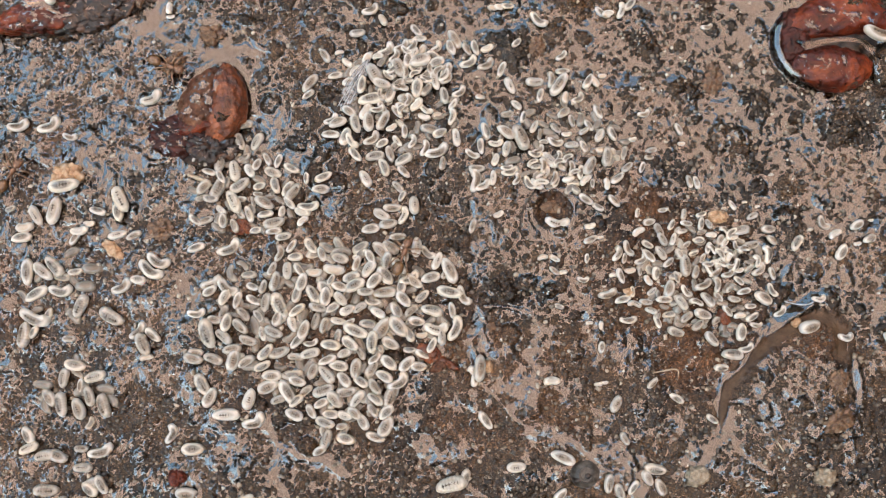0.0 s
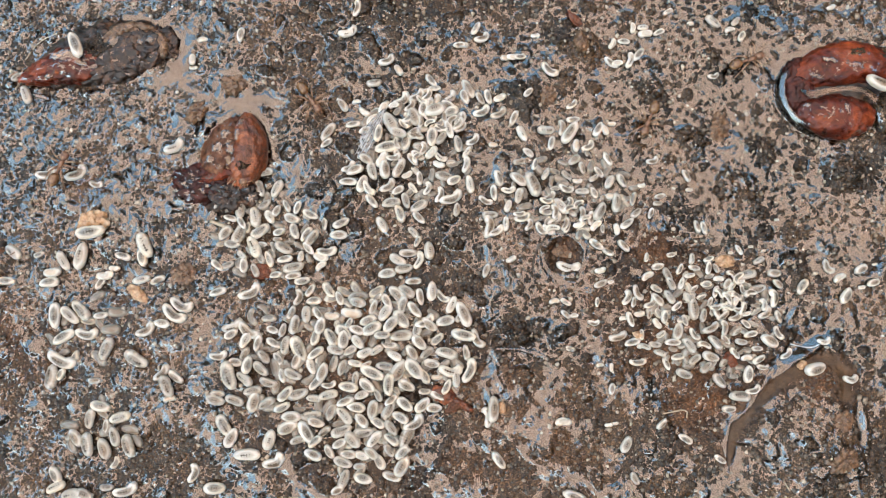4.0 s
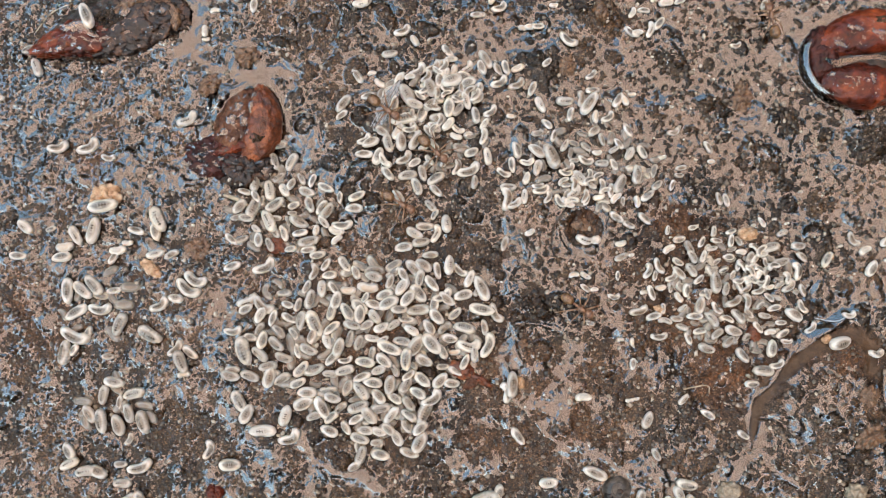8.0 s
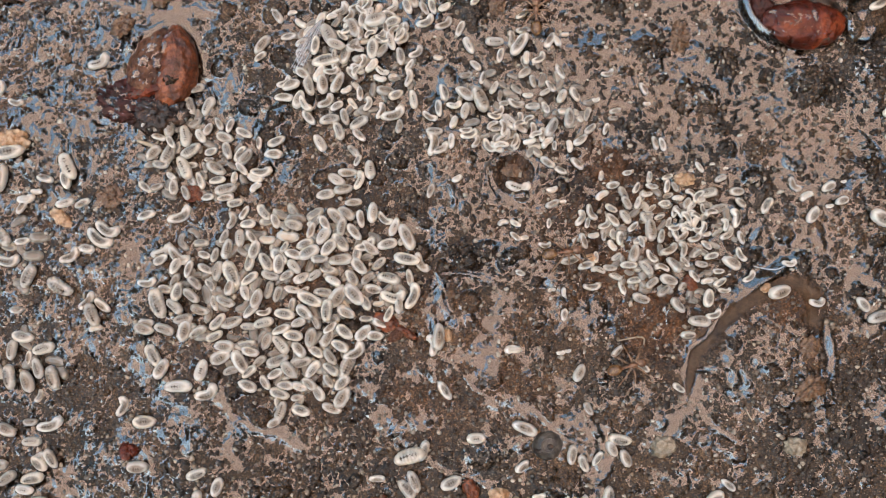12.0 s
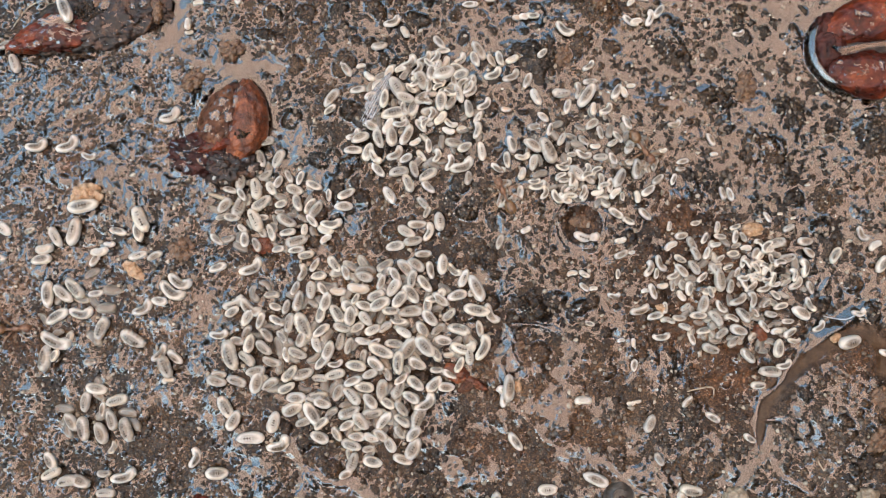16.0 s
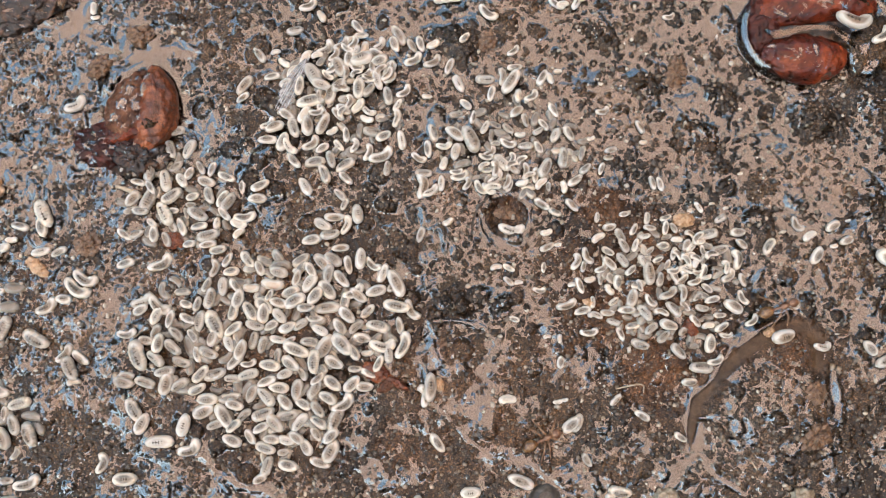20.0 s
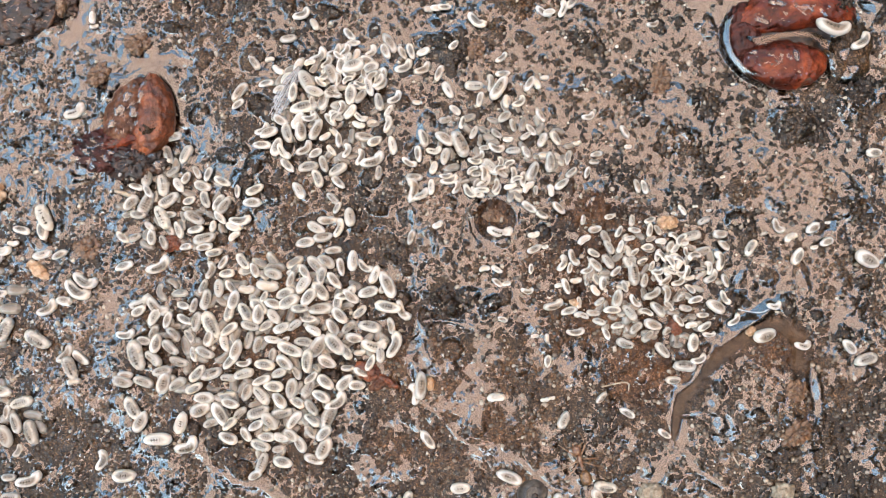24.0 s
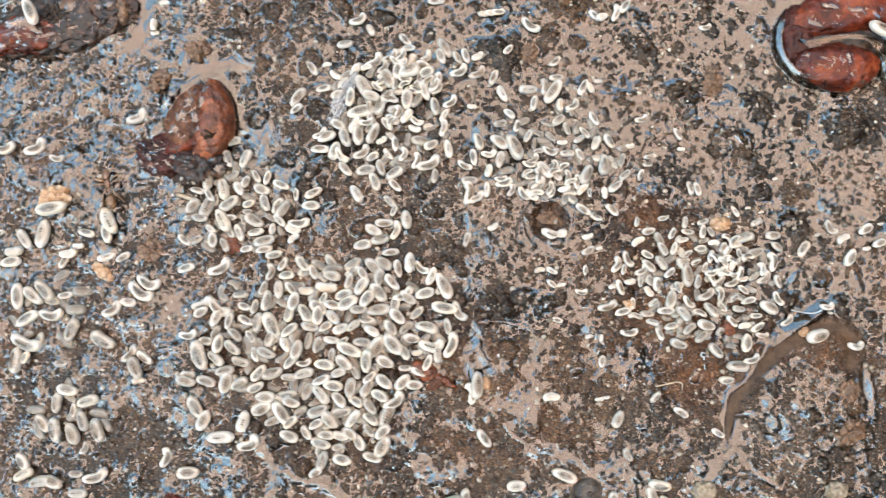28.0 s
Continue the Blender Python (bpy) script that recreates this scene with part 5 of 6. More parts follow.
def brood_shoulder():
    brood("g", -14.0, 15.3, 1.30, 15)
    brood("g", -14.4, 14.0, 1.47, -70)
    brood("g", -13.1, 14.0, 1.56, 60)
    brood("b", -15.5, 13.4, 1.65, -15)
    brood("g", -17.2, 12.5, 1.56, -8)
    brood("g", -15.8, 12.4, 1.56, 85)
    brood("g", -14.7, 11.8, 1.73, -80)
    brood("o", -13.6, 11.8, 1.21, -60)
    brood("o", -13.1, 12.3, 1.04, 60)
    brood("o", -11.9, 11.7, 1.39, -20)
    brood("s", -10.5, 12.0, 1.39, -25)
    brood("s", -9.4, 11.3, 1.04, 85)
    brood("s", -8.1, 11.3, 1.47, 25)
    brood("o", -8.3, 10.4, 1.39, 0)
    brood("g", -15.9, 10.5, 1.91, 65)
    brood("g", -14.3, 10.7, 1.73, 35)
    brood("o", -12.9, 10.7, 1.04, 20)
    brood("g", -13.0, 10.1, 0.78, 0)
    brood("o", -14.2, 9.7, 0.87, 0)
    brood("g", -14.7, 9.5, 1.91, -65)
    brood("g", -14.3, 8.7, 1.13, -60)
    brood("o", -15.7, 8.9, 0.95, -40)
    brood("o", -15.5, 8.1, 1.21, 90)
    brood("g", -16.7, 8.1, 1.13, 20)
    brood("s", -17.5, 8.1, 1.21, -40)
    brood("s", -10.8, 10.5, 1.39, 55)
    brood("g", -10.3, 10.2, 1.56, 50)
    brood("b", -9.3, 9.4, 1.47, -5)
    brood("g", -12.5, 9.4, 1.65, -30)
    brood("s", -13.6, 8.6, 1.39, -70)
    brood("s", -12.4, 8.6, 1.30, 10)
    brood("o", -11.2, 8.8, 0.95, 80)
    brood("c", -9.7, 8.9, 1.13, -25)
    brood("c", -9.5, 8.0, 0.95, 30)
    brood("g", -11.7, 7.9, 1.73, 15)
    brood("o", -11.7, 7.4, 1.13, 10)
    brood("o", -13.1, 7.4, 1.04, 10)
    brood("o", -3.8, 8.5, 1.47, -30)
    brood("s", -3.0, 9.0, 1.47, 0)
    brood("b", -2.4, 8.5, 1.30, 60)
    brood("g", -3.3, 7.8, 1.47, 10)
    brood("o", -4.6, 7.5, 1.47, 10)
    brood("o", -1.4, 9.2, 1.47, -85)


def brood_west():
    brood("b", -30.7, 15.3, 1.56, 0)
    brood("b", -28.5, 15.3, 1.73, 15)
    brood("b", -26.9, 14.5, 1.04, -20)
    brood("s", -26.8, 10.5, 2.42, 8, 0.8)
    brood("o", -32.9, 9.1, 1.47, -40)
    brood("s", -27.8, 8.8, 2.25, 78)
    brood("s", -29.1, 8.4, 1.73, -60)
    brood("s", -24.7, 8.8, 1.39, -15)
    brood("o", -23.2, 8.7, 1.47, -80)
    brood("g", -23.0, 9.6, 2.17, -65)
    brood("c", -30.0, 7.7, 1.30, 0)
    brood("g", -31.0, 8.9, 0.87, 20)
    brood("c", -25.4, 8.0, 0.87, -10)
    brood("c", -26.1, 7.5, 1.30, 0)
    brood("s", -33.4, 6.9, 1.47, -3)
    brood("o", -30.1, 6.8, 1.56, 10)
    brood("s", -26.3, 6.8, 1.30, 60)
    brood("s", -23.2, 7.0, 1.47, 15)
    brood("s", -22.0, 7.0, 1.30, 25)
    brood("s", -29.7, 4.3, 2.08, -88)
    brood("s", -28.5, 4.3, 1.91, -40)
    brood("g", -27.6, 4.7, 1.91, -50)
    brood("s", -26.2, 4.3, 1.21, 10)
    brood("b", -27.2, 3.2, 1.65, -15)
    brood("s", -29.0, 2.7, 1.99, 30)
    brood("b", -29.0, 1.3, 2.08, -30)
    brood("g", -29.7, -0.3, 1.99, 82)
    brood("o", -29.0, -0.1, 1.04, 60)
    brood("g", -25.7, 1.8, 1.91, 65)
    brood("g", -23.4, 1.0, 2.08, -32)
    brood("g", -26.5, -0.6, 1.04, 0)
    brood("b", -20.5, 4.7, 1.91, -45)
    brood("b", -20.0, 5.3, 1.73, -40)
    brood("b", -22.9, 3.4, 1.56, 20)
    brood("o", -21.5, 3.7, 1.21, -10)
    brood("b", -21.7, 0.1, 1.39, 40)
    brood("s", -20.4, -0.3, 1.47, -40)
    brood("g", -21.0, -1.0, 1.91, -65)
    brood("o", -26.0, -2.5, 1.65, -12)
    brood("g", -26.8, -3.4, 1.56, 80)
    brood("g", -24.5, -3.3, 1.73, 15)
    brood("s", -25.6, -4.0, 1.21, 85)
    brood("o", -27.8, -4.8, 1.56, -55)
    brood("g", -26.9, -5.3, 1.91, -80)
    brood("o", -25.6, -5.6, 1.73, -70)
    brood("g", -24.8, -4.7, 1.56, -75)
    brood("g", -23.8, -5.4, 1.91, -70)
    brood("o", -29.2, -7.5, 1.47, -60)
    brood("g", -29.1, -8.4, 1.56, 25)
    brood("g", -27.9, -8.9, 1.73, 10)
    brood("o", -27.0, -9.0, 1.56, -25)
    brood("g", -25.4, -8.5, 1.13, 0)
    brood("b", -24.1, -8.4, 1.73, 10)
    brood("g", -25.2, -9.8, 1.47, 0)
    brood("b", -19.2, -7.4, 1.39, 60)
    brood("o", -17.3, -8.5, 1.73, 0)
    brood("o", -24.6, -10.9, 1.30, 20)
    brood("c", -20.7, -2.0, 0.95, 0)


def brood_heap():
    brood("s", -17.4, 6.1, 1.47, 18)
    brood("b", -15.2, 6.3, 1.73, 20)
    brood("b", -16.4, 3.7, 1.56, 15)
    brood("o", -16.3, 2.9, 1.21, 30)
    brood("b", -14.9, 3.4, 1.73, -50)
    brood("o", -15.2, 2.5, 1.47, 60)
    brood("g", -15.3, 1.4, 1.21, 60)
    brood("o", -15.9, 0.8, 1.13, -10)
    brood("b", -17.3, 1.5, 1.30, -5)
    brood("g", -16.4, -0.2, 2.34, -75)
    brood("g", -15.1, -0.4, 1.56, -40)
    brood("g", -13.4, -0.7, 1.47, -20)
    brood("s", -13.1, 2.2, 1.39, -30)
    brood("o", -13.2, 3.2, 1.04, -20)
    brood("g", -12.4, 3.2, 1.13, 70)
    brood("g", -11.8, 4.5, 1.21, 65)
    brood("g", -11.5, 3.6, 1.56, 75)
    brood("g", -11.2, 1.8, 2.17, -65)
    brood("b", -11.5, 5.7, 1.21, 60)
    brood("s", -10.4, 6.2, 1.21, 55)
    brood("o", -10.1, 5.4, 1.21, 5)
    brood("g", -11.0, 6.9, 1.30, 10)
    brood("s", -11.7, 7.3, 1.30, 8)
    brood("g", -9.9, 2.7, 1.47, 75)
    brood("o", -10.2, 0.5, 1.30, -70)
    brood("g", -8.7, 2.6, 1.73, -60)
    brood("o", -7.8, 3.0, 1.56, -40)
    brood("o", -7.8, 2.5, 1.56, 85)
    brood("o", -7.3, 1.7, 1.21, 30)
    brood("g", -8.5, 0.7, 1.39, 75)
    brood("g", -7.9, 0.4, 1.30, 70)
    brood("s", -6.9, 0.7, 1.30, -10)
    brood("s", -6.1, 0.6, 1.04, 30)
    brood("g", -9.0, 6.2, 1.47, -55)
    brood("c", -8.8, 4.4, 1.13, -10)
    brood("c", -7.3, 4.7, 1.56, -15)
    brood("o", -6.8, 5.3, 1.39, -15)
    brood("b", -5.5, 5.7, 1.13, 20)
    brood("s", -5.6, 4.9, 1.30, 70)
    brood("o", -4.7, 4.5, 1.56, 55)
    brood("g", -7.4, 3.7, 0.95, 60)
    brood("o", -6.8, 3.2, 1.30, -20)
    brood("o", -6.0, 3.9, 1.39, 20)
    brood("o", -5.7, 3.3, 1.73, 25)
    brood("o", -6.7, 2.3, 1.30, -50)
    brood("o", -6.2, 1.5, 1.30, 25)
    brood("s", -4.4, 2.1, 1.30, -5)
    brood("s", -3.5, 2.8, 1.91, 5)
    brood("o", -3.5, 4.0, 1.65, -50)
    brood("o", -3.8, 5.9, 1.73, -45)
    brood("o", -3.1, 6.1, 1.47, -35)
    brood("s", -2.6, 6.9, 1.30, 5)
    brood("s", -2.1, 5.7, 1.39, -80)
    brood("o", -2.3, 3.2, 1.30, 80)
    brood("b", -1.9, 4.0, 1.47, 20)
    brood("o", -2.7, 1.5, 1.39, -60)
    brood("g", -4.7, 0.5, 1.47, -10)
    brood("s", -5.6, 0.0, 2.08, -25)
    brood("o", -3.7, 0.2, 1.91, 55)
    brood("o", -2.5, 0.3, 1.91, -50)
    brood("o", -3.1, -0.9, 1.47, -30)
    brood("g", -4.4, -0.8, 1.73, 85)
    brood("g", -6.9, -0.4, 1.13, 80)
    brood("o", -7.4, -1.0, 1.56, -10)
    brood("o", -6.0, -0.9, 1.47, -40)
    brood("o", -6.4, -1.6, 1.21, 20)
    brood("g", -5.2, -1.6, 1.13, -60)
    brood("b", -8.9, -0.7, 1.04, 0)
    brood("s", -9.8, -0.7, 1.56, 45)
    brood("g", -11.2, -1.6, 1.73, 15)
    brood("g", -8.9, -1.6, 1.56, 15)
    brood("g", -14.5, -1.3, 1.47, 10)
    brood("o", -17.2, -1.6, 1.21, 0)
    brood("o", -1.2, 6.1, 1.56, 85)
    brood("b", -0.3, 5.9, 1.21, -50)
    brood("s", 0.3, 5.1, 1.47, 65)
    brood("s", 1.2, 4.4, 2.17, -65)
    brood("o", -0.2, 3.9, 1.56, 15)
    brood("o", -1.4, 3.6, 1.47, -40)
    brood("g", 0.9, 4.2, 1.04, 60)
    brood("g", -0.8, 2.5, 1.30, 40)
    brood("s", 1.2, 2.8, 2.08, -12)
    brood("b", 2.4, 2.7, 1.47, -70)
    brood("g", -0.1, 1.5, 1.73, -15)
    brood("s", 1.4, 1.5, 1.30, -80)
    brood("b", 0.2, 0.4, 1.73, -20)
    brood("b", 1.3, 0.2, 1.73, 60)
    brood("o", -1.2, 0.7, 1.30, -10)
    brood("c", -0.9, -0.2, 0.87, 0)
    brood("g", -1.7, -1.4, 1.04, 0)
    brood("g", -1.6, 1.5, 1.30, 40)


def brood_heap_foot():
    brood("o", -17.3, -2.0, 1.56, -15)
    brood("g", -15.9, -2.0, 1.56, -20)
    brood("o", -14.4, -2.1, 1.73, 75)
    brood("g", -13.5, -2.2, 1.47, 30)
    brood("g", -16.7, -3.9, 1.91, -60)
    brood("o", -16.1, -4.8, 1.65, 62)
    brood("s", -14.9, -6.0, 2.17, 2)
    brood("b", -13.0, -6.3, 1.73, 10)
    brood("o", -13.2, -4.9, 1.65, 72)
    brood("o", -11.9, -4.0, 1.73, 25)
    brood("b", -10.5, -3.2, 1.39, -20)
    brood("s", -10.5, -4.4, 2.08, -60)
    brood("g", -11.1, -4.9, 1.30, 20)
    brood("o", -8.7, -2.9, 1.39, 65)
    brood("g", -9.2, -4.3, 1.21, 40)
    brood("g", -7.7, -3.1, 1.73, -50)
    brood("g", -7.9, -4.3, 1.73, 20)
    brood("o", -6.8, -2.5, 1.47, -10)
    brood("o", -5.6, -2.7, 1.56, 80)
    brood("o", -6.4, -3.5, 1.39, -50)
    brood("g", -4.4, -2.7, 1.56, 60)
    brood("s", -4.2, -2.0, 1.30, 40)
    brood("o", -3.2, -2.3, 1.47, -40)
    brood("b", -2.7, -3.5, 1.65, 25)
    brood("g", -3.1, -4.7, 1.99, 65)
    brood("g", -6.3, -4.4, 1.65, 10)
    brood("o", -7.1, -4.9, 1.56, -50)
    brood("s", -5.5, -4.9, 1.65, 50)
    brood("o", -8.8, -5.8, 1.21, -60)
    brood("o", -10.0, -6.0, 1.47, -25)
    brood("o", -7.4, -6.0, 1.30, -5)
    brood("o", -6.4, -6.1, 1.30, -15)
    brood("o", -5.7, -5.9, 1.30, -40)
    brood("o", -6.6, -6.9, 0.95, 10)
    brood("g", -7.8, -6.6, 1.56, -20)
    brood("g", -7.7, -7.8, 1.56, 70)
    brood("o", -8.2, -8.6, 1.13, 30)
    brood("o", -6.3, -7.8, 1.47, -15)
    brood("s", -4.2, -7.7, 1.56, -20)
    brood("o", -3.4, -6.9, 1.82, 60)


def brood_east_pile():
    brood("o", 17.0, 8.9, 0.87, 10)
    brood("g", 15.1, 8.7, 0.87, 80)
    brood("o", 15.9, 8.0, 1.13, 10)
    brood("c", 15.2, 7.2, 1.13, 20)
    brood("g", 16.6, 7.4, 1.30, -60)
    brood("s", 17.6, 7.8, 1.13, 60)
    brood("g", 18.6, 8.6, 1.04, 80)
    brood("s", 19.9, 8.6, 1.04, 20)
    brood("s", 18.7, 7.9, 1.13, -10)
    brood("s", 19.8, 7.9, 1.21, 80)
    brood("g", 20.4, 7.9, 0.95, -60)
    brood("s", 18.3, 7.3, 1.04, 10)
    brood("c", 20.6, 7.1, 0.87, 0)
    brood("g", 23.7, 8.5, 1.13, 25)
    brood("g", 22.7, 7.4, 1.73, 15)
    brood("o", 24.8, 7.5, 1.30, 0)
    brood("c", 8.1, 5.3, 0.87, 0)
    brood("s", 8.9, 5.3, 1.04, -30)
    brood("s", 8.9, 4.4, 1.04, -40)
    brood("c", 9.6, 4.2, 0.69, 0)
    brood("b", 11.0, 3.9, 0.95, -15)
    brood("s", 11.3, 5.3, 0.87, 85)
    brood("s", 11.6, 6.7, 1.30, 25)
    brood("s", 9.2, 1.8, 0.95, -15)
    brood("c", 12.3, 6.9, 0.52, 0)
    brood("b", 13.4, 5.7, 1.30, 50)
    brood("b", 14.4, 6.1, 1.30, -75)
    brood("s", 14.0, 5.3, 0.95, 80)
    brood("c", 14.4, 4.5, 0.87, 0)
    brood("c", 13.3, 4.0, 0.69, 0)
    brood("s", 13.7, 4.0, 1.39, -70)
    brood("b", 12.7, 2.9, 1.47, 10)
    brood("s", 13.9, 2.3, 1.47, 15)
    brood("c", 11.5, 0.5, 0.61, 0)
    brood("c", 12.3, 0.4, 0.69, 90)
    brood("o", 12.3, -1.2, 1.04, 80)
    brood("b", 14.3, 1.0, 1.30, -5)
    brood("b", 15.2, 5.3, 1.13, 20)
    brood("s", 15.8, 5.5, 1.47, -45)
    brood("g", 16.7, 5.7, 1.39, -55)
    brood("g", 15.2, 4.4, 0.87, 80)
    brood("o", 16.3, 4.2, 1.21, 85)
    brood("c", 15.8, 3.8, 0.95, -60)
    brood("g", 15.7, 6.3, 1.13, -30)
    brood("g", 16.8, 6.7, 1.30, -60)
    brood("s", 17.6, 6.7, 1.13, 70)
    brood("s", 18.6, 6.3, 1.04, 35)
    brood("g", 18.5, 4.8, 1.99, -85)
    brood("g", 19.2, 4.3, 1.21, 75)
    brood("s", 19.2, 5.7, 0.95, 20)
    brood("o", 19.6, 6.7, 1.04, 0)
    brood("s", 19.8, 5.3, 1.04, 60)
    brood("s", 20.3, 6.1, 1.13, 70)
    brood("s", 20.2, 4.6, 1.30, -70)
    brood("b", 20.6, 4.4, 1.13, 30)
    brood("s", 21.0, 5.7, 0.95, 60)
    brood("o", 21.2, 6.7, 1.04, 60)
    brood("o", 21.5, 6.5, 1.04, 50)
    brood("b", 22.0, 4.9, 1.04, 10)
    brood("c", 22.1, 6.9, 0.87, 0)
    brood("b", 21.5, 4.3, 1.13, 15)
    brood("c", 22.4, 4.5, 0.78, 0)
    brood("c", 20.9, 5.0, 0.95, 30)
    brood("c", 21.4, 5.9, 0.87, 0)
    brood("c", 21.7, 5.4, 0.95, 60)
    brood("b", 19.6, 3.5, 1.39, 20)
    brood("b", 18.6, 3.0, 1.13, -60)
    brood("o", 17.3, 3.1, 1.56, 75)
    brood("s", 15.6, 2.1, 1.21, -5)
    brood("s", 16.9, 2.3, 1.47, 0)
    brood("g", 16.0, 1.5, 1.13, -20)
    brood("s", 20.9, 2.5, 1.13, -50)
    brood("s", 22.5, 3.7, 1.13, -40)
    brood("g", 21.8, 3.1, 0.95, 40)
    brood("s", 22.8, 2.9, 1.30, 15)
    brood("g", 22.1, 2.3, 1.13, -10)
    brood("o", 24.2, 2.4, 1.73, -30)
    brood("s", 23.3, 1.8, 1.04, 0)
    brood("o", 19.7, 1.2, 1.56, -20)
    brood("g", 20.1, 2.3, 1.56, -50)
    brood("g", 18.1, 2.1, 1.56, -50)
    brood("g", 18.5, 1.0, 1.30, 40)
    brood("g", 17.3, 1.2, 1.21, 10)
    brood("g", 17.8, -0.1, 1.56, -20)
    brood("g", 19.3, 0.4, 1.30, 40)
    brood("g", 20.3, -0.6, 1.56, -50)
    brood("o", 22.5, -0.1, 1.56, 80)
    brood("b", 22.7, -1.1, 1.21, 10)
    brood("g", 21.8, -1.7, 1.91, -5)
    brood("b", 23.6, 0.6, 0.95, -10)
    brood("s", 23.3, 1.0, 1.30, 30)
    brood("c", 22.5, 1.0, 0.95, 0)
    brood("b", 25.4, 1.5, 1.13, 30)
    brood("s", 25.0, 4.2, 1.21, -70)
    brood("b", 25.0, 3.1, 1.13, -70)
    brood("b", 23.9, 4.6, 1.30, 30)
    brood("b", 24.5, 5.6, 1.47, 75)
    brood("b", 23.7, 5.1, 1.04, 80)
    brood("g", 23.5, 6.3, 1.56, 15)
    brood("o", 25.0, 6.7, 1.13, -40)
    brood("o", 27.5, 0.3, 1.99, 15)
    brood("b", 28.4, 2.5, 1.13, -10)
    brood("b", 30.2, -0.3, 1.30, -15)
    brood("o", 30.2, 5.8, 1.56, 60)
    brood("c", 29.9, 7.1, 1.13, 20)
    brood("g", 26.9, 6.5, 1.56, 55)
    brood("b", 29.1, 8.1, 1.30, -75)
    brood("o", 31.3, 7.8, 1.30, 30)
    brood("g", 21.1, -2.7, 1.30, 0)


def brood_south():
    brood("b", 2.8, -3.3, 1.47, 80)
    brood("s", 3.4, -2.7, 2.08, 85)
    brood("s", 3.8, -6.5, 1.56, -55)
    brood("c", 8.7, -3.8, 1.30, -5)
    brood("c", 12.0, -3.8, 0.69, 0)
    brood("c", 12.5, -3.7, 0.52, 0)
    brood("o", 13.3, -5.3, 1.56, 62)
    brood("s", 9.4, -9.1, 2.17, -22)
    brood("o", 6.0, -9.8, 1.47, 5)
    brood("g", 2.3, -10.6, 1.47, 75)
    brood("g", 13.9, -7.8, 1.21, -60)
    brood("s", 16.0, -3.8, 1.21, 45)
    brood("s", 17.8, -4.9, 1.39, -30)
    brood("s", 20.3, -6.4, 1.21, -35)
    brood("g", 16.1, -10.0, 1.91, -10)
    brood("o", 15.5, -10.6, 1.47, -60)


def brood_south_edge():
    brood("g", -27.7, -11.4, 1.91, 0)
    brood("o", -24.6, -11.3, 1.47, -40)
    brood("g", -23.8, -11.0, 1.56, -60)
    brood("g", -26.8, -12.3, 1.56, 35)
    brood("g", -25.0, -12.3, 1.73, 10)
    brood("o", -28.3, -13.0, 1.99, 0)
    brood("o", -25.5, -13.1, 1.39, -10)
    brood("o", -24.4, -14.0, 1.65, -8)
    brood("o", -17.7, -11.6, 1.65, 0)
    brood("g", -13.5, -12.1, 1.56, 20)
    brood("o", -12.1, -13.0, 1.47, 70)
    brood("b", -14.1, -13.9, 1.65, 40)
    brood("g", 1.3, -11.0, 2.42, 15)
    brood("g", 1.6, -12.8, 1.73, -70)
    brood("g", 1.1, -13.3, 1.73, -50)
    brood("s", -1.0, -12.6, 1.21, 0)
    brood("o", 4.2, -12.9, 1.65, 25)
    brood("o", 9.2, -11.8, 1.39, 40)
    brood("g", 12.7, -11.0, 1.65, 80)
    brood("g", 13.5, -11.6, 1.47, -70)
    brood("s", 14.5, -11.3, 1.39, 55)
    brood("o", 16.5, -11.3, 1.56, -65)
    brood("g", 11.9, -14.5, 1.73, -5)
    brood("g", 13.4, -14.4, 1.56, 60)
    brood("g", 15.2, -14.0, 1.91, 80)
    brood("o", 22.6, -14.2, 1.99, 40)
    brood("s", 23.7, -13.2, 1.39, -40)
    brood("g", 20.9, -14.8, 1.56, 85)
    brood("c", 10.3, -13.8, 1.04, 0)


def brood_north_edge():
    brood("o", -34.3, 30.7, 1.30, -70)
    brood("b", -7.3, 28.3, 1.21, 70)
    brood("b", -7.8, 26.5, 1.30, 20)
    brood("s", 0.9, 25.3, 1.04, 5)
    brood("s", 2.2, 26.6, 1.21, 60)
    brood("s", 17.2, 28.0, 1.04, 30)
    brood("c", 14.3, 26.6, 0.95, 75)
    brood("g", 15.2, 26.7, 1.04, 0)
    brood("s", 16.5, 26.4, 1.13, 25)
    brood("c", 19.0, 27.1, 0.61, 0)
    brood("g", 20.7, 27.2, 1.56, -40)
    brood("o", 22.5, 27.2, 1.04, 45)
    brood("o", 22.9, 26.0, 1.04, 60)
    brood("c", 22.1, 26.5, 0.87, 0)
    brood("c", 19.7, 29.3, 0.61, 0)
    brood("c", 20.1, 31.1, 0.52, 0)
    brood("c", 31.0, 30.2, 0.87, 0)
    brood("g", 32.2, 29.8, 1.04, 0)
    brood("c", 30.7, 29.1, 0.69, 0)
    brood("c", 30.0, 28.5, 0.78, 20)
    brood("c", 33.3, 30.9, 0.78, 0)


def brood_east_edge():
    brood("b", 32.9, 22.2, 2.51, -25, 1.5)
    brood("b", 34.9, 21.1, 1.73, 30, 1.0)
    brood("o", 36.0, 13.1, 1.39, 0)
    brood("o", 32.3, 6.8, 1.21, 20)
    brood("o", 35.1, 5.5, 2.17, -30)
    brood("c", 31.4, 6.5, 0.61, 0)
    brood("g", 34.5, -1.5, 1.99, 15)
    brood("o", 33.5, -0.6, 1.47, -50)
    brood("c", 32.4, 8.2, 0.43, 0)
    brood("c", 37.0, -2.5, 1.04, 0)


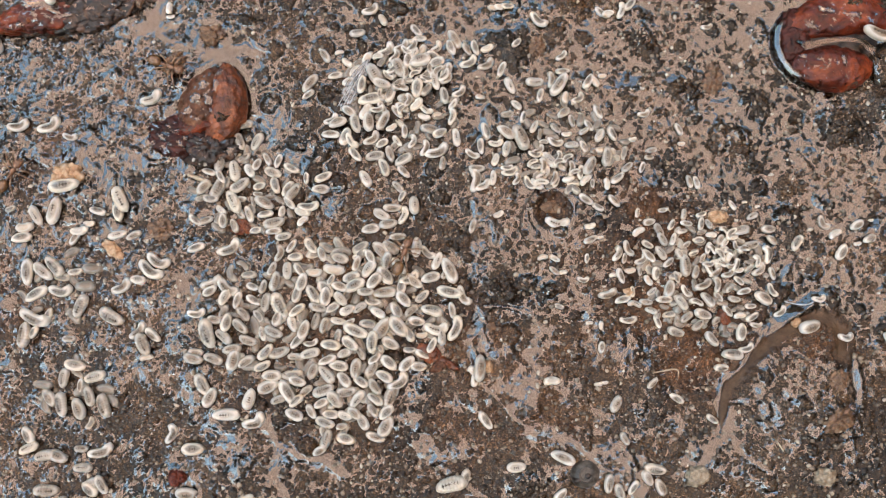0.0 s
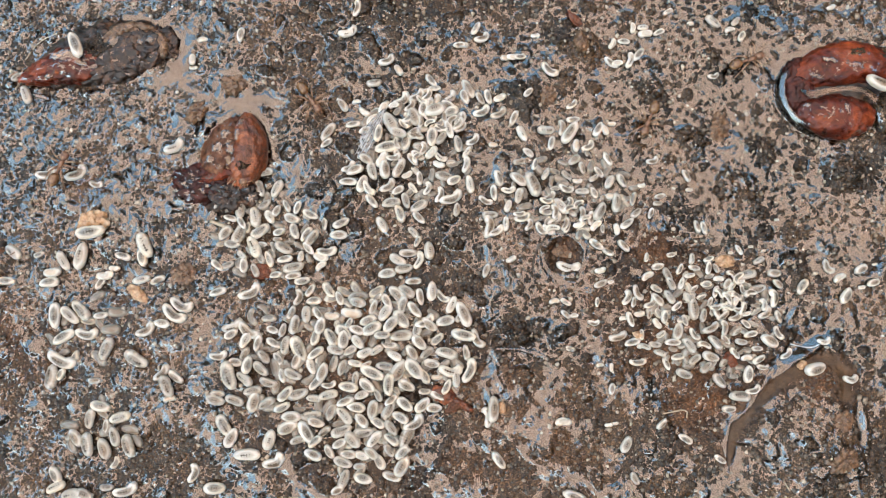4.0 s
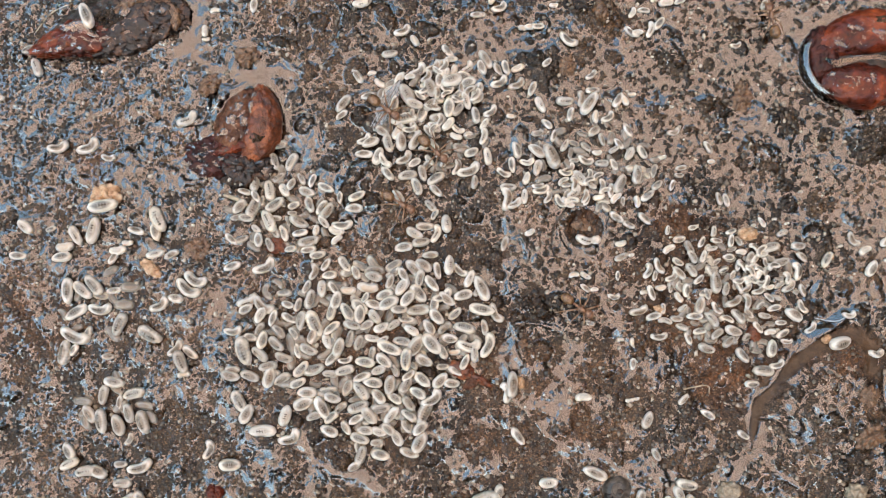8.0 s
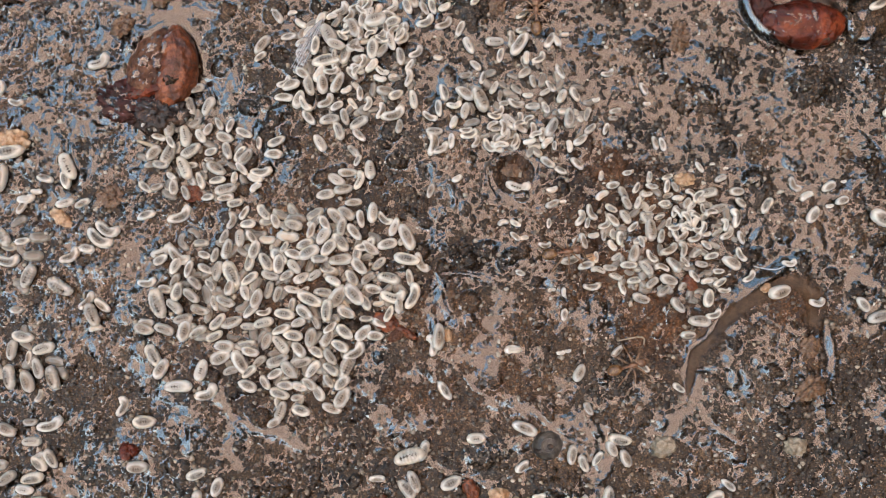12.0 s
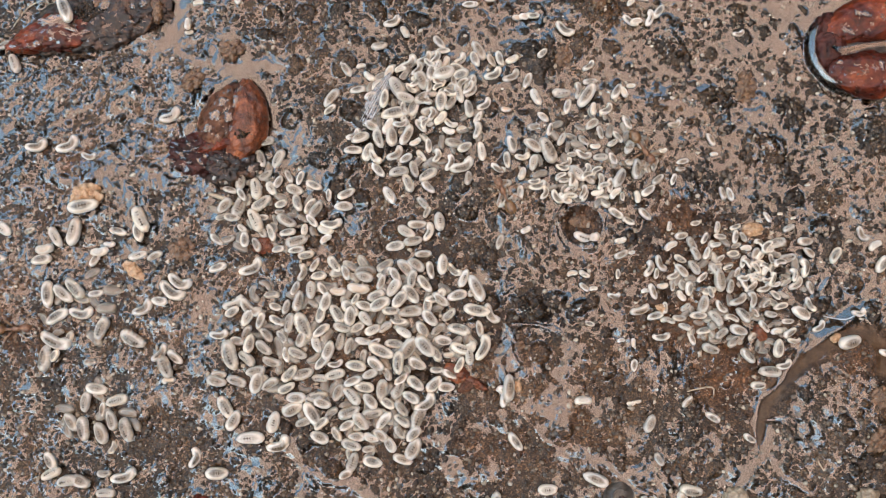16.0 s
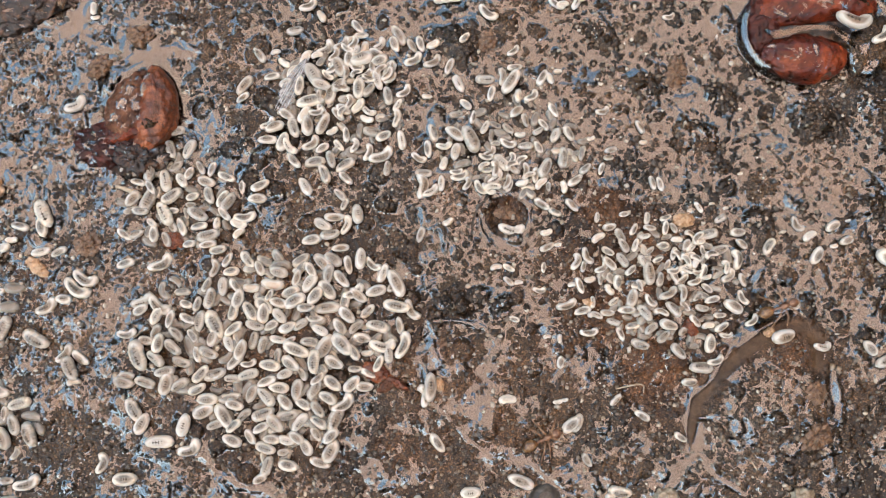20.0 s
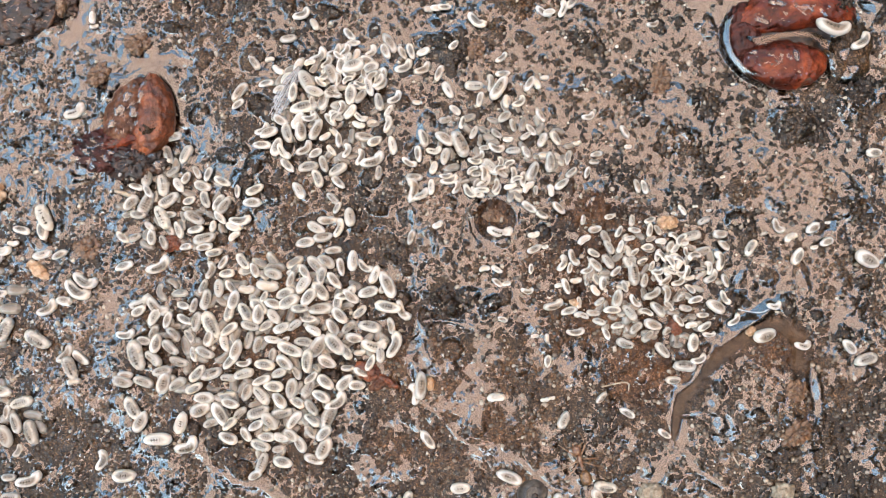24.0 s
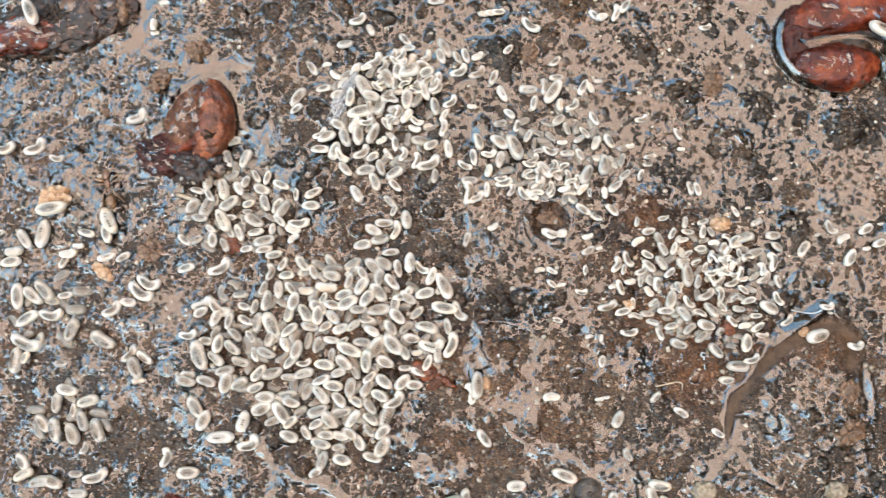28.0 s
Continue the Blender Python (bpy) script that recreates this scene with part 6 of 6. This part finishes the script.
brood_rim()
brood_crown()
brood_north()
brood_east_arm()
brood_shoulder()
brood_west()
brood_heap()
brood_heap_foot()
brood_east_pile()
brood_south()
brood_south_edge()
brood_north_edge()
brood_east_edge()


def brood_gaps():
    """More larvae of the same kinds where the piles would show bare soil."""
    rnd = random.Random(31)
    for x, y, rx, ry, kinds, least, most, count in ((-7.2, 0.6, 8.0, 5.2, "ooosgg", 1.2, 1.55, 38), (-6.5, -4.6, 3.6, 2.6, "oog", 1.15, 1.45, 8), (-13.5, 10.3, 3.6, 2.8, "ogs", 1.1, 1.4, 10), (18.6, 3.6, 4.4, 3.8, "sbg", 0.95, 1.25, 16), (-2.6, 16.8, 4.2, 3.8, "sbo", 1.0, 1.25, 12)):
        laid = tries = 0
        while laid < count and tries < 2000:
            tries += 1
            a, r = rnd.uniform(0, 6.283), math.sqrt(rnd.random())
            px, py = x + rx * r * math.cos(a), y + ry * r * math.sin(a)
            if min((px - qx) ** 2 + (py - qy) ** 2 for qx, qy, _ in LAID) > 0.72:
                brood(rnd.choice(kinds), px, py, rnd.uniform(least, most), rnd.uniform(0, 180))
                laid += 1


brood_gaps()


def brood_small_fry():
    """The smallest curled larvae, heaped on the crown and in the middle of the east pile."""
    rnd = random.Random(9)
    for x, y, rx, ry, count in ((-1.4, 18.7, 3.2, 2.6, 20), (21.2, 5.6, 1.9, 1.7, 12), (8.6, 12.6, 3.4, 2.2, 12)):
        for _ in range(count):
            a, r = rnd.uniform(0, 6.283), math.sqrt(rnd.random())
            brood("b", x + rx * r * math.cos(a), y + ry * r * math.sin(a), rnd.uniform(0.85, 1.12), rnd.uniform(0, 360))


brood_small_fry()


def buried_brood():
    """Larvae half buried between the others of each pile, past counting, in one mesh; the shade of the gaps is in their
    dark skin.
    """
    rnd = random.Random(21)
    verts, faces, along, crown, luck = [], [], [], [], []
    forms = [grub_mesh(w, b, r, 2.8, 14, 10) for w, b, r in ((0.44, 0.2, 0.02), (0.46, 0.5, 0.05), (0.42, 1.2, 0.02), (0.52, 0.15, 0.01))]
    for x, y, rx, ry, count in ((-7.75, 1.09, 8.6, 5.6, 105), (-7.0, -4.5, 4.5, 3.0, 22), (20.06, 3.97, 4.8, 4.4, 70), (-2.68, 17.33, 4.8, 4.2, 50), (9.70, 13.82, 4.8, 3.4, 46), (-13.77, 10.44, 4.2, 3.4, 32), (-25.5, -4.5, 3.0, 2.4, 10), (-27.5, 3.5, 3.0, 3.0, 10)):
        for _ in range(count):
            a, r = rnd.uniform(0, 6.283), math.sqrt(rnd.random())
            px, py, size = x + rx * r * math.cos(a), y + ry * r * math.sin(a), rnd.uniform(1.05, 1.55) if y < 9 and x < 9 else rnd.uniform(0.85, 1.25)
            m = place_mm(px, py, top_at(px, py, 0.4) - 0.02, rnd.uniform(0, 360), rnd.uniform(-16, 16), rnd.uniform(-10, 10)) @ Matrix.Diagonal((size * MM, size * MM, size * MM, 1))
            v, f, u, c = rnd.choice(forms)
            n, chance = len(verts), rnd.random()
            verts += [m @ Vector(p) for p in v]
            faces += [tuple(n + i for i in q) for q in f]
            along += u
            crown += c
            luck += [chance] * len(v)
    me = bpy.data.meshes.new("buried_larvae")
    me.from_pydata(verts, [], faces)
    for key, values in (("along", along), ("crown", crown), ("luck", luck)):
        me.attributes.new(key, "FLOAT", "POINT").data.foreach_set("value", values)
    me.polygons.foreach_set("use_smooth", [True] * len(me.polygons))
    me.materials.append(GRUB_SHADED)
    tagged(new("buried_larvae", me), "larvae half buried within the piles, coloured dark for the shade there", "larvae", kind="stuff")


buried_brood()

# ---- ants ----


def leg_mesh(side, reach, swing):
    """A bent ant leg from its hip at the origin: thigh up, shin down, foot."""
    c, s = math.cos(radians(swing)), math.sin(radians(swing))
    pts = [(0, 0, 0), (0.28, 0.1, 0.16), (0.62, 0.2, 0.22), (0.98, 0.28, -0.12), (1.22, 0.34, -0.42), (1.42, 0.4, -0.52)]
    out = []
    for along, _, up in pts:
        d = along * reach
        out.append((d * s, side * d * c, up))
    return tube(out, [0.075, 0.06, 0.055, 0.045, 0.03, 0.018], 7)


def make_ant():
    """A small amber worker ant, head towards +x, feet at z = 0."""
    ant = new("ant")
    ant.empty_display_size = MM
    tagged(ant, "small amber-brown worker ant walking among the brood", "ant", "worker ants of the nest")

    def at(x, z, tilt=0.0):
        def move(p):
            return Vector((x + p.x, p.y, z + p.z + tilt * p.x))
        return move
    part("thorax", merge(blob(0.34, 0.21, 0.2, 1, 0.05, 1.0, 12, 18, at(0.28, 0.58)), ), ANT_BODY, ant)
    part("waist", tube([(0.05, 0, 0.56), (-0.12, 0, 0.55), (-0.22, 0, 0.62), (-0.32, 0, 0.55), (-0.46, 0, 0.56), (-0.56, 0, 0.55)], [0.15, 0.09, 0.13, 0.07, 0.12, 0.08], 10), ANT_BODY, ant)
    gaster = part("gaster", blob(0.56, 0.42, 0.38, 2, 0.03, 1.0, 16, 22, at(-1.05, 0.55)), ANT_GASTER, ant, "glossy brown abdomen")
    head = part("head", blob(0.36, 0.33, 0.24, 4, 0.04, 1.0, 14, 20, at(0.92, 0.60, -0.15)), ANT_BODY, ant)
    for side in (-1, 1):
        part("mandible", tube([(1.18, side * 0.14, 0.52), (1.34, side * 0.13, 0.47), (1.42, side * 0.03, 0.45)], [0.06, 0.05, 0.02], 6), ANT_LEG, head)
        part("eye", blob(0.05, 0.04, 0.05, 5, 0.0, 1.0, 6, 8, lambda p: p + Vector((0.96, side * 0.29, 0.68))), SEED_BLACK, head)
        part("antenna", tube([(1.12, side * 0.12, 0.68), (1.25, side * 0.42, 0.82), (1.32, side * 0.62, 0.8), (1.55, side * 0.66, 0.6), (1.8, side * 0.62, 0.42), (1.92, side * 0.58, 0.36)], [0.035, 0.03, 0.03, 0.03, 0.045, 0.03], 6), ANT_LEG, ant)
    for x, swing in ((0.48, 38), (0.26, -6), (0.06, -46)):
        for side in (-1, 1):
            leg = part("leg", leg_mesh(side, 1.0 if swing > -40 else 1.15, swing), ANT_LEG, ant)
            leg.matrix_basis = place_mm(x, side * 0.13, 0.52)
    return ant


ANT = make_ant()


def ant_rows(path):
    """Rows for walk() from times and places in millimetres: each ant heads where it goes."""
    rows, turn = [], None
    for i, (t, x, y) in enumerate(path):
        ax, ay = path[max(i - 1, 0)][1:]
        bx, by = path[min(i + 1, len(path) - 1)][1:]
        want = math.degrees(math.atan2(by - ay, bx - ax))
        if turn is None:
            turn = want
        elif math.hypot(bx - ax, by - ay) > 0.6:
            turn += max(-80, min(80, (want - turn + 180) % 360 - 180))
        pile = max([0.0] + [0.95 - 0.4 * math.hypot(a - x, c - y) for a, c, r in LAID if abs(a - x) < 1.6 and abs(c - y) < 1.6])
        rows.append((t, place_mm(x, y, top_at(x, y, 0.6) + 0.12 + pile, turn)))
    return rows


ANT_PATHS = (
    # over the kernel to the shoulder of the heap, then away
    [(0.0, -19.79, 19.67), (0.8, -18.10, 19.02), (1.4, -16.77, 18.30), (2.0, -17.71, 19.12), (2.5, -16.43, 18.88), (4.5, -15.73, 14.34), (5.0, -13.57, 14.15), (5.5, -13.93, 14.64), (6.0, -14.54, 14.65),
     (6.5, -14.44, 13.73), (7.0, -9.93, 14.43), (7.5, -8.05, 12.28), (8.0, -4.82, 10.63), (8.5, -4.87, 10.30), (9.0, -7.94, 12.33), (9.5, -9.29, 15.25), (10.0, -11.77, 21.64), (10.5, -15.0, 36.0), (28.0, -16.0, 38.0)],
    # about the brood at the west edge
    [(0.0, -30.86, 11.38), (0.8, -28.99, 14.22), (1.4, -29.48, 14.05), (2.0, -29.48, 14.83), (2.5, -30.00, 14.40), (4.5, -29.05, 15.58), (5.0, -30.05, 14.61), (5.5, -30.96, 15.47), (6.0, -32.77, 17.14), (6.5, -34.39, 19.68), (7.0, -40.0, 16.0), (28.0, -40.5, 18.0)],
    # a short visit to the orange crumb
    [(0.0, -39.5, 4.0), (2.5, -39.0, 5.0), (4.5, -32.04, 9.10), (5.0, -29.92, 8.97), (5.5, -29.12, 9.23), (6.0, -32.51, 10.97), (6.5, -34.93, 12.13), (7.0, -40.0, 9.0), (28.0, -40.5, 6.0)],
    # in at the top, over the crown of the pile, out again
    [(0.0, -19.0, 34.0), (2.5, -18.0, 32.0), (4.5, -7.93, 17.83), (5.0, -6.37, 17.21), (5.5, -4.75, 18.06), (6.0, -3.99, 17.45), (6.5, -3.85, 18.17), (7.0, -4.67, 17.72), (7.5, -3.77, 17.32), (8.0, -2.26, 14.50), (8.5, -1.44, 15.14),
     (9.0, -1.73, 16.70), (9.5, -1.44, 17.14), (10.0, 2.06, 17.04), (10.5, 3.55, 21.76), (11.0, 4.0, 32.0), (28.0, 5.0, 37.0)],
    # the long round: crown, top edge, east arm, east pile, out past the pool
    [(0.0, -5.0, 38.0), (6.0, -4.77, 30.62), (6.5, -4.80, 27.96), (7.0, -5.12, 24.67), (7.5, -5.82, 19.77), (8.0, -5.91, 17.69), (8.5, -0.52, 15.93), (9.0, 4.08, 16.68), (9.5, 7.52, 19.56), (10.0, 10.56, 20.30), (10.5, 10.08, 20.02),
     (11.0, 10.68, 20.19), (12.0, 10.54, 20.30), (12.5, 9.98, 21.09), (14.5, 10.46, 21.81), (15.0, 10.98, 20.62), (15.5, 11.68, 16.16), (16.0, 13.16, 14.13), (16.5, 15.55, 10.07), (17.0, 17.69, 9.86), (17.5, 18.94, 9.14),
     (18.0, 20.61, 6.67), (18.5, 21.20, 4.83), (19.0, 21.69, 0.75), (19.5, 22.86, 1.78), (20.0, 27.18, 2.26), (20.5, 30.77, 4.41), (21.0, 32.72, 6.18), (21.5, 35.97, 7.20), (23.5, 40.0, 8.0), (28.0, 40.5, 6.0)],
    # out of the heap to the clods by the split seed
    [(0.0, -2.16, 5.44), (0.4, -0.98, 8.48), (0.8, 0.59, 12.53), (1.4, 1.12, 16.73), (2.0, 7.48, 21.56), (2.5, 18.04, 22.50), (4.5, 23.47, 24.46), (5.0, 23.85, 24.75), (5.5, 23.93, 24.74), (6.5, 23.70, 24.50), (7.5, 23.71, 24.58), (8.0, 23.14, 24.63),
     (8.5, 22.89, 24.54), (9.5, 24.0, 34.0), (28.0, 25.0, 38.0)],
    # east arm and away over the film
    [(0.0, 20.0, 37.0), (2.5, 22.84, 28.10), (4.5, 13.95, 15.12), (5.0, 15.88, 12.15), (5.5, 13.45, 13.58), (6.0, 13.50, 16.95), (6.5, 17.01, 23.08), (7.0, 16.73, 27.06), (7.5, 17.0, 33.0), (28.0, 18.0, 38.0)],
    # from the south to the east pile, on to the crown, out at the top
    [(0.0, 4.0, -21.0), (6.0, 3.0, -16.0), (6.5, 3.77, -3.60), (7.0, 7.28, 2.01), (7.5, 8.15, 2.96), (8.0, 8.26, 2.95), (8.5, 8.01, 2.30), (9.0, 7.58, 2.38), (9.5, 7.69, 2.25), (10.5, 13.87, 4.10), (11.0, 11.56, 3.06),
     (11.5, 11.11, 2.84), (12.5, 14.26, 3.51), (14.5, 16.73, 3.57), (15.0, 11.00, 4.43), (15.5, 6.01, 7.34), (16.0, 3.17, 10.93), (16.5, 2.25, 15.56), (17.0, 2.68, 19.44), (17.5, 8.44, 23.28), (18.0, 8.32, 25.55), (18.5, 4.0, 33.0), (28.0, 3.0, 38.0)],
    # a run over the bare soil in the south
    [(0.0, 22.0, -21.0), (9.5, 20.0, -17.0), (10.0, 13.63, -12.42), (10.5, 13.67, -5.92), (11.0, 16.85, -7.84), (11.5, 14.53, -7.73), (12.0, 16.63, -4.81), (12.5, 20.21, -6.15), (14.5, 26.0, -18.0), (28.0, 28.0, -21.0)],
    # over the mound and out to the east
    [(0.0, 36.0, -21.0), (16.5, 33.0, -16.0), (17.0, 27.73, -10.38), (17.5, 27.81, -7.04), (18.0, 32.06, -2.57), (18.5, 32.26, -2.81), (19.0, 39.0, -1.0), (28.0, 40.5, 2.0)],
    # dragging a larva along the south
    [(0.0, -2.0, -22.0), (19.0, -2.0, -18.5), (19.5, 6.39, -9.39), (20.0, 10.97, -6.29), (20.5, 15.00, -5.49), (21.0, 22.41, -9.22), (21.5, 24.0, -18.0), (28.0, 28.0, -22.0)],
    # resting by the shell
    [(0.0, 9.0, -23.0), (21.5, 9.5, -19.0), (23.5, 14.26, -7.89), (24.5, 14.07, -8.27), (25.0, 13.49, -8.18), (25.5, 16.38, -8.79), (26.0, 16.75, -10.39), (26.5, 16.0, -18.0), (28.0, 18.0, -22.0)],
    # peeping in from the west
    [(0.0, -41.0, 2.0), (15.5, -39.0, 0.5), (16.0, -31.89, 1.84), (16.5, -29.40, 1.04), (17.0, -29.23, 0.64), (17.5, -38.5, 0.0), (28.0, -41.0, -2.0)],
    # coming to the crumb at the very end
    [(0.0, -41.0, 14.0), (26.5, -38.0, 11.0), (27.0, -27.41, 9.77), (27.5, -22.66, 10.72), (28.0, -22.90, 12.00)],
)


def motions():
    """All ants on their paths, legs in alternating threes; one larva carried along."""
    routes = [ant_rows(path) for path in ANT_PATHS]
    ants = [ANT] + [copy_thing(ANT, rows[0][1]) for rows in routes[1:]]
    load = brood("o", 13.01, -4.92, 1.7, 40, 0.5)
    for ant, rows, path in zip(ants, routes, ANT_PATHS):
        walk(ant, rows)
        legs = [o for o in ant.children if o.name.startswith("leg")]
        legs.sort(key=lambda o: o.name)
        shown = [t for t, x, y in path if abs(x) < 38 and -17 < y < 31]
        first, last = max(0.0, shown[0] - 0.6), min(28.0, shown[-1] + 0.6)
        for k, leg in enumerate(legs):
            hip = leg.matrix_basis.copy()
            beats = [(0.0, 0.0)] if first > 0.1 else []
            t, up = first, 1 if (k + k // 2) % 2 else -1
            while t < last:
                beats.append((round(t, 2), 16.0 * up))
                t, up = t + 0.4, -up
            if beats[-1][0] < 27.9:
                beats.append((28.0, 0.0))
            walk(leg, [(t, hip @ pose(0, 0, 0, 0, 0, a)) for t, a in beats])
    carried = [(t, place_mm(x + 1.9, y + 0.9, top_at(x + 1.9, y + 0.9) + 0.45, 40)) for t, x, y in ANT_PATHS[10]]
    walk(load, carried)


motions()
